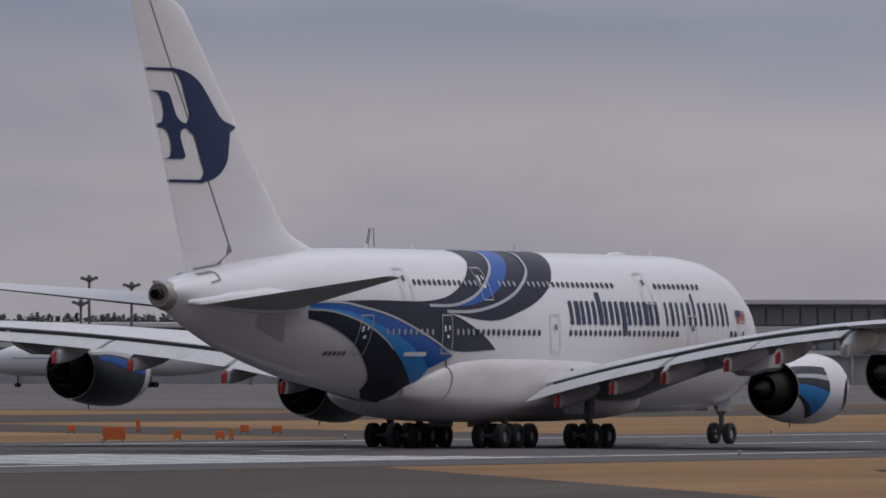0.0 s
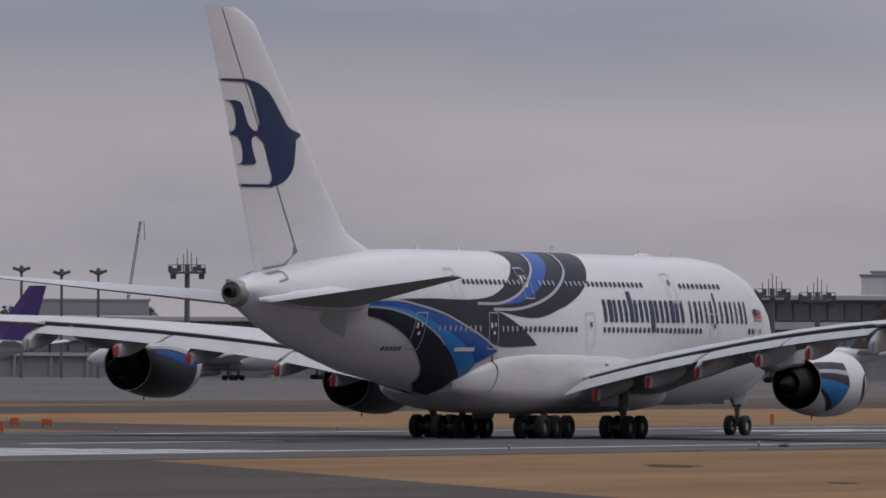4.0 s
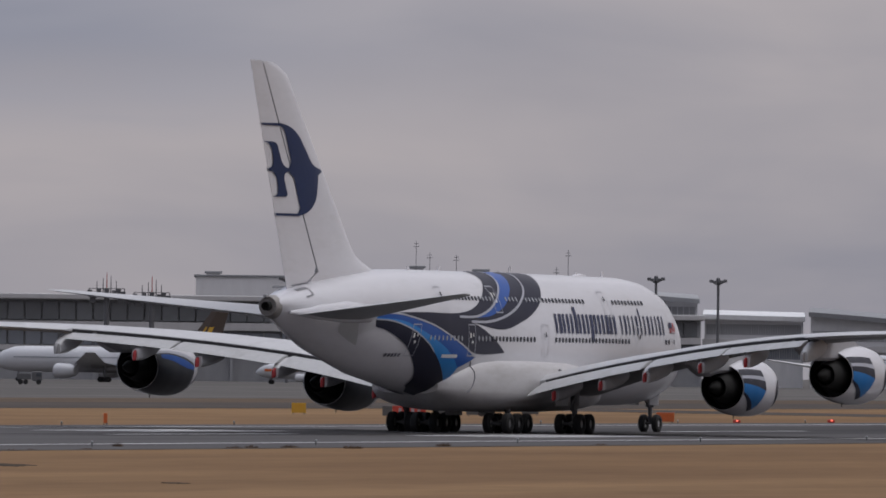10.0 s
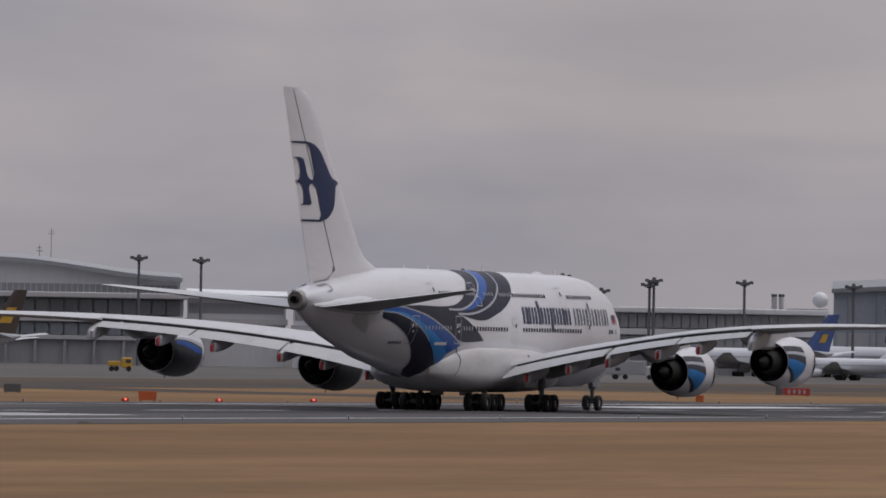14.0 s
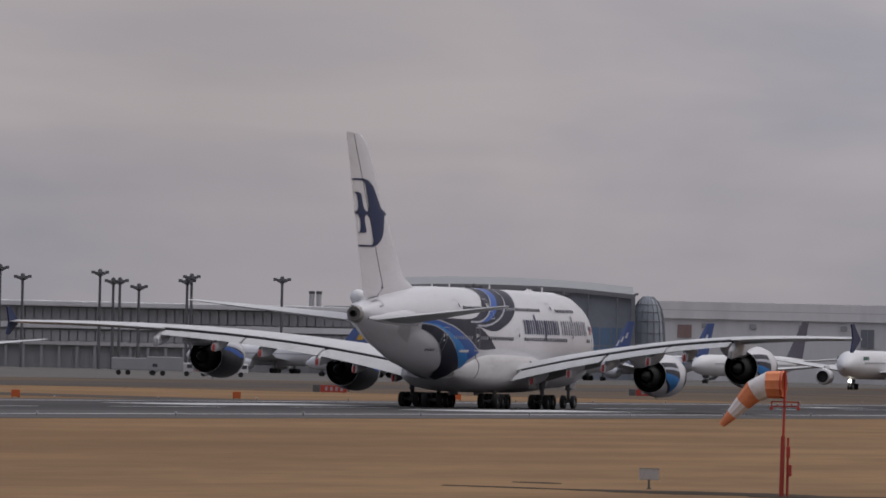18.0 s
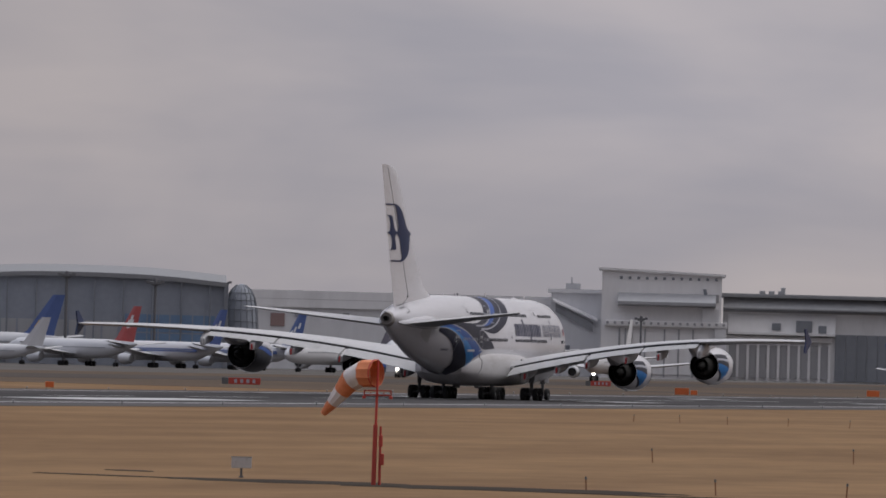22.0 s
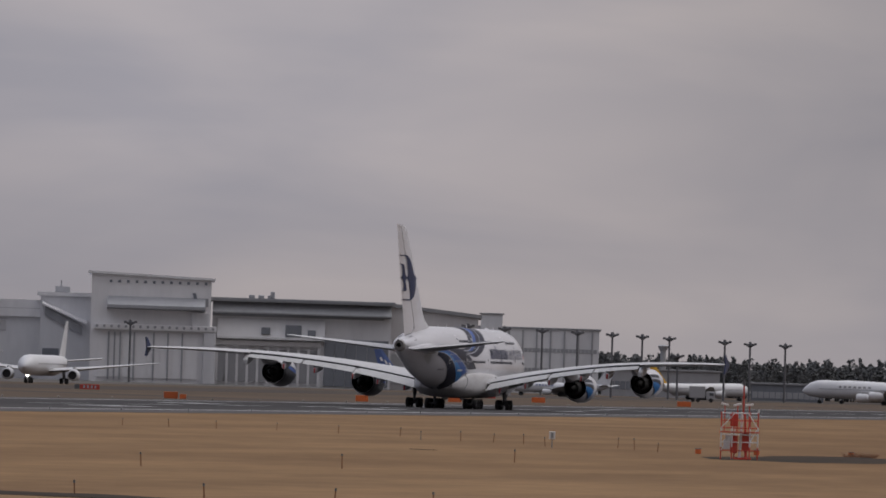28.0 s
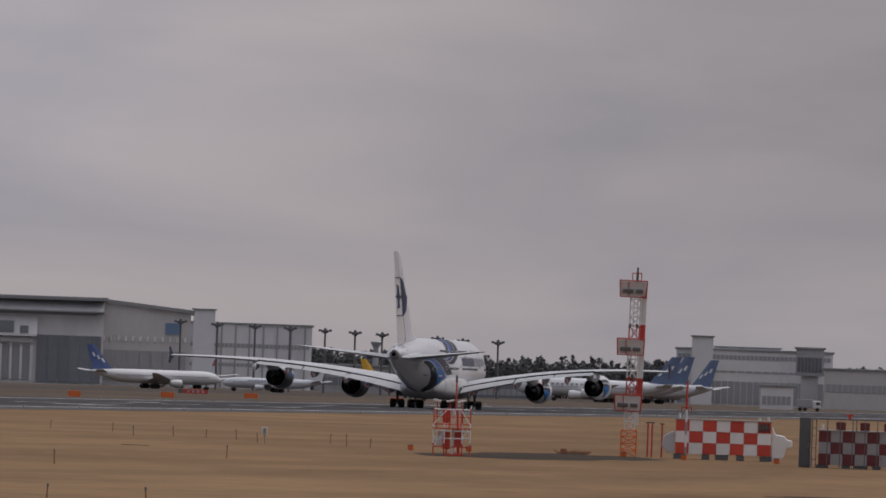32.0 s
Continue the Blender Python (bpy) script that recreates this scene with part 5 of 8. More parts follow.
def swept_roof(name, label, b0, b1, dist, els, depth=50, roof_mat=None):
    """A terminal hall under a long curved roof."""
    b = thing(name, label, "terminal", m=site((b0 + b1) / 2, dist))
    w, n = across(b0, b1, dist), 24
    pts = spline([(i, rise(e, dist), 0) for i, e in enumerate(els)], n + 1)
    bm = bmesh.new()
    rings = []
    for k in range(n + 1):
        x, z = -w / 2 + w * k / n, pts[k].y
        rings.append([(x, -3, z - 1.2), (x, -3, z), (x, depth, z + 1.5), (x, depth, z + 0.3)])
    loft(bm, rings)
    part("roof", bm, roof_mat or M_FARPALE, b, smooth=False)
    hmin = min(p.y for p in pts) - 1.3
    bm = bmesh.new()
    loft(bm, [[(-w / 2 + 0.5 + (w - 1) * k / n, 0, 0), (-w / 2 + 0.5 + (w - 1) * k / n, 0, pts[k].y - 1.0), (-w / 2 + 0.5 + (w - 1) * k / n, depth - 2, pts[k].y - 0.2), (-w / 2 + 0.5 + (w - 1) * k / n, depth - 2, 0)] for k in range(n + 1)])
    part("wall", bm, M_FARPALE, b)
    panes(b, -w / 2 + 1, w / 2 - 1, hmin - 3.4, hmin - 0.5, 40, material=M_CONC2)
    part("canopy", boxes((-w / 2, w / 2, -2, 0, hmin - 6.2, hmin - 4.6), bevel=0.1), M_CONC, b)
    panes(b, -w / 2 + 1, w / 2 - 1, hmin - 9.6, hmin - 6.5, 40, material=M_DARKCLAD)
    return b


swept_roof("terminal_hall", "terminal hall under a long sloping grey roof", -21.55, -20.15, 2600, (0.525, 0.513, 0.497, 0.462, 0.425, 0.405), roof_mat=M_ROOF)
b, w, h = building("terminal_wing", "pale terminal wing with dark ribbon windows", -22.6, -21.62, 2590, 0.44, 12, M_FARPALE, ((14.3, 16.3, 26, M_DARKCLAD), (9.0, 10.6, 26, M_PALEGLASS)))
for k in range(5):
    part("wall_panel", boxes((-w / 2 + w * (0.1 + 0.18 * k), -w / 2 + w * (0.16 + 0.18 * k), -0.3, 0.02, 17.2, 19.6)), M_PALEGLASS, b)
swept_roof("terminal_hall", "low terminal hall with a pale flat roof", -20.13, -19.54, 2560, (0.318, 0.316, 0.314, 0.312, 0.310, 0.308))
swept_roof("terminal_hall", "terminal hall with a dark sloping roof and deep eaves", -19.52, -18.6, 2555, (0.338, 0.326, 0.312, 0.298, 0.285, 0.276), roof_mat=M_ROOFDARK)
# its window bands take cladding grey, a paler tone painted in for haze
concourse("terminal_concourse", "long low pale concourse with a light roof", -18.7, -16.45, 2500, 0.282, n=44, upper=M_CONC2, lower=M_CONC2, slab=M_FARPALE)


def domed_hall():
    """A great slate-coloured hall with a bowed roof and a rounded end."""
    dist = 2500
    b = thing("arched_hangar", "slate blue hangar with a bowed roof and rounded end", "hangar", m=site(-15.65, dist))
    w, n = across(-16.4, -14.9, dist), 28
    bm, rings = bmesh.new(), []
    pts = spline([(0, rise(0.415, dist), 0), (1, rise(0.437, dist), 0), (2, rise(0.440, dist), 0), (3, rise(0.43, dist), 0), (4, rise(0.40, dist), 0)], n + 1)
    for k in range(n + 1):
        x, z = -w / 2 + w * k / n, pts[k].y
        rings.append([(x, 0, 0), (x, 0, z - 1), (x, 20, z + 1), (x, 60, z), (x, 60, 0)])
    loft(bm, rings)
    part("wall", bm, M_BLUECLAD, b)
    bm, rings = bmesh.new(), []
    for k in range(n + 1):
        x, z = -w / 2 - 0.5 + (w + 1) * k / n, pts[k].y
        rings.append([(x, -1.5, z - 1.5), (x, -1.5, z - 0.4), (x, 20, z + 1.6), (x, 60, z + 0.6), (x, 60, z - 0.4)])
    loft(bm, rings)
    part("roof", bm, M_ROOFDARK, b)
    panes(b, -w / 2 + 1, w * 0.1, 3, 12, 9, material=M_CONC2)
    # blue panes: the glass front's sky reflection painted as their colour
    panes(b, w * 0.12, w / 2 - 2, 4, 13.5, 8, material=M_BLUEPANEL, rows=2)
    for k in range(9):
        x = -w / 2 + w * (k + 0.5) / 9
        part("column", tube(bmesh.new(), (x, -1.2, 0), (x, -1.2, rise(0.385, dist)), 0.22, 0.22, 8), M_DARKCLAD, b)
    part("corner_column", boxes((w / 2 - 0.2, w / 2 + 0.9, -1.4, -0.3, 0, rise(0.385, dist)), bevel=0.1), M_DARKCLAD, b)
    bm = bmesh.new()
    r, cx = 4.4, w / 2 + 4.3
    prof = ((0, 1.04), (10, 1.0), (15, 0.92), (18, 0.78), (20, 0.55), (21.2, 0.25), (21.5, 0.04))
    loft(bm, [[(cx + r * q * math.cos(a), 12 + r * q * math.sin(a), z) for a in (j * math.tau / 20 for j in range(20))] for z, q in prof])
    part("round_end", bm, M_BLUECLAD, b, smooth=True)
    # a light cage of ribs and hoops over the rounded end
    for j in range(16):
        a = j * math.tau / 16
        bm = bmesh.new()
        for (z0, q0), (z1, q1) in zip(prof[:-2], prof[1:-1]):
            tube(bm, (cx + (r * q0 + 0.1) * math.cos(a), 12 + (r * q0 + 0.1) * math.sin(a), z0), (cx + (r * q1 + 0.1) * math.cos(a), 12 + (r * q1 + 0.1) * math.sin(a), z1), 0.12, 0.12, 5)
        part("rib", bm, M_DARKCLAD, b)
    for z, q in ((3, 1.03), (6, 1.02), (9, 1.005), (12, 0.97), (15, 0.92), (17.4, 0.81), (19.2, 0.65)):
        bm = bmesh.new()
        ring = [(cx + (r * q + 0.12) * math.cos(j * math.tau / 20), 12 + (r * q + 0.12) * math.sin(j * math.tau / 20), z) for j in range(21)]
        for p0, p1 in zip(ring, ring[1:]):
            tube(bm, p0, p1, 0.1, 0.1, 4, False)
        part("hoop", bm, M_DARKCLAD, b)


domed_hall()


def hangar(name, label, b0, b1, dist, el, doors, depth=70, wall=None, slope=0.0, vents=0, roof_h=1.0, roof_mat=None):
    w, h = across(b0, b1, dist), rise(el, dist)
    b = thing(name, label, "hangar", m=site((b0 + b1) / 2, dist))
    bm = bmesh.new()
    rings = [[(-w / 2, 0, 0), (-w / 2, 0, h), (-w / 2, depth, h), (-w / 2, depth, 0)], [(w / 2, 0, 0), (w / 2, 0, h - slope), (w / 2, depth, h - slope), (w / 2, depth, 0)]]
    loft(bm, rings)
    part("wall", bm, wall or M_CONC, b)
    bm = bmesh.new()
    rings = [[(-w / 2 - 1, -1, h), (-w / 2 - 1, -1, h + roof_h), (-w / 2 - 1, depth, h + roof_h), (-w / 2 - 1, depth, h)], [(w / 2 + 1, -1, h - slope), (w / 2 + 1, -1, h - slope + roof_h), (w / 2 + 1, depth, h - slope + roof_h), (w / 2 + 1, depth, h - slope)]]
    loft(bm, rings)
    part("roof", bm, roof_mat or M_ROOF, b)
    for u0, u1, z0, z1, mat, n in doors:
        panes(b, -w / 2 + w * u0, -w / 2 + w * u1, z0, z1, n, y=-0.4, material=mat, gap=0.03)
    for k in range(vents):
        x = -w / 2 + w * (k + 0.5) / vents
        part("vent", boxes((x - 0.9, x + 0.9, -0.5, 0.02, h * 0.62, h * 0.62 + 1.6), bevel=0.08), M_DARKCLAD, b)
    return b, w, h


M_RUSTDOOR = paint("faded_brown_door", (0.30, 0.205, 0.195), 0.7, vary=0.15)
b, w, h = hangar("long_hangar", "long pale hangar with a deep white roof fascia", -14.75, -12.98, 2700, 0.260, ((0.662, 0.706, 9.8, 15.2, M_DARKCLAD, 2),), roof_h=4.6, wall=M_FARPALE, roof_mat=M_PALEWALL)
part("fascia_joint", boxes((-w / 2, w / 2, -1.04, -1.001, h + 2.2, h + 2.35)), M_CONC, b)
part("store_door", boxes((w * -0.434, w * -0.388, -0.3, 0.02, 11.6, 15.1), bevel=0.06), M_RUSTDOOR, b)
for u in (-0.345, -0.189, -0.03, 0.107, 0.30):
    part("vent", boxes((w * u - 0.9, w * u + 0.9, -0.5, 0.02, 14.3, 15.6), bevel=0.08), M_CONC2, b)
part("name_board", boxes((w * 0.275, w * 0.367, -0.25, 0.02, 12.9, 15.7), bevel=0.05), M_CONC, b)
for x, z, q in ((0.288, 14.3, 0.7), (0.325, 14.7, 2.0), (0.325, 13.8, 1.7)):
    part("painted_bar", boxes((w * x - q, w * x + q, -0.3, -0.251, z - 0.35, z + 0.35)), M_CONC2, b)
b, w, h = hangar("hangar_annex", "pale sloping annex beside the tall hangar", -13.02, -12.73, 2690, 0.385, (), depth=30, wall=M_FARPALE, roof_mat=M_PALEWALL)
bm = bmesh.new()
loft(bm, [[(x, -0.9, z0), (x, -0.9, z1), (x, 0.02, z1), (x, 0.02, z0)] for x, z0, z1 in ((-5.6, 17.4, 19.8), (4.6, 12.2, 14.7))])
part("sloping_window", bm, M_CONC2, b, "long sloping glazed band")
bm = bmesh.new()
loft(bm, [[(x, -2.6, z0 - 0.5), (x, -2.6, z0), (x, 0.02, z0 + 0.6), (x, 0.02, z0 - 0.5)] for x, z0 in ((-6.3, 20.6), (5.8, 15.4))])
part("sloping_eave", bm, M_PALEWALL, b)
part("roof_rail", boxes((-3.0, 1.0, 4, 6, h + 1.0, h + 2.6), (-1.6, -1.2, 4.5, 5, h + 2.6, h + 4.2)), M_CONC2, b)
part("side_door", boxes((-6.0, -1.5, -0.3, 0.02, 4.2, 8.4)), M_DARKCLAD, b)
b, w, h = hangar("tall_hangar", "tall white hangar with great sliding doors", -12.73, -12.04, 2650, 0.525, ((0.06, 0.90, 1.2, 13.2, M_PALEWALL, 8),), depth=60, slope=1.2, roof_h=0.6, wall=M_PALEWALL, roof_mat=M_PALEWALL)
for k in range(12):
    x = -w / 2 + w * (0.16 + 0.072 * k)
    part("vent", boxes((x - 0.35, x + 0.35, -0.3, 0.02, h - 2.4, h - 1.7)), M_DARKCLAD, b)
for x in (-11.0, -9.4, -7.9, -4.2, 1.0, 4.8, 8.6):
    part("door_rail", boxes((x - 0.22, x + 0.22, -0.75, -0.42, 0.6, 13.3)), M_CONC2, b)
# a sloping canopy over the doors, a ledge of round lamps below it, and a buttress
bm = bmesh.new()
loft(bm, [[(x, 0.02, 22.8), (x, -4.2, 20.5), (x, -4.2, 19.7), (x, 0.02, 19.3)] for x in (-11.6, 14.4)])
part("canopy", bm, M_CONC2, b, "grey sloping canopy over the doors")
part("ledge", boxes((-15.0, 17.6, -1.8, 0.02, 13.9, 15.4), bevel=0.12), M_PALEWALL, b)
for k in range(17):
    x = -14.2 + 1.93 * k
    part("ledge_lamp", tube(bmesh.new(), (x, -2.1, 14.75), (x, -1.79, 14.75), 0.38, 0.38, 10), M_CONC2, b)
part("buttress", boxes((14.2, 17.4, -1.5, 0.02, 0, 13.89), bevel=0.15), M_FARPALE, b)
part("side_fin", boxes((10.9, 15.6, -1.2, 0.02, 15.41, 19.0), bevel=0.1), M_FARPALE, b)
bm = bmesh.new()
loft(bm, [[(x - 0.45, -0.35, z), (x + 0.45, -0.35, z), (x + 0.45, 0.02, z), (x - 0.45, 0.02, z)] for x, z in ((12.4, 19.6), (11.4, 24.2))])
part("painted_bar", bm, M_DARKCLAD, b)
part("painted_bar", boxes((12.6, 15.2, -0.3, 0.02, 20.6, 22.8)), M_CONC2, b)
# flat grey and slate panels paint in the shade of the recessed bays
b, w, h = hangar("side_hangar", "grey hangar with dark open bay and pale fascia", -12.03, -11.0, 2680, 0.388, ((0.63, 0.99, 0.5, 14.2, M_DARKCLAD, 6), (0.03, 0.6, 1, 10.6, M_CONC2, 10), (0.0, 0.99, 18.6, 19.3, M_ROOF, 1)), roof_h=0.9, wall=M_FARPALE)
bm = bmesh.new()
loft(bm, [[(x, -0.42, h - 0.1), (x, -3.2, h - 2.9), (x, -3.2, h - 3.3), (x, -0.42, h - 3.3)] for x in (-w / 2, w / 2)])
part("fascia", bm, M_ROOF, b, "sloping grey metal eave")
bm = bmesh.new()
loft(bm, [[(x, -0.42, 18.0), (x, -3.0, 13.2), (x, -3.0, 12.6), (x, -0.42, 12.4)] for x in (-w * 0.47, w * 0.13)])
part("skirt_roof", bm, M_FARPALE, b, "pale sloping skirt roof over the doors")
for x0, x1, z0, z1 in ((-0.225, -0.175, 13.9, 15.8), (-0.09, 0.0, 13.4, 16.6), (0.035, 0.08, 13.3, 15.4)):
    part("skirt_opening", boxes((w * x0, w * x1, -3.1, -0.5, z0, z1), bevel=0.08), M_DARKCLAD, b)
part("fascia_edge", boxes((-w / 2, w / 2, -2.3, -0.42, h - 3.6, h - 3.11)), M_DARKCLAD, b)
part("roof_edge", boxes((-w / 2, w / 2, -2.8, -0.42, h - 0.09, h + 0.5)), M_ROOFDARK, b)
part("roof_vent", boxes((-w * 0.18, -w * 0.155, 2, 6, h + 0.9, h + 2.8), bevel=0.2), M_CONC2, b)
for k in range(3):
    part("roof_vent", boxes((-w * 0.3 + 2.5 * k, -w * 0.3 + 2.5 * k + 1.6, 2, 5, h + 0.9, h + 1.8), bevel=0.2), M_CONC2, b)
for k in range(11):
    x = -w / 2 + w * (0.03 + 0.057 * k)
    part("door_rail", boxes((x - 0.35, x + 0.35, -1.0, -0.42, 0, 10.8)), M_FARPALE, b)
part("door_head", boxes((-w * 0.48, w * 0.11, -1.6, -0.42, 10.81, 12.2), bevel=0.1), M_CONC, b)
b, w, h = hangar("round_roof_hangar", "pale hangar with a rounded roof and tall doors", -11.02, -10.50, 2720, 0.385, ((0.05, 0.96, 1.5, 10.5, M_CONC2, 7), (0.72, 0.9, 14.5, 17.8, M_BLUEPANEL, 1)), slope=2.6, vents=0)
for k in range(12):
    x = -w / 2 + w * (0.04 + 0.082 * k)
    part("lamp_hood", boxes((x - 0.3, x + 0.3, -0.6, 0.02, 12.2, 13.6), bevel=0.1), M_SIGNWHITE, b)
building("office_block", "grey office block with long grey window bands", -10.52, -9.8, 3000, 0.28, 40, M_FARPALE, ((12.3, 13.6, 30, M_CONC2), (6.5, 7.6, 30, M_CONC2)), ribs=9)
building("stair_tower", "square grey stair tower on the office block", -10.485, -10.36, 2990, 0.358, 12, M_FARPALE, parapet=0.4)
# the lowest band of grey panes paints in a shadowed ground floor
b, w, h = building("freight_building", "grey freight building with a rooftop storey", -7.70, -6.80, 2950, 0.228, 40, M_FARPALE, ((13.7, 15.1, 36, M_CONC2), (9.8, 10.4, 18, M_CONC2), (0.5, 7.8, 24, M_CONC2)))
building("rooftop_storey", "low pale rooftop storey on the freight building", -7.483, -7.10, 2956, 0.248, 18, M_FARPALE, base=rise(0.228, 2956) + 0.6, parapet=0.3)
building("stair_tower", "square concrete stair tower above the freight building", -7.613, -7.49, 2940, 0.303, 14, M_FARPALE, parapet=0.4)
building("glazed_tower", "dark glazed lookout room on a concrete stem", -7.012, -6.85, 2930, 0.252, 10, M_CONC2, ((10.6, 15.3, 7, M_PALEGLASS),), base=9.6)
building("tower_stem", "concrete stem under the lookout room", -6.98, -6.88, 2931, 0.098, 8, M_CONC)
building("warehouse", "long pale warehouse with small windows", -6.845, -6.3, 2900, 0.137, 30, M_CONC, ((5.0, 7.5, 16, M_CONC2),))
building("long_shed", "long low grey shed before the far woods", -9.78, -9.1, 2900, 0.062, 30, M_CONC2, ((2.0, 4.6, 20, M_DARKCLAD),), category="shed")
building("low_shed", "low dark shed at the foot of the woods", -8.92, -8.5, 2850, 0.003, 14, M_DARKCLAD, ((0.8, 2.8, 12, M_CONC2),), category="shed")
building("white_store", "small pale store before the freight building", -7.21, -7.02, 2600, 0.03, 12, M_FARPALE, ((1.2, 3.6, 6, M_CONC2),), category="shed")


def tank(b0, el, dist):
    t = thing("roof_radome", "pale rounded radome on a short base", "radome", m=site(b0, dist))
    z0, z1 = rise(0.25, dist), rise(el, dist)
    r = (z1 - z0) / 3.0
    part("base", tube(bmesh.new(), (0, 0, 0), (0, 0, z0 + r * 0.8), r * 1.0, r * 1.0, 16), M_CONC, t)
    bm = bmesh.new()
    bmesh.ops.create_uvsphere(bm, u_segments=20, v_segments=12, radius=r, matrix=Matrix.Translation((0, 0, z1 - r)))
    part("dome", bm, M_FARPALE, t, smooth=True)


tank(-16.476, 0.386, 2600)
s = thing("roof_cooling_frame", "pale steel frame with cooling units on a roof", "roof plant", m=site(-18.682, 2700))
for x in (-2.6, -0.9, 0.9, 2.6):
    part("post", boxes((x - 0.2, x + 0.2, -0.2, 0.2, 0, rise(0.375 if abs(x) > 1 else 0.36, 2700))), M_FARPALE, s)
for z in (0.30, 0.325, 0.345):
    part("deck", boxes((-3.4, 3.4, -1.5, 1.5, rise(z, 2700), rise(z, 2700) + 0.5), bevel=0.05), M_FARPALE, s)
for x in (-2.0, 0.2, 2.0):
    part("cooling_unit", boxes((x - 0.8, x + 0.8, -1.3, 1.3, rise(0.325, 2700) + 0.501, rise(0.34, 2700)), bevel=0.1), M_CONC2, s)
building("utility_block", "pale utility block with twin flues", -16.66, -16.44, 2580, 0.275, 18, M_CONC, ((9, 12, 5, M_DARKCLAD),))
for bb in (-16.742, -16.70):
    s = thing("flue_stack", "pale round flue stack with dark top", "chimney", group="flue stacks", m=site(bb, 2600))
    part("pipe", tube(bmesh.new(), (0, 0, 0), (0, 0, rise(0.355, 2600)), 0.75, 0.7, 14), M_CONC, s)
    part("cap", tube(bmesh.new(), (0, 0, rise(0.355, 2600)), (0, 0, rise(0.37, 2600)), 0.8, 0.8, 14), M_MAST, s)


# ---- apron light masts ----
def mast(bearing, el, dist, kind=0):
    h = rise(el, dist)
    q0 = 0.95 if bearing < -15 else 0.75
    m = thing("light_mast", "dark steel apron light mast with floodlight head", "light mast", group="apron light masts", m=site(bearing, dist))
    part("pole", tube(bmesh.new(), (0, 0, 0), (0, 0, h - 1), 0.40 * q0, 0.34 * q0, 10), M_FARMAST, m)
    ring = boxes((-0.35 * q0, 0.35 * q0, -0.35 * q0, 0.35 * q0, h - 2.0 * q0, h - 1.4 * q0), bevel=0.08)
    for x, y in ((-1.8, 0), (1.8, 0), (-0.9, -1.4), (0.9, -1.4), (0, 1.8)):
        tube(ring, (0, 0, h - 1.9 * q0), (x * q0, y * q0, h - 0.9 * q0), 0.12, 0.10, 6)
    part("head_frame", ring, M_FARMAST, m)
    part("head_drum", tube(bmesh.new(), (0, 0, h - 1.3 * q0), (0, 0, h), 0.62 * q0, 0.5 * q0, 8), M_FARMAST, m)
    for x, y, q in ((-1.8, 0, -0.15), (1.8, 0, -0.1), (-0.9, -1.4, -0.4), (0.9, -1.4, -0.35), (0, 1.8, 0.0)):
        part("floodlight", boxes(((x - 0.5) * q0, (x + 0.5) * q0, (y - 0.4) * q0, (y + 0.4) * q0, h + (q - 1.0) * q0, h + (q - 0.2) * q0), bevel=0.1), M_FARMAST, m)
    part("lamp_spike", tube(bmesh.new(), (0, 0, h - 1.5), (0, 0, h + 0.2), 0.12, 0.08, 6), M_FARMAST, m)
    return m


def rig(bearing, el, dist):
    """A wide-headed mast: a platform with lamps on both ends and aerials."""
    h = rise(el, dist)
    m = thing("light_rig", "wide-headed apron mast with platform and aerials", "light mast", group="apron light masts", m=site(bearing, dist))
    part("pole", tube(bmesh.new(), (0, 0, 0), (0, 0, h - 2), 0.75, 0.6, 10), M_FARMAST, m)
    part("platform", boxes((-4.4, 4.4, -1.4, 1.4, h - 4.3, h - 3.8), (-4.4, 4.4, -1.4, -1.3, h - 2.2, h - 2.05), (-4.4, -4.2, -1.4, 1.4, h - 4.2, h - 2.05), (4.2, 4.4, -1.4, 1.4, h - 4.2, h - 2.05)), M_FARMAST, m)
    for x, q in ((-4.1, 0.2), (-3.0, -0.3), (-1.9, 0.5), (1.8, 0.1), (2.9, 0.5), (4.0, -0.2)):
        part("floodlight", boxes((x - 0.55, x + 0.55, -0.6, 0.5, h - 4.2 + q, h - 2.6 + q), bevel=0.15), M_FARMAST, m)
    for x in (-3.4, 3.5):
        part("low_lamp", boxes((x - 0.7, x + 0.7, -0.5, 0.5, h - 5.6, h - 4.31), bevel=0.15), M_FARMAST, m)
    for x, q in ((0, 1.8), (-0.9, 0.4), (1.0, 1.0), (-2.4, -0.4), (2.3, -0.2)):
        part("aerial", tube(bmesh.new(), (x, 0, h - 4), (x, 0, h + q), 0.16, 0.08, 6), M_RED if x == 0 else M_FARMAST, m)


LAMPS = [(-28.814, 0.526), (-28.57, 0.487), (-28.862, 0.386), (-27.883, 0.541), (-27.652, 0.521), (-27.441, 0.527), (-22.522, 0.510), (-22.252, 0.530), (-21.313, 0.547), (-20.401, 0.534), (-20.043, 0.526), (-18.537, 0.484), (-18.407, 0.434), (-17.962, 0.468),
         (-17.885, 0.421), (-17.847, 0.423), (-17.737, 0.390), (-17.435, 0.454), (-17.46, 0.43), (-16.914, 0.449), (-16.286, 0.437), (-15.811, 0.432), (-15.3, 0.40), (-14.9, 0.405), (-12.5, 0.26),
         (-10.558, 0.300), (-10.346, 0.291), (-10.129, 0.287), (-9.926, 0.282), (-9.725, 0.276), (-9.552, 0.270), (-9.396, 0.264), (-9.077, 0.253), (-8.931, 0.245), (-8.728, 0.242), (-9.345, 0.165)]
for b, e in LAMPS:
    mast(b, e, 2450 if b < -15 else 2600)
for b, e in ((-23.562, 0.475), (-23.302, 0.455), (-26.93, 0.60)):
    rig(b, e, 2420)
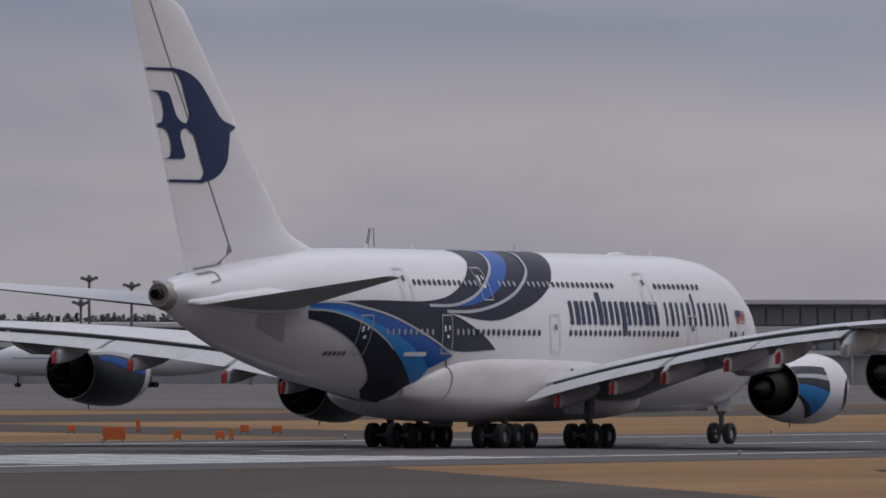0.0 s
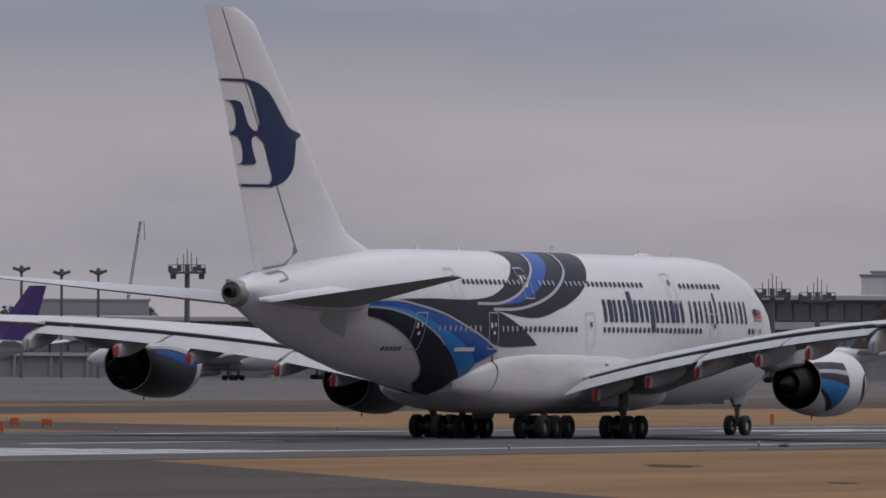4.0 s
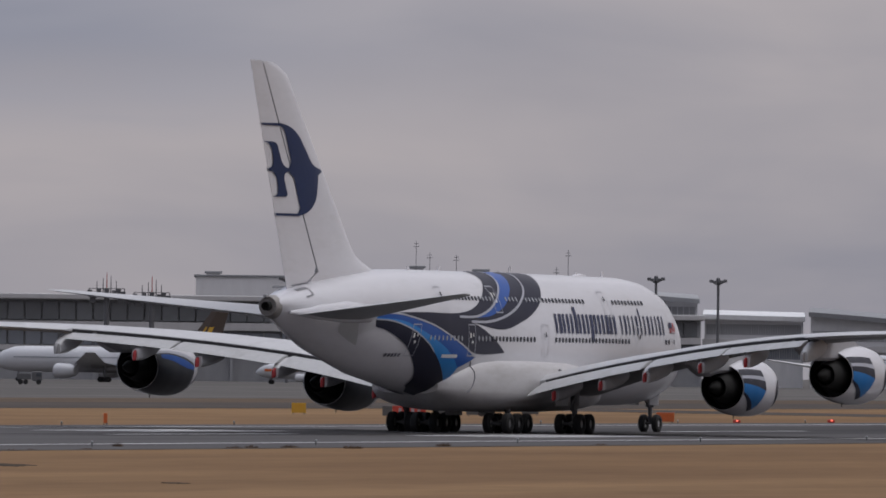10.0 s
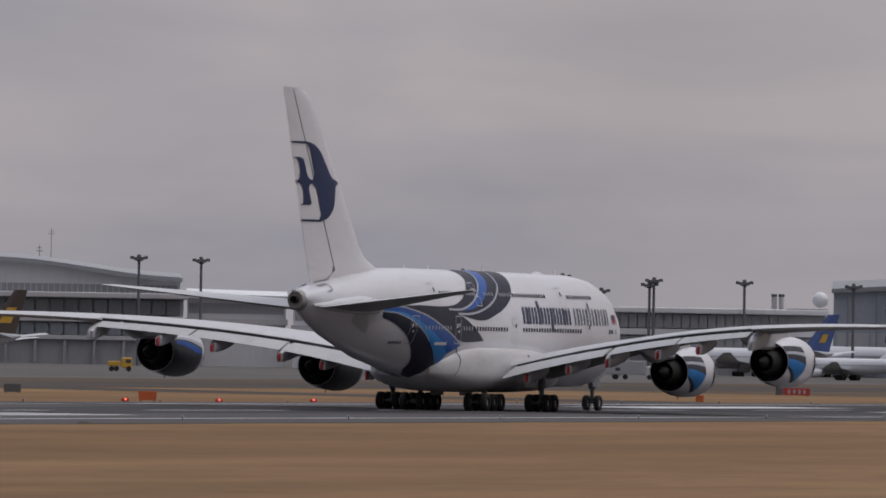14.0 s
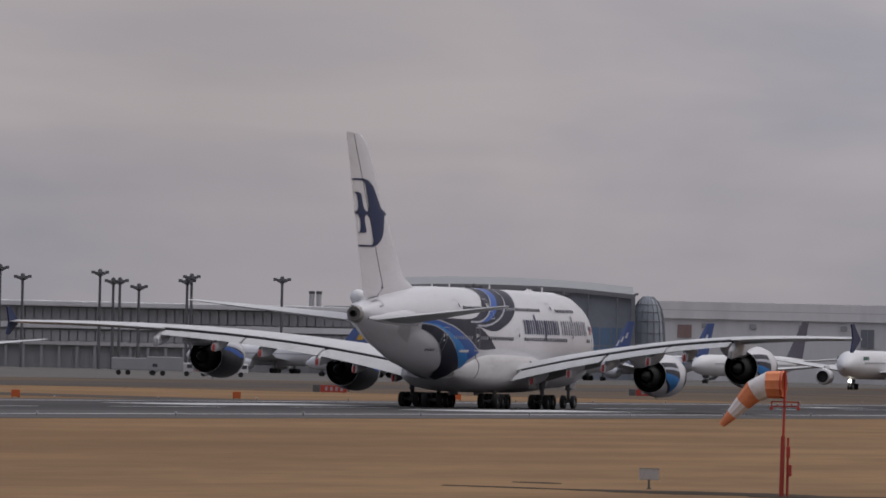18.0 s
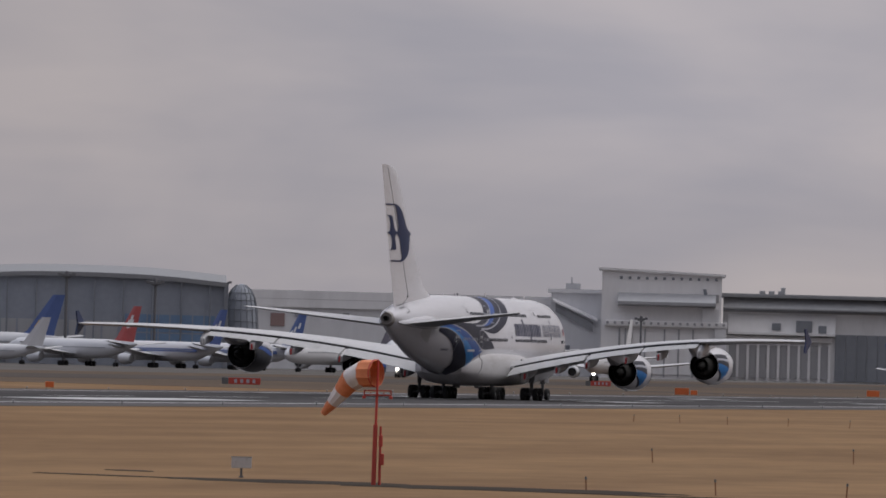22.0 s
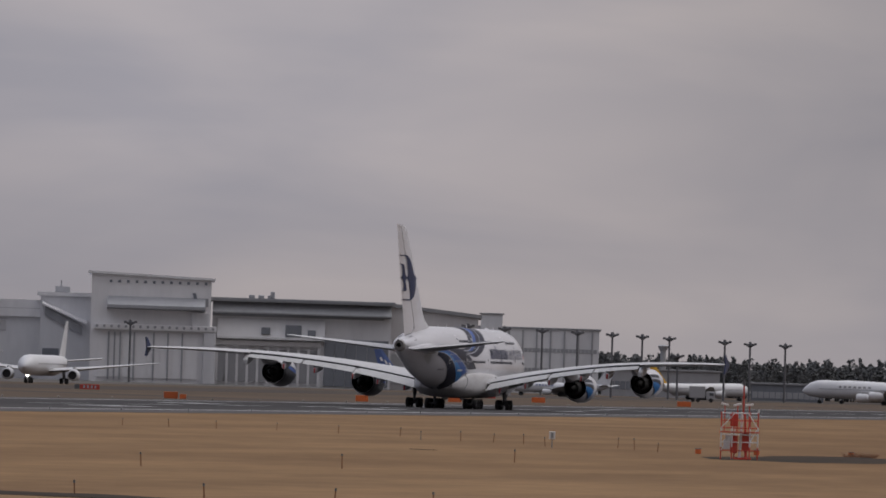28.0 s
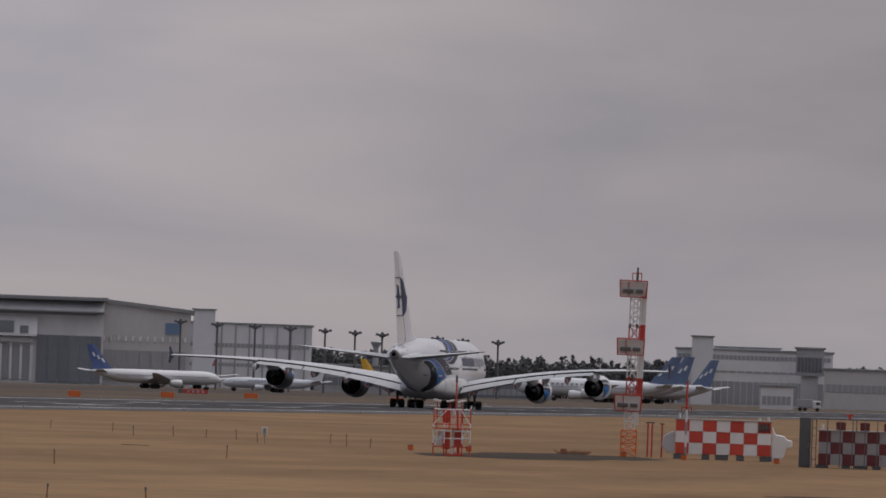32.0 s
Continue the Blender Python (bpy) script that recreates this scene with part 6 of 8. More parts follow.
for b, e, d in ((-21.784, 0.722, 2640), (-21.705, 0.657, 2640), (-21.552, 0.645, 2640), (-20.908, 0.678, 2640), (-20.975, 0.58, 2640), (-18.69, 0.38, 2500)):
    a = thing("roof_aerial_mast", "thin dark aerial mast above the terminal roof", "aerial", group="roof aerials", m=site(b, d))
    part("mast_tube", tube(bmesh.new(), (0, 0, 0), (0, 0, rise(e, d)), 0.16, 0.07, 6), M_FARMAST, a)
    part("dipole", boxes((-0.8, 0.8, -0.05, 0.05, rise(e, d) - 1.6, rise(e, d) - 1.45), (-0.6, 0.6, -0.05, 0.05, rise(e, d) - 0.8, rise(e, d) - 0.68)), M_FARMAST, a)
c = thing("mobile_crane", "mobile crane with a raised lattice boom", "crane", m=site(-27.29, 2660))
tp, ft = (across(-27.29, -27.20, 2660), 0, rise(0.80, 2660)), (across(-27.29, -27.33, 2660), 0, 3.0)
bm = bmesh.new()
for o in (-0.35, 0.35):
    tube(bm, (ft[0] + o, 0, ft[2]), (tp[0] + o * 0.6, 0, tp[2]), 0.16, 0.12, 6)
    tube(bm, (ft[0] + o, 0.8, ft[2]), (tp[0] + o * 0.6, 0.5, tp[2]), 0.16, 0.12, 6)
for k in range(24):
    p, q = Vector(ft).lerp(Vector(tp), k / 24), Vector(ft).lerp(Vector(tp), (k + 1) / 24)
    tube(bm, p + Vector((-0.3, 0, 0)), q + Vector((0.3, 0, 0)), 0.07, 0.07, 4)
part("boom", bm, M_FARMAST, c)
part("hook_line", tube(bmesh.new(), (tp[0] + 1.2, 0, tp[2] - 5), (tp[0] + 0.9, 0, tp[2]), 0.12, 0.12, 5), M_FARMAST, c)
part("carrier", boxes((-5, 4, -1.4, 1.6, 1.0, 3.4), bevel=0.2), M_ORANGE, c)
for x in (-4, -2, 1.5, 3.2):
    part("wheel", tube(bmesh.new(), (x, -1.6, 0.7), (x, 1.7, 0.7), 0.7, 0.7, 14), M_TYRE, c)


# ---- parked and taxiing airliners ----
def jet(label, m, length=60.0, fin_colour=None, belly=None, engines=2, emblem=None, titles=None, group="parked airliners", hump=False, lamp=False, stripe=None):
    """A far airliner: nose at +x of its pose, with wings, tail, engines and gear. Sizes follow the length."""
    j = thing("parked_airliner", label, "airliner", group=group, m=m)
    k = length / 63.0
    R, zc = 3.0 * k, 5.2 * k
    bm, rings = bmesh.new(), []
    for x, q, dz in ((31.5, 0.03, -0.5), (30.6, 0.35, -0.4), (28.5, 0.72, -0.2), (25.5, 0.95, 0), (22, 1, 0), (-10, 1, 0), (-18, 0.9, 0.25), (-25, 0.55, 1.0), (-30, 0.22, 1.6), (-31.5, 0.06, 1.8)):
        rings.append([(x * k, R * q * math.cos(a), zc + dz * k + R * q * math.sin(a) * (1.0 if not (hump and 8 < x < 30 and math.sin(a) > 0) else 1.28)) for a in (i * math.tau / 20 for i in range(20))])
    loft(bm, rings)
    body = part("fuselage", bm, M_FARWHITE, j, smooth=True)
    if belly:
        bm, rings = bmesh.new(), []
        for x, q, dz in ((28.0, 0.75, -0.2), (25.5, 0.95, 0), (22, 1, 0), (-10, 1, 0), (-18, 0.9, 0.25), (-25, 0.55, 1.0)):
            rings.append([(x * k, (R * q + 0.05) * math.cos(a), zc + dz * k + (R * q + 0.05) * math.sin(a)) for a in (math.pi + i * math.pi / 10 for i in range(11))])
        loft(bm, rings, closed=False, cap0=False, cap1=False)
        part("painted_belly", bm, belly, body, smooth=True)
    if stripe:
        for s in (1, -1):
            part("cheatline", boxes((-22 * k, 26 * k, s * R * 0.99 - 0.04, s * R * 0.99 + 0.04, zc - 0.1 * k, zc + 0.9 * k)), stripe, body)
    for s in (1, -1):
        bm, rings = bmesh.new(), []
        for u, le, te, z in ((0, 9, -5, 3.6), (0.33, 1.5, -6.5, 4.5), (1, -13.5, -16, 6.8)):
            y = s * (2 + 28.5 * u) * k
            rings.append([(le * k, y, z * k), ((le + te) / 2 * k, y, (z + 0.75 * (1 - u) + 0.15) * k), (te * k, y, z * k), ((le + te) / 2 * k, y, (z - 0.4 * (1 - u) - 0.1) * k)])
        loft(bm, rings if s < 0 else [list(reversed(r)) for r in rings])
        part("wing", bm, M_WING, j)
        bm, rings = bmesh.new(), []
        for u, le, te, z in ((0, -23, -29.5, 6.6), (1, -30, -32.5, 7.6)):
            y = s * (0.8 + 10 * u) * k
            rings.append([(le * k, y, z * k), ((le + te) / 2 * k, y, (z + 0.3) * k), (te * k, y, z * k), ((le + te) / 2 * k, y, (z - 0.25) * k)])
        loft(bm, rings if s < 0 else [list(reversed(r)) for r in rings])
        part("tailplane", bm, M_WING, j)
        for e in range(engines // 2):
            ex, ey, ez = (5.5 - 7 * e) * k, s * (9.6 + 9.5 * e) * k, (2.6 + 0.8 * e) * k
            bm = bmesh.new()
            prof = ((0, 1.25), (0.2, 1.6), (1.5, 1.75), (4.0, 1.6), (5.5, 1.1))
            rings = [[(ex + (2.5 - d) * k, ey + r * k * math.cos(a), ez + r * k * math.sin(a)) for a in (i * math.tau / 18 for i in range(18))] for d, r in prof]
            loft(bm, rings, cap0=False)
            en = part("engine", bm, M_FARWHITE, j, smooth=True)
            bm = bmesh.new()
            loft(bm, [[(ex + (2.5 - d) * k, ey + r * k * math.cos(a), ez + r * k * math.sin(a)) for a in (i * math.tau / 18 for i in range(18))] for d, r in ((0.02, 1.27), (0.9, 1.2), (0.95, 0.02))], cap0=False)
            part("fan", bm, M_GAP, en)
            part("pylon", boxes((ex - 3.5 * k, ex + 0.5 * k, ey - 0.2, ey + 0.2, ez + 1.3 * k, ez + 2.3 * k)), M_WING, en)
        bm = tube(bmesh.new(), (-2.5 * k, s * 5.2 * k, 1.0), (-2.5 * k, s * 5.0 * k, zc - 1), 0.3, 0.35, 8)
        g = part("main_gear", bm, M_STRUT, j)
        for dx in (-0.8, 0.8):
            for dy in (-0.55, 0.55):
                part("wheel", tube(bmesh.new(), ((-2.5 + dx) * k, s * 5.2 * k + dy - 0.22, 0.62), ((-2.5 + dx) * k, s * 5.2 * k + dy + 0.22, 0.62), 0.62, 0.62, 14), M_TYRE, g)
    g = part("nose_gear", tube(bmesh.new(), (24.5 * k, 0, 0.6), (24.5 * k, 0, zc - 1.5), 0.2, 0.25, 8), M_STRUT, j)
    for dy in (-0.35, 0.35):
        part("wheel", tube(bmesh.new(), (24.5 * k, dy - 0.18, 0.5), (24.5 * k, dy + 0.18, 0.5), 0.5, 0.5, 14), M_TYRE, g)
    bm, rings = bmesh.new(), []
    for u, le, te in ((0, -19.5, -30.0), (0.12, -21.5, -30.3), (1, -29.5, -33.3)):
        z = (7.4 + 10.8 * u) * k
        t = 0.45 * (1 - 0.6 * u) * k
        rings.append([(le * k, 0, z), ((0.65 * le + 0.35 * te) * k, t, z), (te * k, 0, z), ((0.65 * le + 0.35 * te) * k, -t, z)])
    loft(bm, rings)
    fin = part("fin", bm, fin_colour or M_FARWHITE, j)
    if emblem:
        for s in (1, -1):
            for u0, u1, d0, d1 in emblem[1]:
                def at(u, d):
                    le, te = -21.5 - 8 * u, -30.3 - 3 * u
                    x = le + (te - le) * d
                    wdt = 0.45 * (1 - 0.6 * u) * (d / 0.35 if d < 0.35 else (1 - d) / 0.65) * k + 0.06
                    return (x * k, s * wdt, (8.7 + 9.5 * u) * k)
                bm = bmesh.new()
                bm.faces.new([bm.verts.new(p) for p in (at(u0, d0), at(u0, d1), at(u1, d1), at(u1, d0))])
                part("fin_emblem", bm, emblem[0], fin)
    if titles:
        for s in (1, -1):
            for q in range(titles[1]):
                x = titles[2] - q * 1.9
                part("title_bar", boxes((x * k - 0.5 * k, x * k + 0.5 * k, s * R * 0.93 - 0.06, s * R * 0.93 + 0.06, zc + 0.95 * k, zc + 1.75 * k)), titles[0], body)
    for s in (1, -1):
        part("glazing_strip", boxes((-20 * k, 24 * k, s * (R - 0.03) - 0.05, s * (R - 0.03) + 0.05, zc + 0.34 * k, zc + 0.56 * k)), M_PALEPANE, body)
    if lamp:
        bm = bmesh.new()
        bmesh.ops.create_uvsphere(bm, u_segments=10, v_segments=8, radius=0.34, matrix=Matrix.Translation((25.2 * k, 0, 1.7)))
        part("landing_lamp", bm, lamp, g, "lit landing lamp")
    return j


M_FARWHITE = paint("weathered_white_paint", (0.62, 0.62, 0.64), 0.45, vary=0.06, scale=0.3)
M_LAMPLIT = glow("landing_lamp_light", (1.0, 0.93, 0.82), 7.0)
M_PURPLE = paint("tail_purple", (0.085, 0.05, 0.20), 0.4)
M_TAILBLUE = paint("tail_blue", (0.080, 0.125, 0.30), 0.5, vary=0.15)
M_TAILRED = paint("tail_red", (0.44, 0.085, 0.08), 0.5, vary=0.15)
M_TAILBROWN = paint("tail_brown", (0.085, 0.06, 0.045), 0.4)
M_TAILGREEN = paint("tail_green", (0.02, 0.13, 0.09), 0.4)
M_TAILDARK = paint("tail_slate", (0.085, 0.08, 0.11), 0.4)
M_YELLOW = paint("yellow_paint", (0.62, 0.36, 0.04), 0.5)
M_PALEBLUE = paint("tail_navy_blue", (0.12, 0.165, 0.275), 0.4)
CROSS = [(0.3, 0.72, 0.38, 0.56), (0.44, 0.58, 0.26, 0.68)]
SLANT = [(0.22, 0.40, 0.12, 0.26), (0.34, 0.52, 0.34, 0.48), (0.46, 0.64, 0.56, 0.72)]


def parked(label, tail_bearing, dist, heading, **kw):
    """An airliner set by the bearing of its fin; heading in degrees left of straight away."""
    length = kw.get("length", 60.0)
    a = radians(tail_bearing)
    e = Vector((dist * math.sin(a), dist * math.cos(a), 0))
    turn = 90 - tail_bearing + heading
    d = Vector((math.cos(radians(turn)), math.sin(radians(turn)), 0))
    return jet(label, Matrix.Translation(e + d * length * 0.43) @ pose(0, 0, 0, 0, 0, turn), **kw)


parked("white freighter with a purple tail fin parked at the concourse", -27.9, 2150, 60, fin_colour=M_PURPLE, length=71)
parked("white freighter with purple lettering bars on its side", -26.05, 2250, 78, fin_colour=M_FARWHITE, length=63, titles=(M_PURPLE, 6, 18))
parked("white airliner with a blue fin and pale bars", -25.55, 2400, 52, fin_colour=M_TAILBLUE, emblem=(M_SIGNWHITE, SLANT), stripe=M_TAILBLUE, length=74)
parked("white freighter with brown fin and gold shield shape", -21.16, 2300, 55, fin_colour=M_TAILBROWN, emblem=(M_YELLOW, [(0.15, 0.55, 0.3, 0.75)]), length=60)
parked("white freighter with a brown fin and a gold shape", -22.98, 2250, 58, fin_colour=M_TAILBROWN, emblem=(M_YELLOW, [(0.12, 0.45, 0.25, 0.6)]), length=62)
parked("white airliner with an orange and grey side", -21.95, 2250, 62, fin_colour=M_FARWHITE, length=36, stripe=M_ORANGE)
parked("white airliner with a dark green fin", -18.93, 2300, 14, fin_colour=M_TAILGREEN, length=64, titles=(M_TAILRED, 5, 6))
parked("white airliner with blue fin at the apron", -16.47, 2400, 58, fin_colour=M_TAILBLUE, emblem=(M_YELLOW, [(0.15, 0.4, 0.5, 0.75)]), length=53)
parked("white airliner with deep blue fin near the hangar", -15.93, 2480, 56, fin_colour=M_TAILBLUE, emblem=(M_YELLOW, [(0.1, 0.3, 0.2, 0.6)]), length=60)
parked("pale airliner with patterned grey fin", -15.98, 2150, 60, fin_colour=M_CONC, length=37)
parked("white airliner with red fin and plain white cross", -15.45, 2350, 38, fin_colour=M_TAILRED, emblem=(M_SIGNWHITE, CROSS), length=50)
parked("white airliner with blue fin and blue belly", -14.95, 2350, 36, fin_colour=M_TAILBLUE, emblem=(M_SIGNWHITE, SLANT), stripe=M_TAILBLUE, length=49)
parked("white airliner with blue fin and blue underside", -14.49, 2350, 36, fin_colour=M_TAILBLUE, emblem=(M_SIGNWHITE, SLANT), stripe=M_TAILBLUE, length=49)
parked("white airliner with a dark blue grey fin", -13.94, 2350, 150, fin_colour=M_TAILDARK, length=52)
parked("white airliner with blue fin by the freight hangars", -11.02, 2450, -65, fin_colour=M_TAILBLUE, emblem=(M_SIGNWHITE, SLANT), length=36)
parked("white freighter with a red fin disc", -10.36, 2650, 30, fin_colour=M_FARWHITE, emblem=(M_TAILRED, [(0.3, 0.62, 0.3, 0.7)]), length=34, titles=(M_TAILBLUE, 7, 6))
parked("white freighter with navy lettering bars", -9.76, 2500, 72, fin_colour=M_FARWHITE, length=27, titles=(M_TAILBLUE, 6, 14))
parked("white freighter with yellow rear body at the stand", -9.46, 2650, -55, fin_colour=M_YELLOW, length=33, hump=True, engines=4)
parked("white humped freighter with navy blue fin", -7.76, 2700, 78, fin_colour=M_PALEBLUE, emblem=(M_SIGNWHITE, SLANT), length=45, hump=True, engines=4, titles=(M_CONC2, 7, 16))
parked("white humped freighter with blue fin behind others", -7.68, 2740, 66, fin_colour=M_PALEBLUE, emblem=(M_SIGNWHITE, SLANT), length=46, hump=True, engines=4)
parked("white humped freighter with blue and white fin", -7.53, 2780, 58, fin_colour=M_PALEBLUE, emblem=(M_SIGNWHITE, SLANT), length=44, hump=True, engines=4)
# two that taxi towards the runway
taxi_a = parked("white airliner with dark fin taxiing, landing lamp lit", -13.40, 2050, 168, fin_colour=M_TAILDARK, length=61, lamp=M_LAMPLIT, titles=(M_TAILGREEN, 3, 24), group="taxiing airliners")
taxi_b = parked("white airliner taxiing nose-on with landing lamp lit", -12.88, 2150, 169, fin_colour=M_FARWHITE, length=47, lamp=M_LAMPLIT, group="taxiing airliners")


# ---- ramp vehicles ----
def truck(label, bearing, dist, body, cab, length=9.0, h=3.3):
    t = thing("ramp_truck", label, "truck", group="ramp trucks", m=site(bearing, dist))
    part("cargo_body", boxes((-length / 2, length / 2 - 2.2, -1.25, 1.25, 1.0, h), bevel=0.12), body, t)
    part("cab", boxes((length / 2 - 2.0, length / 2, -1.2, 1.2, 0.7, 2.6), bevel=0.2), cab, t)
    part("windscreen", boxes((length / 2 - 1.2, length / 2 - 0.2, -1.26, 1.26, 1.6, 2.3), bevel=0.05), M_GLASS, t)
    for x in (-length * 0.35, -length * 0.15, length * 0.36):
        part("wheel", tube(bmesh.new(), (x, -1.28, 0.5), (x, 1.28, 0.5), 0.5, 0.5, 14), M_TYRE, t)


for args in (("grey box truck on the apron", -17.75, 1900, M_CONC2, M_CONC2, 9, 3.3), ("grey catering truck with raised body", -17.55, 1900, M_CONC2, M_CONC, 9, 3.6), ("white tanker with a red band", -17.25, 1900, M_TAILRED, M_SIGNWHITE, 10, 3.2),
             ("dark van on the apron road", -24.0, 1950, M_MAST, M_MAST, 5, 2.2), ("dark van beside the stand", -22.2, 1900, M_MAST, M_SIGNWHITE, 5, 2.2), ("yellow tug on the apron", -20.5, 1850, M_YELLOW, M_YELLOW, 4.5, 1.9),
             ("grey stair truck beside the freighter", -9.2, 2350, M_CONC2, M_CONC2, 6, 3.8), ("grey lorry under the freight building", -6.93, 2450, M_CONC2, M_FARPALE, 6, 3.0), ("dark pickup on the perimeter road", -21.6, 1900, M_MAST, M_MAST, 5, 1.9)):
    truck(*args)


# ---- far woods ----
def wood(name, label, b0, b1, dist, el0, el1, count, seed):
    """A belt of trees: tapered trunks and crowns of many leaf clumps, uneven along the top."""
    rng = random.Random(seed)
    V, F = [], []
    for i in range(count):
        b = b0 + (b1 - b0) * rng.random()
        d = dist + 60 * rng.random()
        a = radians(b)
        top = rise(el0 + (el1 - el0) * rng.random() ** 1.6, d)
        x, y = d * math.sin(a), d * math.cos(a)
        r = 1.6 + 1.8 * rng.random()
        n0 = len(V)
        for k in range(5):
            V.append((x + 0.35 * math.cos(k * 1.256), y + 0.35 * math.sin(k * 1.256), 0))
            V.append((x + 0.12 * math.cos(k * 1.256), y + 0.12 * math.sin(k * 1.256), top * 0.9))
        for k in range(5):
            F.append((n0 + 2 * k, n0 + 2 * ((k + 1) % 5), n0 + 2 * ((k + 1) % 5) + 1, n0 + 2 * k + 1))
        cone = rng.random() < 0.45
        for q in range(160):
            u = rng.random()
            z = top * (0.12 + 0.88 * u)
            rad = r * ((1.05 - u) if cone else math.sqrt(max(0.05, 1 - (2 * u - 0.95) ** 2))) * (0.5 + 0.6 * rng.random())
            an = rng.random() * math.tau
            px, py = x + rad * math.cos(an), y + rad * math.sin(an)
            s = 0.42 + 0.5 * rng.random()
            n1 = len(V)
            for _ in range(4):
                V.append((px + s * (rng.random() - 0.5) * 2, py + s * (rng.random() - 0.5) * 2, z + s * (rng.random() - 0.5) * 1.8))
            F += [(n1, n1 + 1, n1 + 2), (n1, n1 + 2, n1 + 3), (n1, n1 + 1, n1 + 3), (n1 + 1, n1 + 2, n1 + 3)]
    me = bpy.data.meshes.new(name)
    me.from_pydata(V, [], F)
    me.materials.append(M_LEAF)
    return tagged(new(name, me), label, "woodland", kind="stuff")


# leaf grey raised to paint in the haze before the woods
M_LEAF = paint("hazed_evergreen", (0.24, 0.245, 0.25), 0.95, scale=0.3, vary=0.2, fine=3)
leaf_nodes = M_LEAF.node_tree
thin_leaf, leaf_mix = leaf_nodes.nodes.new("ShaderNodeBsdfTranslucent"), leaf_nodes.nodes.new("ShaderNodeMixShader")
thin_leaf.inputs["Color"].default_value = (0.20, 0.205, 0.205, 1)
leaf_nodes.nodes["Principled BSDF"].inputs["Specular IOR Level"].default_value = 0.1
leaf_nodes.links.new(leaf_nodes.nodes["Principled BSDF"].outputs[0], leaf_mix.inputs[1])
leaf_nodes.links.new(thin_leaf.outputs[0], leaf_mix.inputs[2])
leaf_nodes.links.new(leaf_mix.outputs[0], leaf_nodes.nodes["Material Output"].inputs["Surface"])
wood("far_woods", "dark evergreen woods along the horizon", -10.0, -6.0, 3150, 0.10, 0.165, 520, 3)
wood("far_woods", "dark evergreen trees behind the concourse", -29.6, -27.1, 2900, 0.24, 0.305, 420, 5)
tower = thing("control_tower", "slim grey far tower with a wider head", "tower", m=site(-9.43, 3100))
part("stem", tube(bmesh.new(), (0, 0, 0), (0, 0, rise(0.18, 3100)), 1.0, 0.9, 14), M_CONC2, tower)
part("cabin", tube(bmesh.new(), (0, 0, rise(0.18, 3100)), (0, 0, rise(0.206, 3100)), 1.1, 1.8, 14), M_CONC2, tower)
part("cabin_roof", tube(bmesh.new(), (0, 0, rise(0.206, 3100)), (0, 0, rise(0.213, 3100)), 1.8, 1.2, 14), M_CONC2, tower)


# ---- along the runway ----
lamp0 = thing("edge_light", "small white runway edge light on a short stem", "runway light", group="runway edge lights")
part("stem", tube(bmesh.new(), (0, 0, 0), (0, 0, 0.20), 0.04, 0.04, 8), M_MAST, lamp0)
part("lens", turned(bmesh.new(), [(0.0, 0.001), (0.0, 0.06), (0.09, 0.075), (0.14, 0.04), (0.15, 0.001)], n=12), M_POSTGREY, lamp0, m=pose(0, 0, 0.20, 90))
lamp0.matrix_basis = pose(-212.4, 422.7 + 31.32, 0)
for k in range(2, 70):
    copy_thing(lamp0, pose(-212.4, 422.7 + 31.32 * k, 0))
for k in range(1, 70):
    copy_thing(lamp0, pose(RUNWAY - 35, 422.7 + 31.32 * k, 0))


def board(x, y, w=1.3, h=0.75, mat=None, label="orange marker board on short legs beside the runway"):
    b = thing("marker_board", label, "marker board", group="runway marker boards", m=pose(x, y, 0, 0, 0, math.degrees(-math.atan2(x, y))))
    part("panel", boxes((-w / 2, w / 2, -0.06, 0.06, 0.16, 0.16 + h), bevel=0.02), mat or M_ORANGE, b)
    for s in (-0.38, 0.38):
        part("leg", boxes((s * w - 0.04, s * w + 0.04, -0.04, 0.04, 0, 0.17)), M_MAST, b)
    return b


for x, y, w, h in ((-285.6, 522.3, 1.4, 0.75), (-287.6, 534, 0.5, 0.5), (-284.6, 533.9, 0.6, 0.45), (-286, 538, 0.25, 0.6), (-313.8, 592.2, 0.6, 0.45), (-311.2, 591.9, 0.7, 0.4), (-328, 603.3, 0.3, 0.7), (-325.2, 588.7, 0.5, 0.4),
                   (-286.5, 657, 0.28, 0.7), (-287.5, 775.6, 1.5, 0.75), (-288, 724, 0.5, 0.4), (-287.5, 862.6, 0.8, 0.65), (-287.5, 931, 0.8, 0.65), (-289, 1015, 0.9, 0.6), (-287.2, 1330, 0.9, 0.6), (-300, 1600, 2.2, 0.9), (-311, 1739, 2.4, 0.9), (-290, 1470.6, 1.9, 0.9), (-292, 1783, 2.5, 0.9), (-287.5, 1323.6, 1.9, 0.9)):
    board(x, y, w, h)
for x, y, w in ((-323.6, 808.5, 2.9), (-339.2, 1137.5, 3.2), (-333.2, 1263.5, 4.2), (-374.4, 1658.2, 3.4), (-360, 1950, 5.0)):
    s = board(x, y, w, 0.85, M_RED, "red runway sign with pale bars, seen from far")
    for k in range(4):
        part("sign_bar", boxes((-w * 0.32 + k * w * 0.19, -w * 0.32 + k * w * 0.19 + w * 0.09, -0.08, -0.058, 0.35, 0.82)), M_SILVER, s)
    part("back_plate", boxes((-w / 2 - 0.9, -w / 2 - 0.05, -0.06, 0.06, 0.16, 1.01), bevel=0.02), M_MAST, s)
for x, y in ((-338.2, 854.1), (-330.4, 841.6), (-336, 870)):
    s = board(x, y, 1.6, 0.75, M_MAST, "dark back of a taxiway sign")
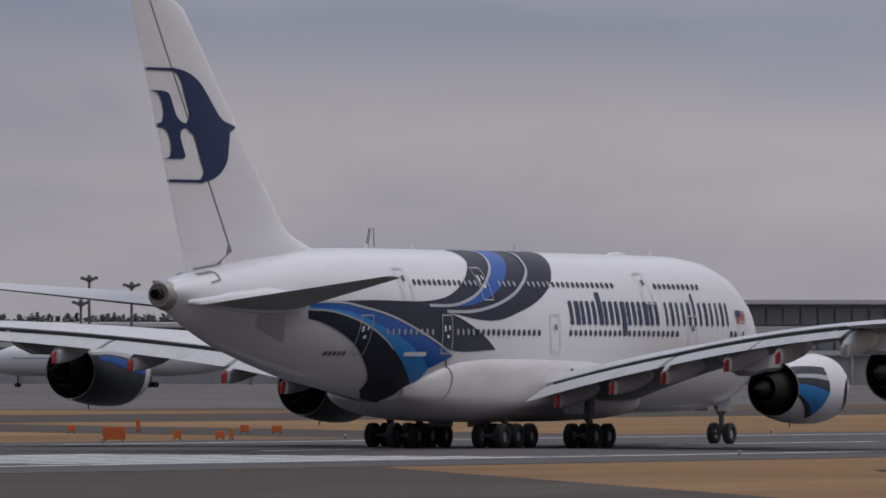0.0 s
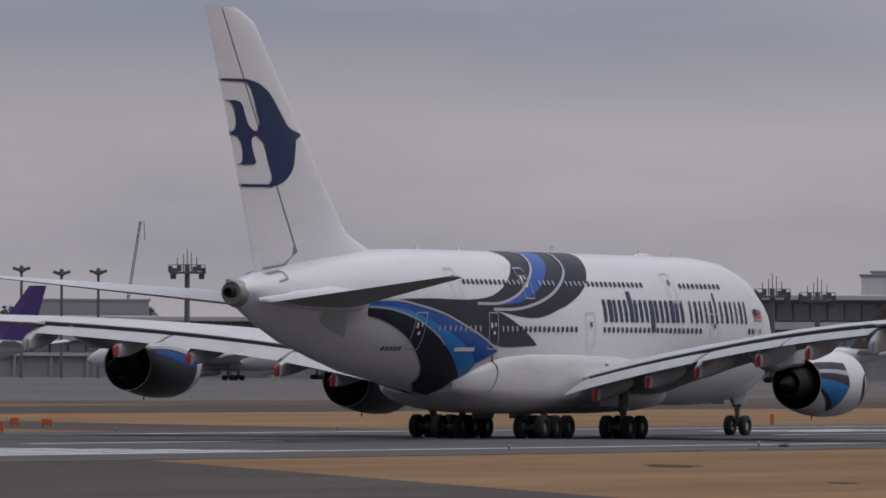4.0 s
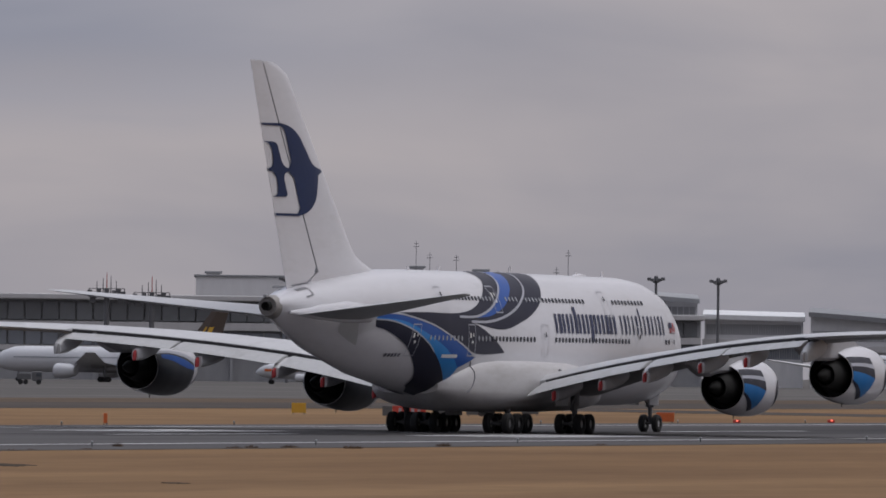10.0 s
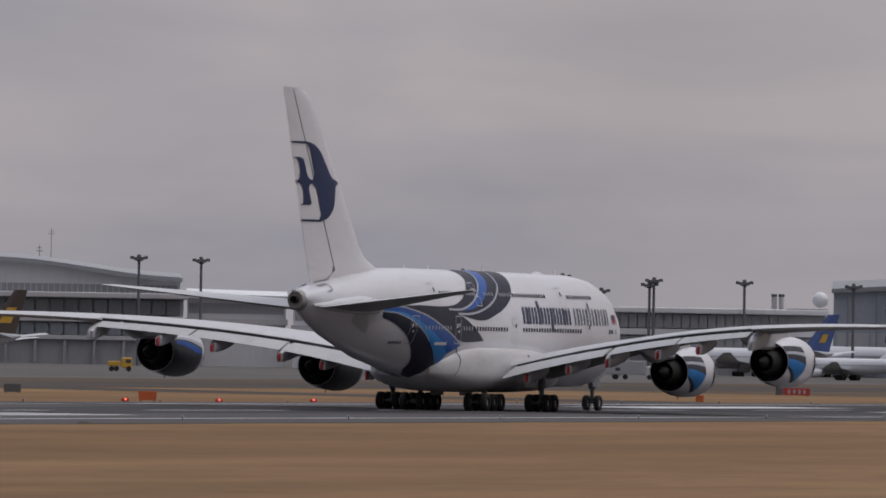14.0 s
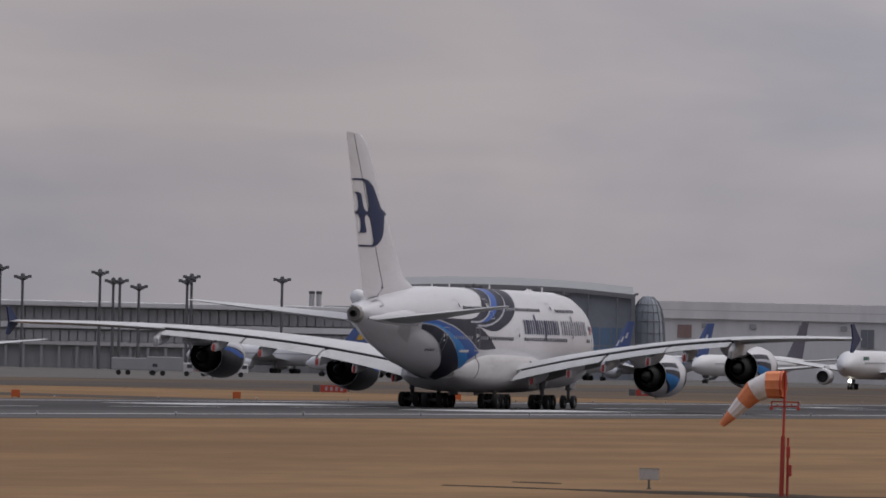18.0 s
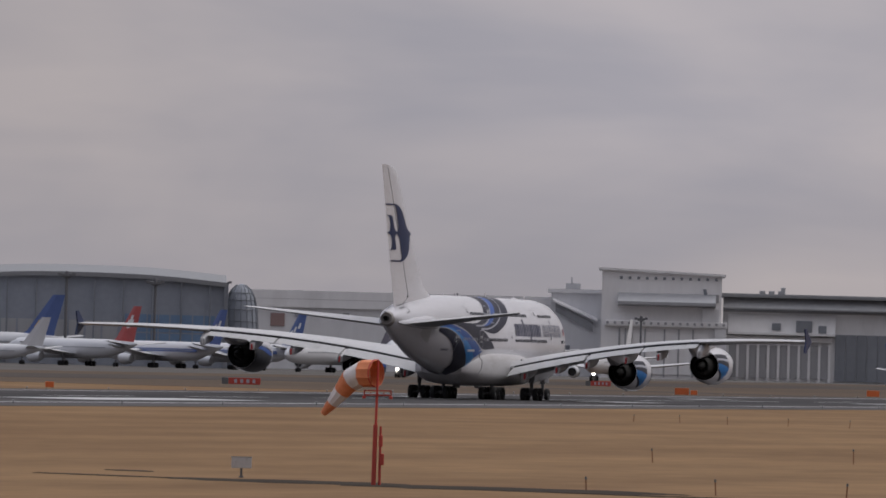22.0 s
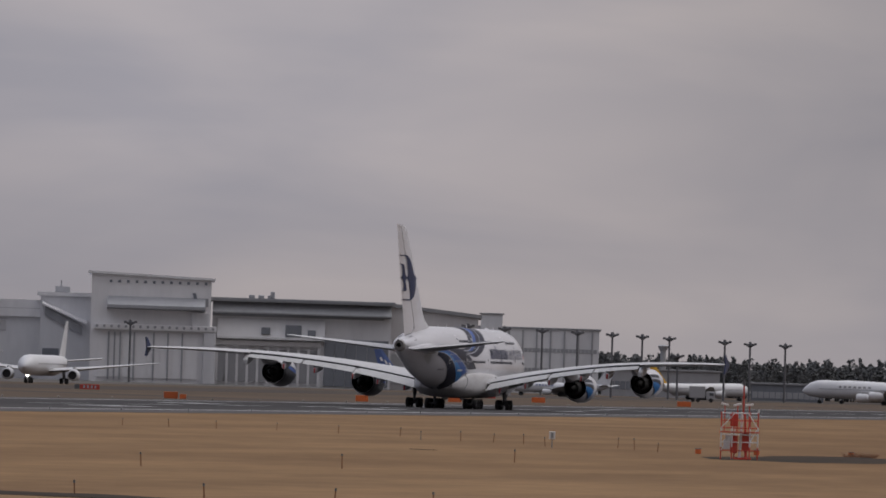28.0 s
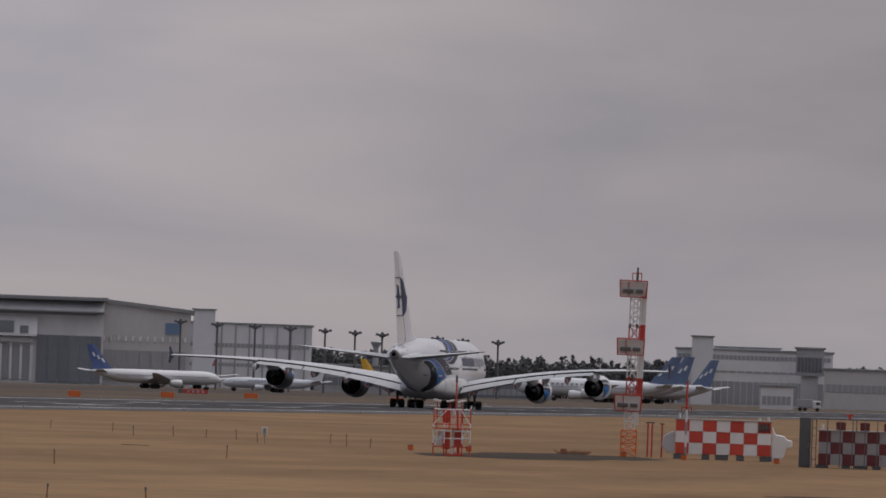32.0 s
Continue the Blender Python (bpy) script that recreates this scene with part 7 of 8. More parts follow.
s = board(-345, 835, 1.3, 0.9, M_YELLOW, "yellow taxiway sign beside the far grass")
M_REDLIT = glow("red_signal_light", (1.0, 0.16, 0.10), 1.2)
for x, y in ((-290.2, 777.5), (-287.5, 793.0), (-288, 818.5), (-288.6, 845)):
    s = thing("signal_light", "low red signal light, lit", "runway light", group="red signal lights", m=pose(x, y, 0, 0, 0, 20))
    part("housing", boxes((-0.32, 0.32, -0.2, 0.2, 0.0, 0.30), bevel=0.05), M_RED, s)
    part("lens", tube(bmesh.new(), (0.05, -0.23, 0.22), (0.05, -0.18, 0.20), 0.09, 0.09, 12), M_REDLIT, s)


# ---- windsock ----
def windsock():
    w = thing("windsock", "orange and white windsock drooping from a red pole", "windsock", m=pose(-83.0, 332.5, 0, 0, 0, 14))
    part("pole", tube(bmesh.new(), (0, 0, 0), (0.06, 0, 4.35), 0.055, 0.04, 10), M_RED, w)
    part("second_pole", tube(bmesh.new(), (0.2, 0, 0), (0.2, 0, 2.05), 0.05, 0.04, 10), M_RED, w)
    part("lower_sleeve", tube(bmesh.new(), (0, 0, 0), (0.02, 0, 2.1), 0.085, 0.08, 10), M_RED, w)
    part("control_box", boxes((0.2, 0.34, -0.1, 0.1, 0.72, 1.12), bevel=0.02), M_RED, w)
    part("winch", boxes((0.14, 0.28, -0.06, 0.06, 1.35, 1.75), bevel=0.02), M_RED, w)
    part("lamp_frame", boxes((-0.42, 0.55, -0.05, 0.05, 3.10, 3.15), (-0.42, 0.55, -0.05, 0.05, 3.26, 3.30), (-0.42, -0.37, -0.05, 0.05, 3.10, 3.30), (0.50, 0.55, -0.05, 0.05, 3.10, 3.30), (-0.2, -0.16, -0.4, 0.4, 3.17, 3.22), (0.26, 0.30, -0.4, 0.4, 3.17, 3.22)), M_RED, w)
    for x in (-0.4, 0.52):
        part("frame_lamp", boxes((x - 0.06, x + 0.06, -0.07, 0.07, 3.0, 3.1), bevel=0.02), M_RED, w)
    ring = turned(bmesh.new(), [(0.0, 0.47), (0.03, 0.49), (0.06, 0.47), (0.03, 0.45), (0.0, 0.47)], n=24)
    bmesh.ops.rotate(ring, verts=ring.verts, cent=(0, 0, 0), matrix=Matrix.Rotation(math.pi / 2, 3, "Z"))
    mouth = part("mouth_ring", ring, M_RED, w, m=pose(0.0, 0, 3.88))
    path = [((0.03, 0, 3.87), 0.46, 0), ((-0.56, 0, 3.86), 0.45, 4), ((-1.04, 0, 3.62), 0.39, 33), ((-1.42, 0, 3.21), 0.29, 47), ((-1.80, 0, 2.81), 0.20, 47), ((-2.16, 0, 2.44), 0.11, 45)]
    for i in range(5):
        bm, rings = bmesh.new(), []
        for j in range(5):
            t = j / 4
            (p, r, a), (q, s, b) = path[i], path[i + 1]
            c = Vector(p).lerp(Vector(q), t)
            rr, an = r + (s - r) * t, radians(a + (b - a) * t)
            rings.append([c + Vector((math.sin(an) * math.sin(k * math.tau / 20) * rr * -1.0, math.cos(k * math.tau / 20) * rr, math.cos(an) * math.sin(k * math.tau / 20) * rr)) * (1 + 0.05 * math.sin(3 * k + i)) for k in range(20)])
        loft(bm, rings, cap0=False, cap1=(i == 4))
        part("sock_band", bm, (M_SOCKO, M_SOCKW)[i % 2], mouth, ("orange cloth band", "white cloth band")[i % 2], smooth=True, m=pose(0, 0, -3.88))
    return mouth


M_SOCKO = paint("orange_cloth", (0.74, 0.26, 0.12), 0.85, vary=0.10, fine=20, bump=0.01, dirt=(0.55, 0.15, 0.06))
M_SOCKW = paint("white_cloth", (0.76, 0.73, 0.73), 0.85, vary=0.08, fine=20, bump=0.01, dirt=(0.5, 0.48, 0.47))
sock_mouth = windsock()
M_SIGNGREY = paint("weathered_sign_board", (0.44, 0.44, 0.45), 0.6, vary=0.12, dirt=(0.30, 0.29, 0.28), scale=4)
s = thing("field_sign", "small white sign board on a dark post in the grass", "sign", m=pose(-90.8, 344.2, 0, 0, 0, 14.8))
part("board", boxes((-0.36, 0.36, -0.025, 0.025, 0.34, 0.72), bevel=0.012), M_SIGNGREY, s)
part("board_edge", boxes((-0.38, 0.38, -0.03, 0.03, 0.721, 0.75)), M_POSTGREY, s)
part("post", boxes((-0.04, 0.04, 0.026, 0.09, 0, 0.7)), M_MAST, s)
part("footing", boxes((-0.09, 0.09, -0.05, 0.16, 0, 0.05)), M_MAST, s)


# ---- stakes and small markers in the grass ----
def stake(x, y, h, mat=None, band=None, lean=0.0):
    t = thing("marker_stake", "thin brown marker stake standing in the grass", "stake", group="grass stakes", m=pose(x, y, 0, 0, lean, 0))
    part("shaft", tube(bmesh.new(), (0, 0, 0), (0, 0, h), 0.028, 0.024, 7), mat or M_STAKE, t)
    part("tip", tube(bmesh.new(), (0, 0, h), (0, 0, h + 0.10), 0.04, 0.04, 7), band or M_MAST, t)


M_STAKE = paint("weathered_orange_stake", (0.22, 0.10, 0.05), 0.8, vary=0.2)
for x, y, h in ((-95.9, 435.7, 0.55), (-90.6, 455.2, 0.6), (-93.9, 518.4, 0.6), (-71.2, 333.7, 0.45), (-67.2, 336.5, 0.4), (-64.4, 340.1, 0.35), (-76.1, 335.2, 0.4), (-153.5, 722.9, 0.5), (-149.1, 723.8, 0.5), (-143.3, 718.1, 0.5),
                (-136.3, 705.9, 0.55), (-126.3, 676.3, 0.6), (-123.6, 674.1, 0.5), (-120.0, 665.9, 0.6), (-114.7, 644.4, 0.55), (-112, 657, 0.6), (-105.1, 631.8, 0.5), (-158, 727, 0.5), (-162, 729, 0.45), (-108, 640, 0.7), (-99.5, 628, 0.5)):
    stake(x, y, h, lean=4 * math.sin(x))
stake(-127.9, 669.9, 0.55, M_MAST)
for x, y in ((-113.8, 641.9),):
    s = thing("equipment_cabinet", "small white cabinet on a thin post", "cabinet", m=pose(x, y, 0, 0, 0, 10))
    part("post", tube(bmesh.new(), (0, 0, 0), (0, 0, 0.6), 0.04, 0.04, 8), M_POSTGREY, s)
    part("box", boxes((-0.2, 0.2, -0.15, 0.15, 0.55, 1.05), bevel=0.02), M_SIGNWHITE, s)
    part("door_panel", boxes((-0.09, 0.09, -0.17, -0.151, 0.6, 0.98)), M_POSTGREY, s)
for x, y in ((-101.9, 628.4), (-99, 634), (-94.0, 642), (-88.9, 634), (-84.2, 628), (-77.5, 622)):
    s = thing("ground_marker", "small orange ground marker in the grass", "marker", group="orange ground markers", m=pose(x, y, 0))
    part("block", boxes((-0.18, 0.18, -0.12, 0.12, 0, 0.30), bevel=0.03), M_ORANGE, s)
    part("lid", boxes((-0.20, 0.20, -0.14, 0.14, 0.301, 0.34), bevel=0.01), M_MAST, s)


def tuft(x, y, r, h, seed):
    """A clump of dead weeds: many thin blades."""
    rng = random.Random(seed)
    V, F = [], []
    for i in range(90):
        a, d = rng.random() * math.tau, r * math.sqrt(rng.random())
        bx, by = d * math.cos(a), d * math.sin(a)
        hh = h * (0.4 + 0.6 * rng.random()) * (1.1 - d / r * 0.6)
        lx, ly = (rng.random() - 0.5) * 0.3, (rng.random() - 0.5) * 0.3
        n = len(V)
        V += [(bx - 0.02, by, 0), (bx + 0.02, by, 0), (bx + lx, by + ly, hh)]
        F.append((n, n + 1, n + 2))
    me = bpy.data.meshes.new("weed_clump")
    me.from_pydata(V, [], F)
    me.materials.append(M_WEED)
    tagged(new("weed_clump", me), "brown clump of dead weeds at the runway edge", "weeds", group="weed clumps").matrix_basis = pose(x, y, 0)


M_WEED = paint("dead_weeds", (0.10, 0.062, 0.038), 0.95, vary=0.3)
for i, (x, y, r, h) in enumerate(((-212.3, 488.5, 0.25, 0.42), (-206, 489.6, 0.5, 0.25), (-206, 492, 0.35, 0.3), (-203.8, 501, 0.6, 0.3), (-206, 460.3, 0.5, 0.12), (-206, 463, 0.4, 0.12), (-206, 497, 0.35, 0.25), (-206.4, 498.6, 0.35, 0.25),
                                  (-206, 519.7, 0.4, 0.3), (-206.5, 521.5, 0.3, 0.32), (-206, 545, 0.4, 0.2), (-206, 470, 0.35, 0.16))):
    tuft(x, y, r, h, i)


# ---- aerial mast, low lattice frame and chequered huts ----
def lattice(parent, name, x, y, w, z0, z1, mat, step=None, leg=0.03):
    bm = bmesh.new()
    step = step or w
    c = [(x - w / 2, y - w / 2), (x + w / 2, y - w / 2), (x + w / 2, y + w / 2), (x - w / 2, y + w / 2)]
    for px, py in c:
        tube(bm, (px, py, z0), (px, py, z1), leg, leg, 6)
    n = max(1, round((z1 - z0) / step))
    for k in range(n):
        za, zb = z0 + (z1 - z0) * k / n, z0 + (z1 - z0) * (k + 1) / n
        for i in range(4):
            p, q = c[i], c[(i + 1) % 4]
            tube(bm, (*p, za), (*q, zb) if k % 2 else (*q, zb), leg * 0.6, leg * 0.6, 4, False)
            tube(bm, (*p, zb), (*q, zb), leg * 0.6, leg * 0.6, 4, False)
    return part(name, bm, mat, parent)


def aerial_mast():
    m = thing("aerial_mast", "tall red and white lattice mast with boxed aerials", "mast", m=pose(-89.6, 641.2, 0, 0, 0.9, 8))
    lattice(m, "lattice_section", -0.05, 0, 1.0, 0, 1.7, M_ORANGE, 0.42, 0.05)
    for z0, z1, mat in ((1.7, 3.9, M_SIGNWHITE), (3.9, 5.1, M_RED), (5.1, 7.6, M_SIGNWHITE), (7.6, 8.5, M_RED), (8.5, 11.4, M_SIGNWHITE)):
        lattice(m, "lattice_section", -0.04, 0, 0.66, z0, z1, mat, 0.62, 0.045)
        part("ladder", boxes((-0.16, -0.12, -0.05, 0.05, z0, z1), (0.10, 0.14, -0.05, 0.05, z0, z1), *[(-0.12, 0.10, -0.03, 0.03, z0 + 0.3 * k, z0 + 0.3 * k + 0.035) for k in range(1, int((z1 - z0) / 0.3))]), mat, m)
    for z0, z1, mat in ((2.0, 3.9, M_SIGNWHITE), (3.9, 5.1, M_RED), (5.1, 7.5, M_SIGNWHITE), (7.5, 8.6, M_RED), (8.6, 10.3, M_SIGNWHITE), (10.3, 10.95, M_RED)):
        wide = 0.16 if z0 < 3 else 0.34
        part("feeder_panel", boxes((0.34, 0.34 + wide, -0.12, 0.12, z0, z1 - 0.01), bevel=0.02), mat, m)
    for z in (2.95, 6.6, 10.37):
        # an open red frame, wider at its top, round a pale tilted reflector
        bm = bmesh.new()
        corner = [(-1.12, -0.75, z + 1.05), (0.66, -0.75, z + 1.05), (0.62, -0.45, z), (-1.05, -0.45, z)]
        for p, q in zip(corner, corner[1:] + corner[:1]):
            tube(bm, p, q, 0.045, 0.045, 6)
        for x, y, zz in corner:
            tube(bm, (x, y, zz), (x * 0.96, 0.2, zz), 0.035, 0.035, 6)
        tube(bm, (-0.55, -0.75, z + 1.05), (-0.5, -0.45, z), 0.03, 0.03, 6)
        a = part("aerial_box", bm, M_RED, m)
        bm = bmesh.new()
        loft(bm, [[(-1.0, -0.40, z + 0.06), (-1.06, -0.62, z + 0.98), (-1.06, -0.58, z + 0.98), (-1.0, -0.36, z + 0.06)], [(0.56, -0.40, z + 0.06), (0.60, -0.62, z + 0.98), (0.60, -0.58, z + 0.98), (0.56, -0.36, z + 0.06)]])
        part("reflector", bm, M_HUTWHITE, a)
        for x0, x1 in ((-0.92, -0.20), (-0.08, 0.42)):
            part("dipole_bar", boxes((x0, x1, -0.72, -0.56, z + 0.24, z + 0.50), bevel=0.06), M_MAST, a)
    part("top_frame", boxes((-0.34, -0.28, -0.3, 0.3, 11.4, 11.95), (0.24, 0.30, -0.3, 0.3, 11.4, 11.95), (-0.28, 0.24, -0.3, -0.24, 11.89, 11.95), (-0.28, 0.24, 0.24, 0.3, 11.89, 11.95)), M_RED, m)
    part("top_lamp", tube(bmesh.new(), (0, 0, 11.4), (0, 0, 12.3), 0.09, 0.06, 8), M_MAST, m)
    for x in (-0.34, 0.12):
        part("side_lamp", tube(bmesh.new(), (x, -0.38, 8.35), (x, -0.38, 8.62), 0.09, 0.07, 8), M_MAST, m)


aerial_mast()


def low_frame():
    m = thing("lattice_frame", "low red and white scaffold frame with red cabinets", "aerial frame", m=pose(-93.2, 590, 0, 0, 0, 9))
    tones = (M_HUTRED, M_HUTWHITE, M_HUTRED)
    # upright posts in three painted lengths
    for x, y in ((-1.1, -0.6), (-0.45, -0.6), (0.62, -0.6), (1.1, -0.6), (-1.1, 0.6), (-0.3, 0.6), (1.1, 0.6)):
        for k, (z0, z1) in enumerate(((0.0, 0.75), (0.752, 1.95), (1.952, 2.85))):
            part("post", tube(bmesh.new(), (x, y, z0), (x, y, z1), 0.04, 0.04, 6), tones[k], m)
    # rails round the frame
    for k, z in enumerate((0.55, 1.05, 1.5, 1.9, 2.35, 2.8)):
        mat = (M_HUTRED, M_HUTWHITE, M_HUTWHITE, M_HUTRED, M_HUTRED, M_HUTWHITE)[k]
        for y in (-0.6, 0.6):
            part("rail", tube(bmesh.new(), (-1.12, y, z), (1.12, y, z), 0.035, 0.035, 6), mat, m)
        for x in (-1.1, 1.1):
            part("rail", tube(bmesh.new(), (x, -0.6, z), (x, 0.6, z), 0.035, 0.035, 6), mat, m)
    # slanting braces
    for x0, x1, z0, z1 in ((-1.1, -0.45, 0.55, 1.5), (0.62, 1.1, 1.05, 1.9), (-1.1, -0.3, 1.9, 2.8), (1.1, 0.5, 1.9, 2.8)):
        part("brace", tube(bmesh.new(), (x0, -0.62, z0), (x1, -0.62, z1), 0.03, 0.03, 5), M_HUTWHITE, m)
    part("platform", boxes((-1.2, 1.2, -0.65, 0.65, 1.62, 1.69), bevel=0.01), M_HUTRED, m)
    for x, w, z0, z1, mat in ((-0.32, 0.22, 0.4, 1.45, M_HUTRED), (0.42, 0.26, 0.55, 1.6, M_HUTRED), (-0.34, 0.24, 2.0, 2.75, M_HUTRED), (-0.75, 0.2, 0.62, 1.2, M_HUTWHITE), (-0.6, 0.24, 1.1, 1.45, M_SIGNWHITE)):
        part("cabinet", boxes((x - w, x + w, -0.35, 0.3, z0, z1), bevel=0.03), mat, m)
    # pair of stout legs carrying a mast
    for x in (0.02, 0.42):
        part("mast_leg", tube(bmesh.new(), (x, -0.3, 0.0), (0.22 + (x - 0.22) * 0.4, -0.2, 2.75), 0.09, 0.06, 8), M_HUTRED if x > 0.2 else M_HUTWHITE, m)
    part("mast_foot", boxes((-0.35, 0.75, -0.6, 0.1, 0.0, 0.14), bevel=0.03), M_HUTRED, m)
    part("whip", tube(bmesh.new(), (0.2, -0.2, 2.7), (0.2, -0.2, 4.45), 0.06, 0.05, 7), M_RED, m)
    part("whip_tip", tube(bmesh.new(), (0.2, -0.2, 4.45), (0.2, -0.2, 4.85), 0.085, 0.07, 7), M_MAST, m)
    for x, tilt in ((-0.92, 14), (-0.15, -12), (0.55, -8)):
        part("lamp_hood", boxes((-0.24, 0.24, -0.3, 0.3, -0.05, 0.06), bevel=0.03), M_HUTWHITE, m, m=pose(x, 0, 3.3, 0, tilt, 0))
        part("hood_post", tube(bmesh.new(), (x, 0, 1.69), (x, 0, 3.25), 0.03, 0.03, 6), M_HUTRED, m)
    part("side_lamp", tube(bmesh.new(), (1.1, -0.6, 2.85), (1.14, -0.6, 3.05), 0.05, 0.05, 6), M_HUTWHITE, m)


low_frame()


def prism(outline, y0, y1, bevel=0.05):
    """A faceted solid: an outline in x and z drawn out along y."""
    bm = bmesh.new()
    loft(bm, [[(x, y0, z) for x, z in outline], [(x, y1, z) for x, z in outline]])
    bmesh.ops.recalc_face_normals(bm, faces=bm.faces)
    bmesh.ops.bevel(bm, geom=list(bm.edges), offset=bevel, segments=1, affect="EDGES")
    return bm


def chequered_hut(label, x, y, turn, cols, rows, cell, red, white, ends=True, bare=(), tall=0.83, foot=0.35):
    h = thing("chequered_hut", label, "hut", group="chequered huts", m=pose(x, y, 0, 0, 0, turn))
    w, ht = cols * cell, rows * cell * tall
    part("core", boxes((0.03, w - 0.03, 0.03, 2.4, foot, foot + ht - 0.03)), white, h)
    for r in range(rows):
        for c in range(cols):
            mat = red if (r + c + rows) % 2 else white
            part("panel", boxes((c * cell + 0.012, (c + 1) * cell - 0.012, -0.04, 0.029, foot + r * cell * tall + 0.012, foot + (r + 1) * cell * tall - 0.012)), mat, h)
            if (r, c) in bare:
                # an open dark window frame with crossed bars
                x0, z0 = c * cell, foot + r * cell * tall
                part("grille", boxes((x0 + 0.06, x0 + cell - 0.12, -0.08, -0.045, z0 + 0.12, z0 + 0.62)), M_DIMRED, h)
                part("grille_bar", boxes(*[(x0 + 0.1 + 0.2 * k, x0 + 0.2 + 0.2 * k, -0.12, -0.081, z0 + 0.18, z0 + 0.58) for k in range(3)], (x0, x0 + cell, -0.14, -0.121, z0 + 0.34, z0 + 0.40)), M_MAST, h)
    part("roof", boxes((-0.08, w + 0.08, -0.1, 2.5, foot + ht, foot + 0.07 + ht), bevel=0.02), M_POSTGREY, h)
    for px, pw in ((-0.1, 0.75), (w * 0.28, 0.5), (w * 0.42, 0.85), (w * 0.64, 0.5), (w - 0.7, 0.75)):
        part("foot", boxes((px, px + pw, 0.0, 2.2, 0, foot - 0.001)), M_MAST, h)
    for px, q in ((0.25, 0.33), (w - 0.2, 0.28), (w - 0.75, 0.2)):
        part("roof_lamp", tube(bmesh.new(), (px, 0.3, foot + 0.07 + ht), (px, 0.3, foot + 0.07 + q + ht), 0.07, 0.07, 8), M_SIGNWHITE, h)
    if ends:
        part("white_tank", prism(((0, 2.3), (0.25, 1.78), (0.8, 1.69), (0.98, 1.47), (1.33, 1.41), (1.33, 0.98), (0.96, 0.92), (0.8, 0.34), (0.5, 0.06), (0, 0.06)), 0.1, 1.6), M_HUTWHITE, h, "white faceted tank", m=pose(w + 0.04, 0, 0))
        part("grey_annex", prism(((-0.85, 0.8), (-0.72, 1.45), (-0.3, 1.72), (0, 1.78), (0, 0.4), (-0.45, 0.4)), 0.5, 1.8), M_CONC, h, "grey tapering annex", m=pose(-0.04, 0, 0))
    return h


M_DIMRED = paint("faded_dark_red", (0.16, 0.035, 0.04), 0.7, vary=0.2)
M_DIMWHITE = paint("grimy_white", (0.36, 0.35, 0.36), 0.7, vary=0.15, dirt=(0.22, 0.21, 0.21))
chequered_hut("red and white chequered equipment hut on feet", -85.7, 634.7, 7.5, 7, 3, 0.88, M_HUTRED, M_HUTWHITE, bare=((2, 6),))
dim = chequered_hut("dark weathered chequered equipment hut behind a frame", -72.25, 600.0, 7, 7, 3, 0.74, M_DIMRED, M_DIMWHITE, ends=False, tall=0.93, foot=0.2)
for x in (1.05, 2.5, 3.95):
    part("top_panel", boxes((x, x + 0.58, -0.04, 0.03, 2.34, 2.82), bevel=0.01), M_DIMRED, dim)
s = thing("steel_cabinet", "tall dark grey steel cabinet beside the hut", "cabinet", m=pose(-73.2, 601.0, 0, 0, 0, 7))
part("shell", boxes((-0.35, 0.35, -0.3, 0.9, 0.0, 3.05), bevel=0.04), M_MAST, s)
part("door_leaf", boxes((-0.30, 0.30, -0.34, -0.302, 0.15, 2.9)), M_MAST, s)
part("door_handle", boxes((0.2, 0.24, -0.38, -0.341, 1.2, 1.5)), M_POSTGREY, s)
s = thing("steel_canopy", "open frame of dark steel posts before the dark hut", "canopy", m=pose(-72.25, 599.2, 0, 0, 0, 7))
for x in (-0.3, -0.05, 0.62, 1.4, 2.15, 2.9, 3.65, 4.4, 5.2):
    part("post", boxes((x - 0.028, x + 0.028, -0.25, -0.19, 0, 2.95)), M_MAST, s)
for z in (0.5, 1.2, 1.9, 2.4):
    part("side_rail", boxes((-0.28, -0.07, -0.24, -0.2, z, z + 0.05)), M_MAST, s)
part("top_rail", boxes((-0.35, 5.3, -0.26, -0.18, 2.951, 3.01)), M_MAST, s)
part("back_rail", boxes((-0.35, 5.3, 2.9, 2.98, 2.951, 3.01)), M_MAST, s)
for x in (-0.3, 2.4, 5.2):
    part("cross_rail", boxes((x - 0.03, x + 0.03, -0.179, 2.899, 2.955, 3.0)), M_MAST, s)
    part("post", boxes((x - 0.03, x + 0.03, 2.9, 2.96, 0, 2.95)), M_MAST, s)
part("lamp_bracket", boxes((1.85, 2.05, -0.2, -0.14, 3.011, 3.25), (1.7, 2.2, -0.2, -0.14, 3.25, 3.32)), M_RED, s)
for x, y, h in ((-88.5, 642.0, 2.2), (-88.22, 642.0, 2.2), (-87.5, 641.5, 2.15)):
    s = thing("red_post", "slim rust red steel post in the grass", "post", group="red posts", m=pose(x, y, 0))
    part("tube", tube(bmesh.new(), (0, 0, 0), (0, 0, h), 0.06, 0.055, 8), M_RED, s)
    part("cap", boxes((-0.16, 0.16, -0.06, 0.06, h, h + 0.07)), M_MAST, s)
s = thing("striped_mast", "slender red and white striped mast by the hut", "mast", m=pose(-84.6, 631.5, 0))
for z0, z1, mat in ((0, 0.8, M_POSTGREY), (0.8, 1.6, M_SIGNWHITE), (1.6, 2.4, M_POSTGREY), (2.4, 3.2, M_SIGNWHITE), (3.2, 5.0, M_RED)):
    part("mast_section", tube(bmesh.new(), (0, 0, z0), (0, 0, z1 - 0.002), 0.075, 0.07, 10), mat, s)
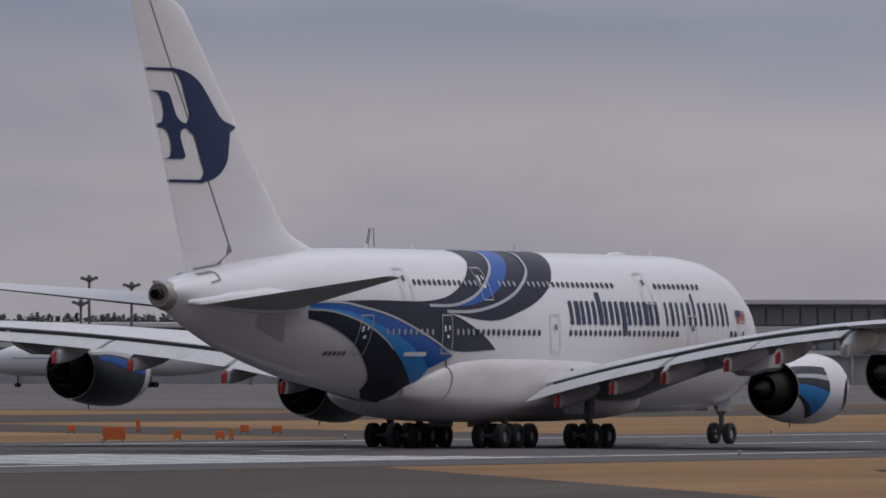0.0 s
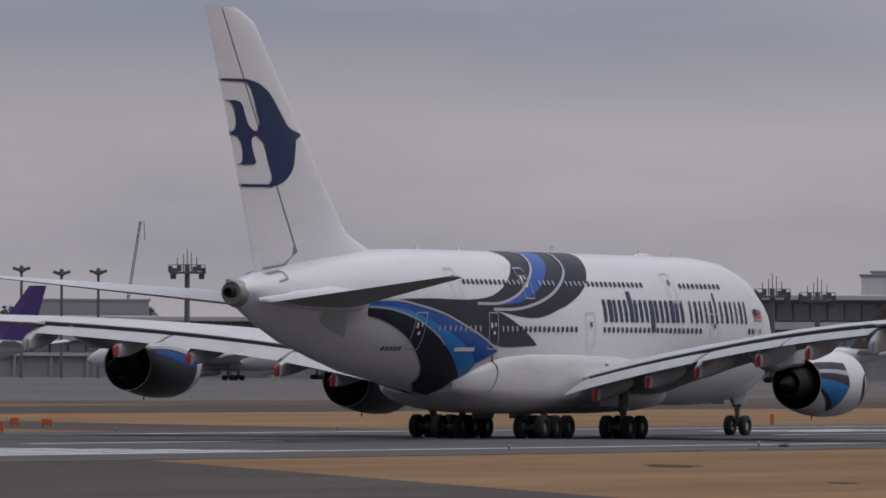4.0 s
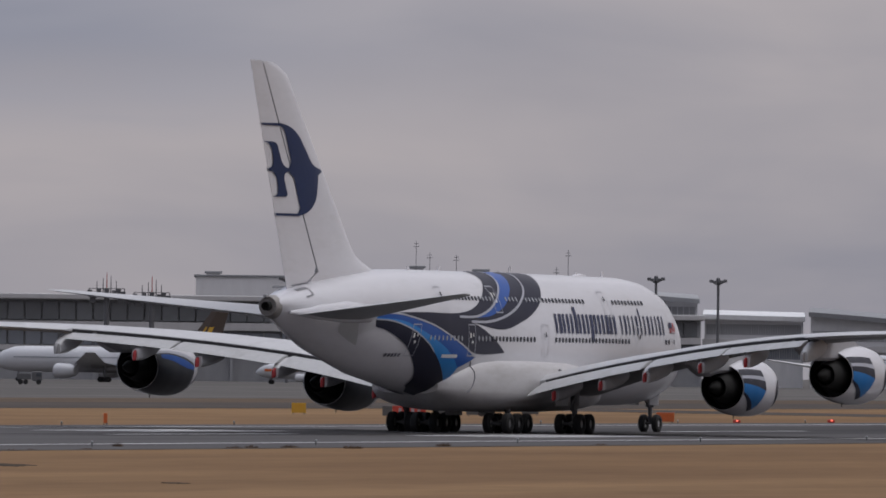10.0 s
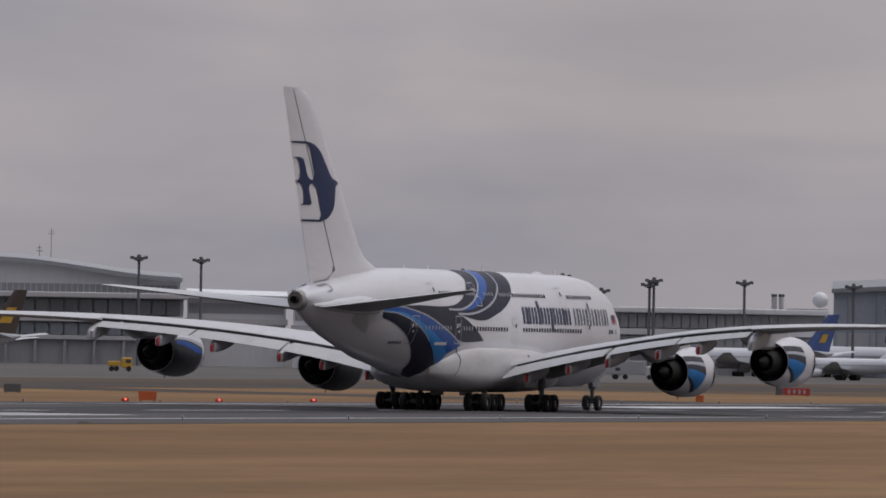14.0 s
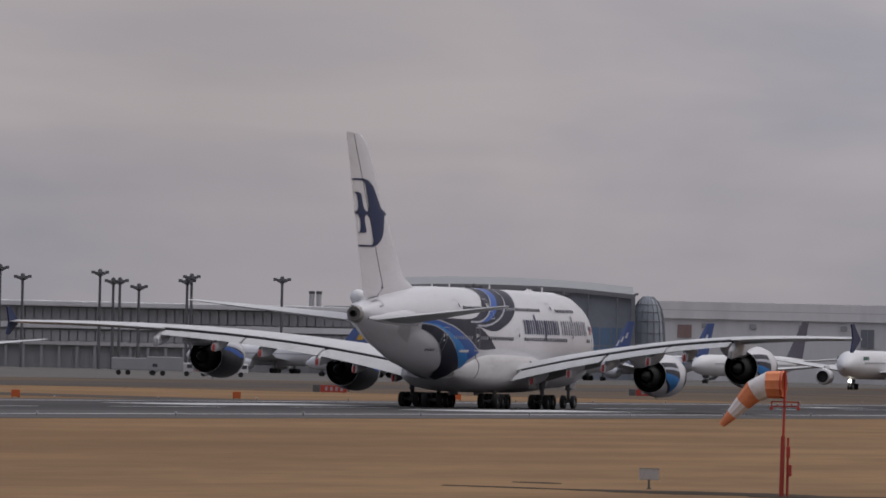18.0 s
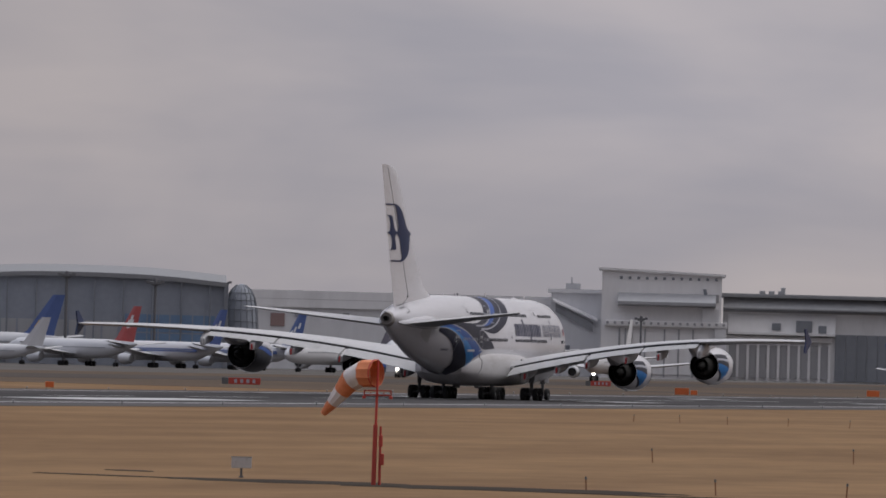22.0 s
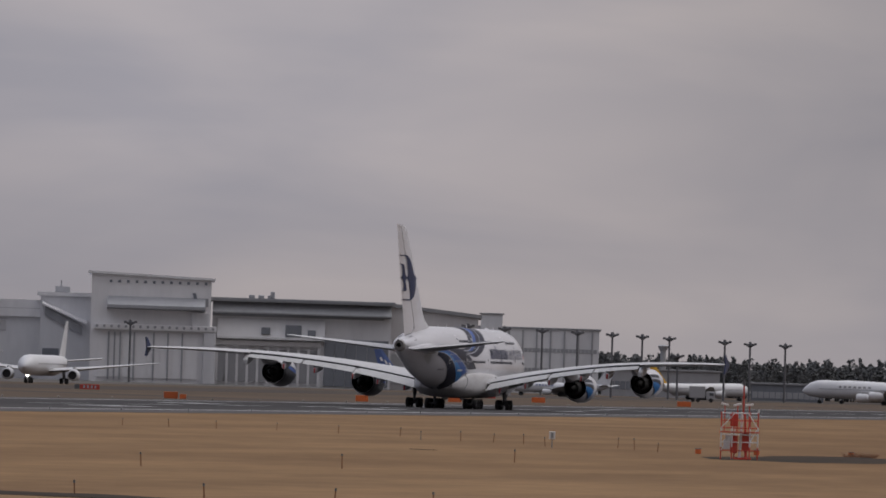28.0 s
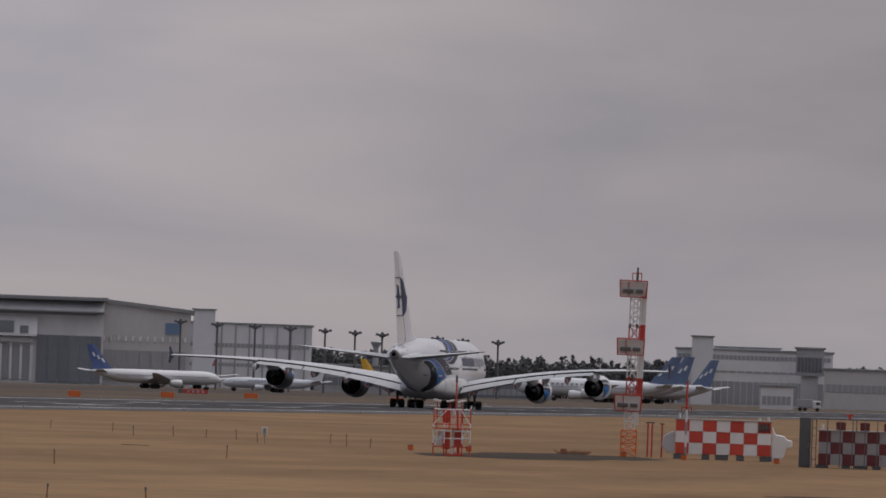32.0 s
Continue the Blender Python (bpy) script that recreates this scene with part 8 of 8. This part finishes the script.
part("lamp_arms", boxes((-0.35, 0.35, -0.04, 0.04, 3.3, 3.36), (-0.35, -0.28, -0.06, 0.06, 3.0, 3.3), (0.28, 0.35, -0.06, 0.06, 3.0, 3.3)), M_RED, s)
s = thing("brush_heap", "low heap of dry cut brush", "brush heap", m=pose(-92.6, 640.5, 0))
rng = random.Random(4)
bm = bmesh.new()
for i in range(130):
    x, y = rng.uniform(-1.5, 0.3), rng.uniform(-0.6, 0.6)
    tube(bm, (x, y, 0), (x + rng.uniform(-0.5, 0.5), y + rng.uniform(-0.3, 0.3), rng.uniform(0.08, 0.32)), 0.02, 0.008, 4, False)
part("twigs", bm, M_STAKE, s)


# ---- what moves ----
# seconds and how far the windsock swings away, in degrees
SWING = [(0, 20), (8, 12), (16, 26), (17.3, 30), (17.6, 26), (18, 13), (18.4, 10), (18.8, 13), (19.2, 22), (19.6, 32), (20, 38), (20.5, 36), (21, 33), (22, 34), (22.5, 28), (23, 22), (23.5, 18), (24, 15), (24.5, 12), (25, 6), (25.5, 4), (28, 14), (32, 20)]


def motions():
    walk(airliner, [(t, pose(RUNWAY, along, 0, 0, 0, -heading)) for t, along, heading in ROLL])
    # the wheels turn with the ground passed, up to a little under a quarter turn a frame
    times, way = [r[0] for r in ROLL], [r[1] for r in ROLL]
    frames = [k / FPS for k in range(int(32 * FPS) + 1)]
    place = np.interp(frames, times, way)
    for ob, x, y, r in WHEELS:
        at, a, rows = ob.matrix_basis.translation.copy(), 0.0, []
        for k, t in enumerate(frames):
            if k:
                a -= min((place[k] - place[k - 1]) / r, 1.48)
            rows.append((t, Matrix.Translation(at) @ Matrix.Rotation(a % math.tau, 4, "X")))
        walk(ob, rows)
    # it lifts a little in a late gust
    lift = lambda t: float(np.interp(t, (0, 20, 20.5, 22, 23.5, 25, 25.5, 28, 32), (0, 0, -3, 0, 0, 6, 6, 0, 0)))
    walk(sock_mouth, [(t, pose(0, 0, 3.88, 0, lift(t), -a)) for t, a in SWING])
    for jet_ob, deg in ((taxi_a, 0.062), (taxi_b, 0.053)):
        at = jet_ob.matrix_basis.copy()
        rows = []
        for t in (0.0, 8.0, 16.0, 24.0, 32.0):
            # slow straight taxiing across the view
            step = radians(deg) * 2100 * (t - (19.0 if jet_ob is taxi_a else 28.0))
            a = radians(-13.4)
            rows.append((t, Matrix.Translation((-step * math.cos(a), step * math.sin(a), 0)) @ at))
        walk(jet_ob, rows)


motions()
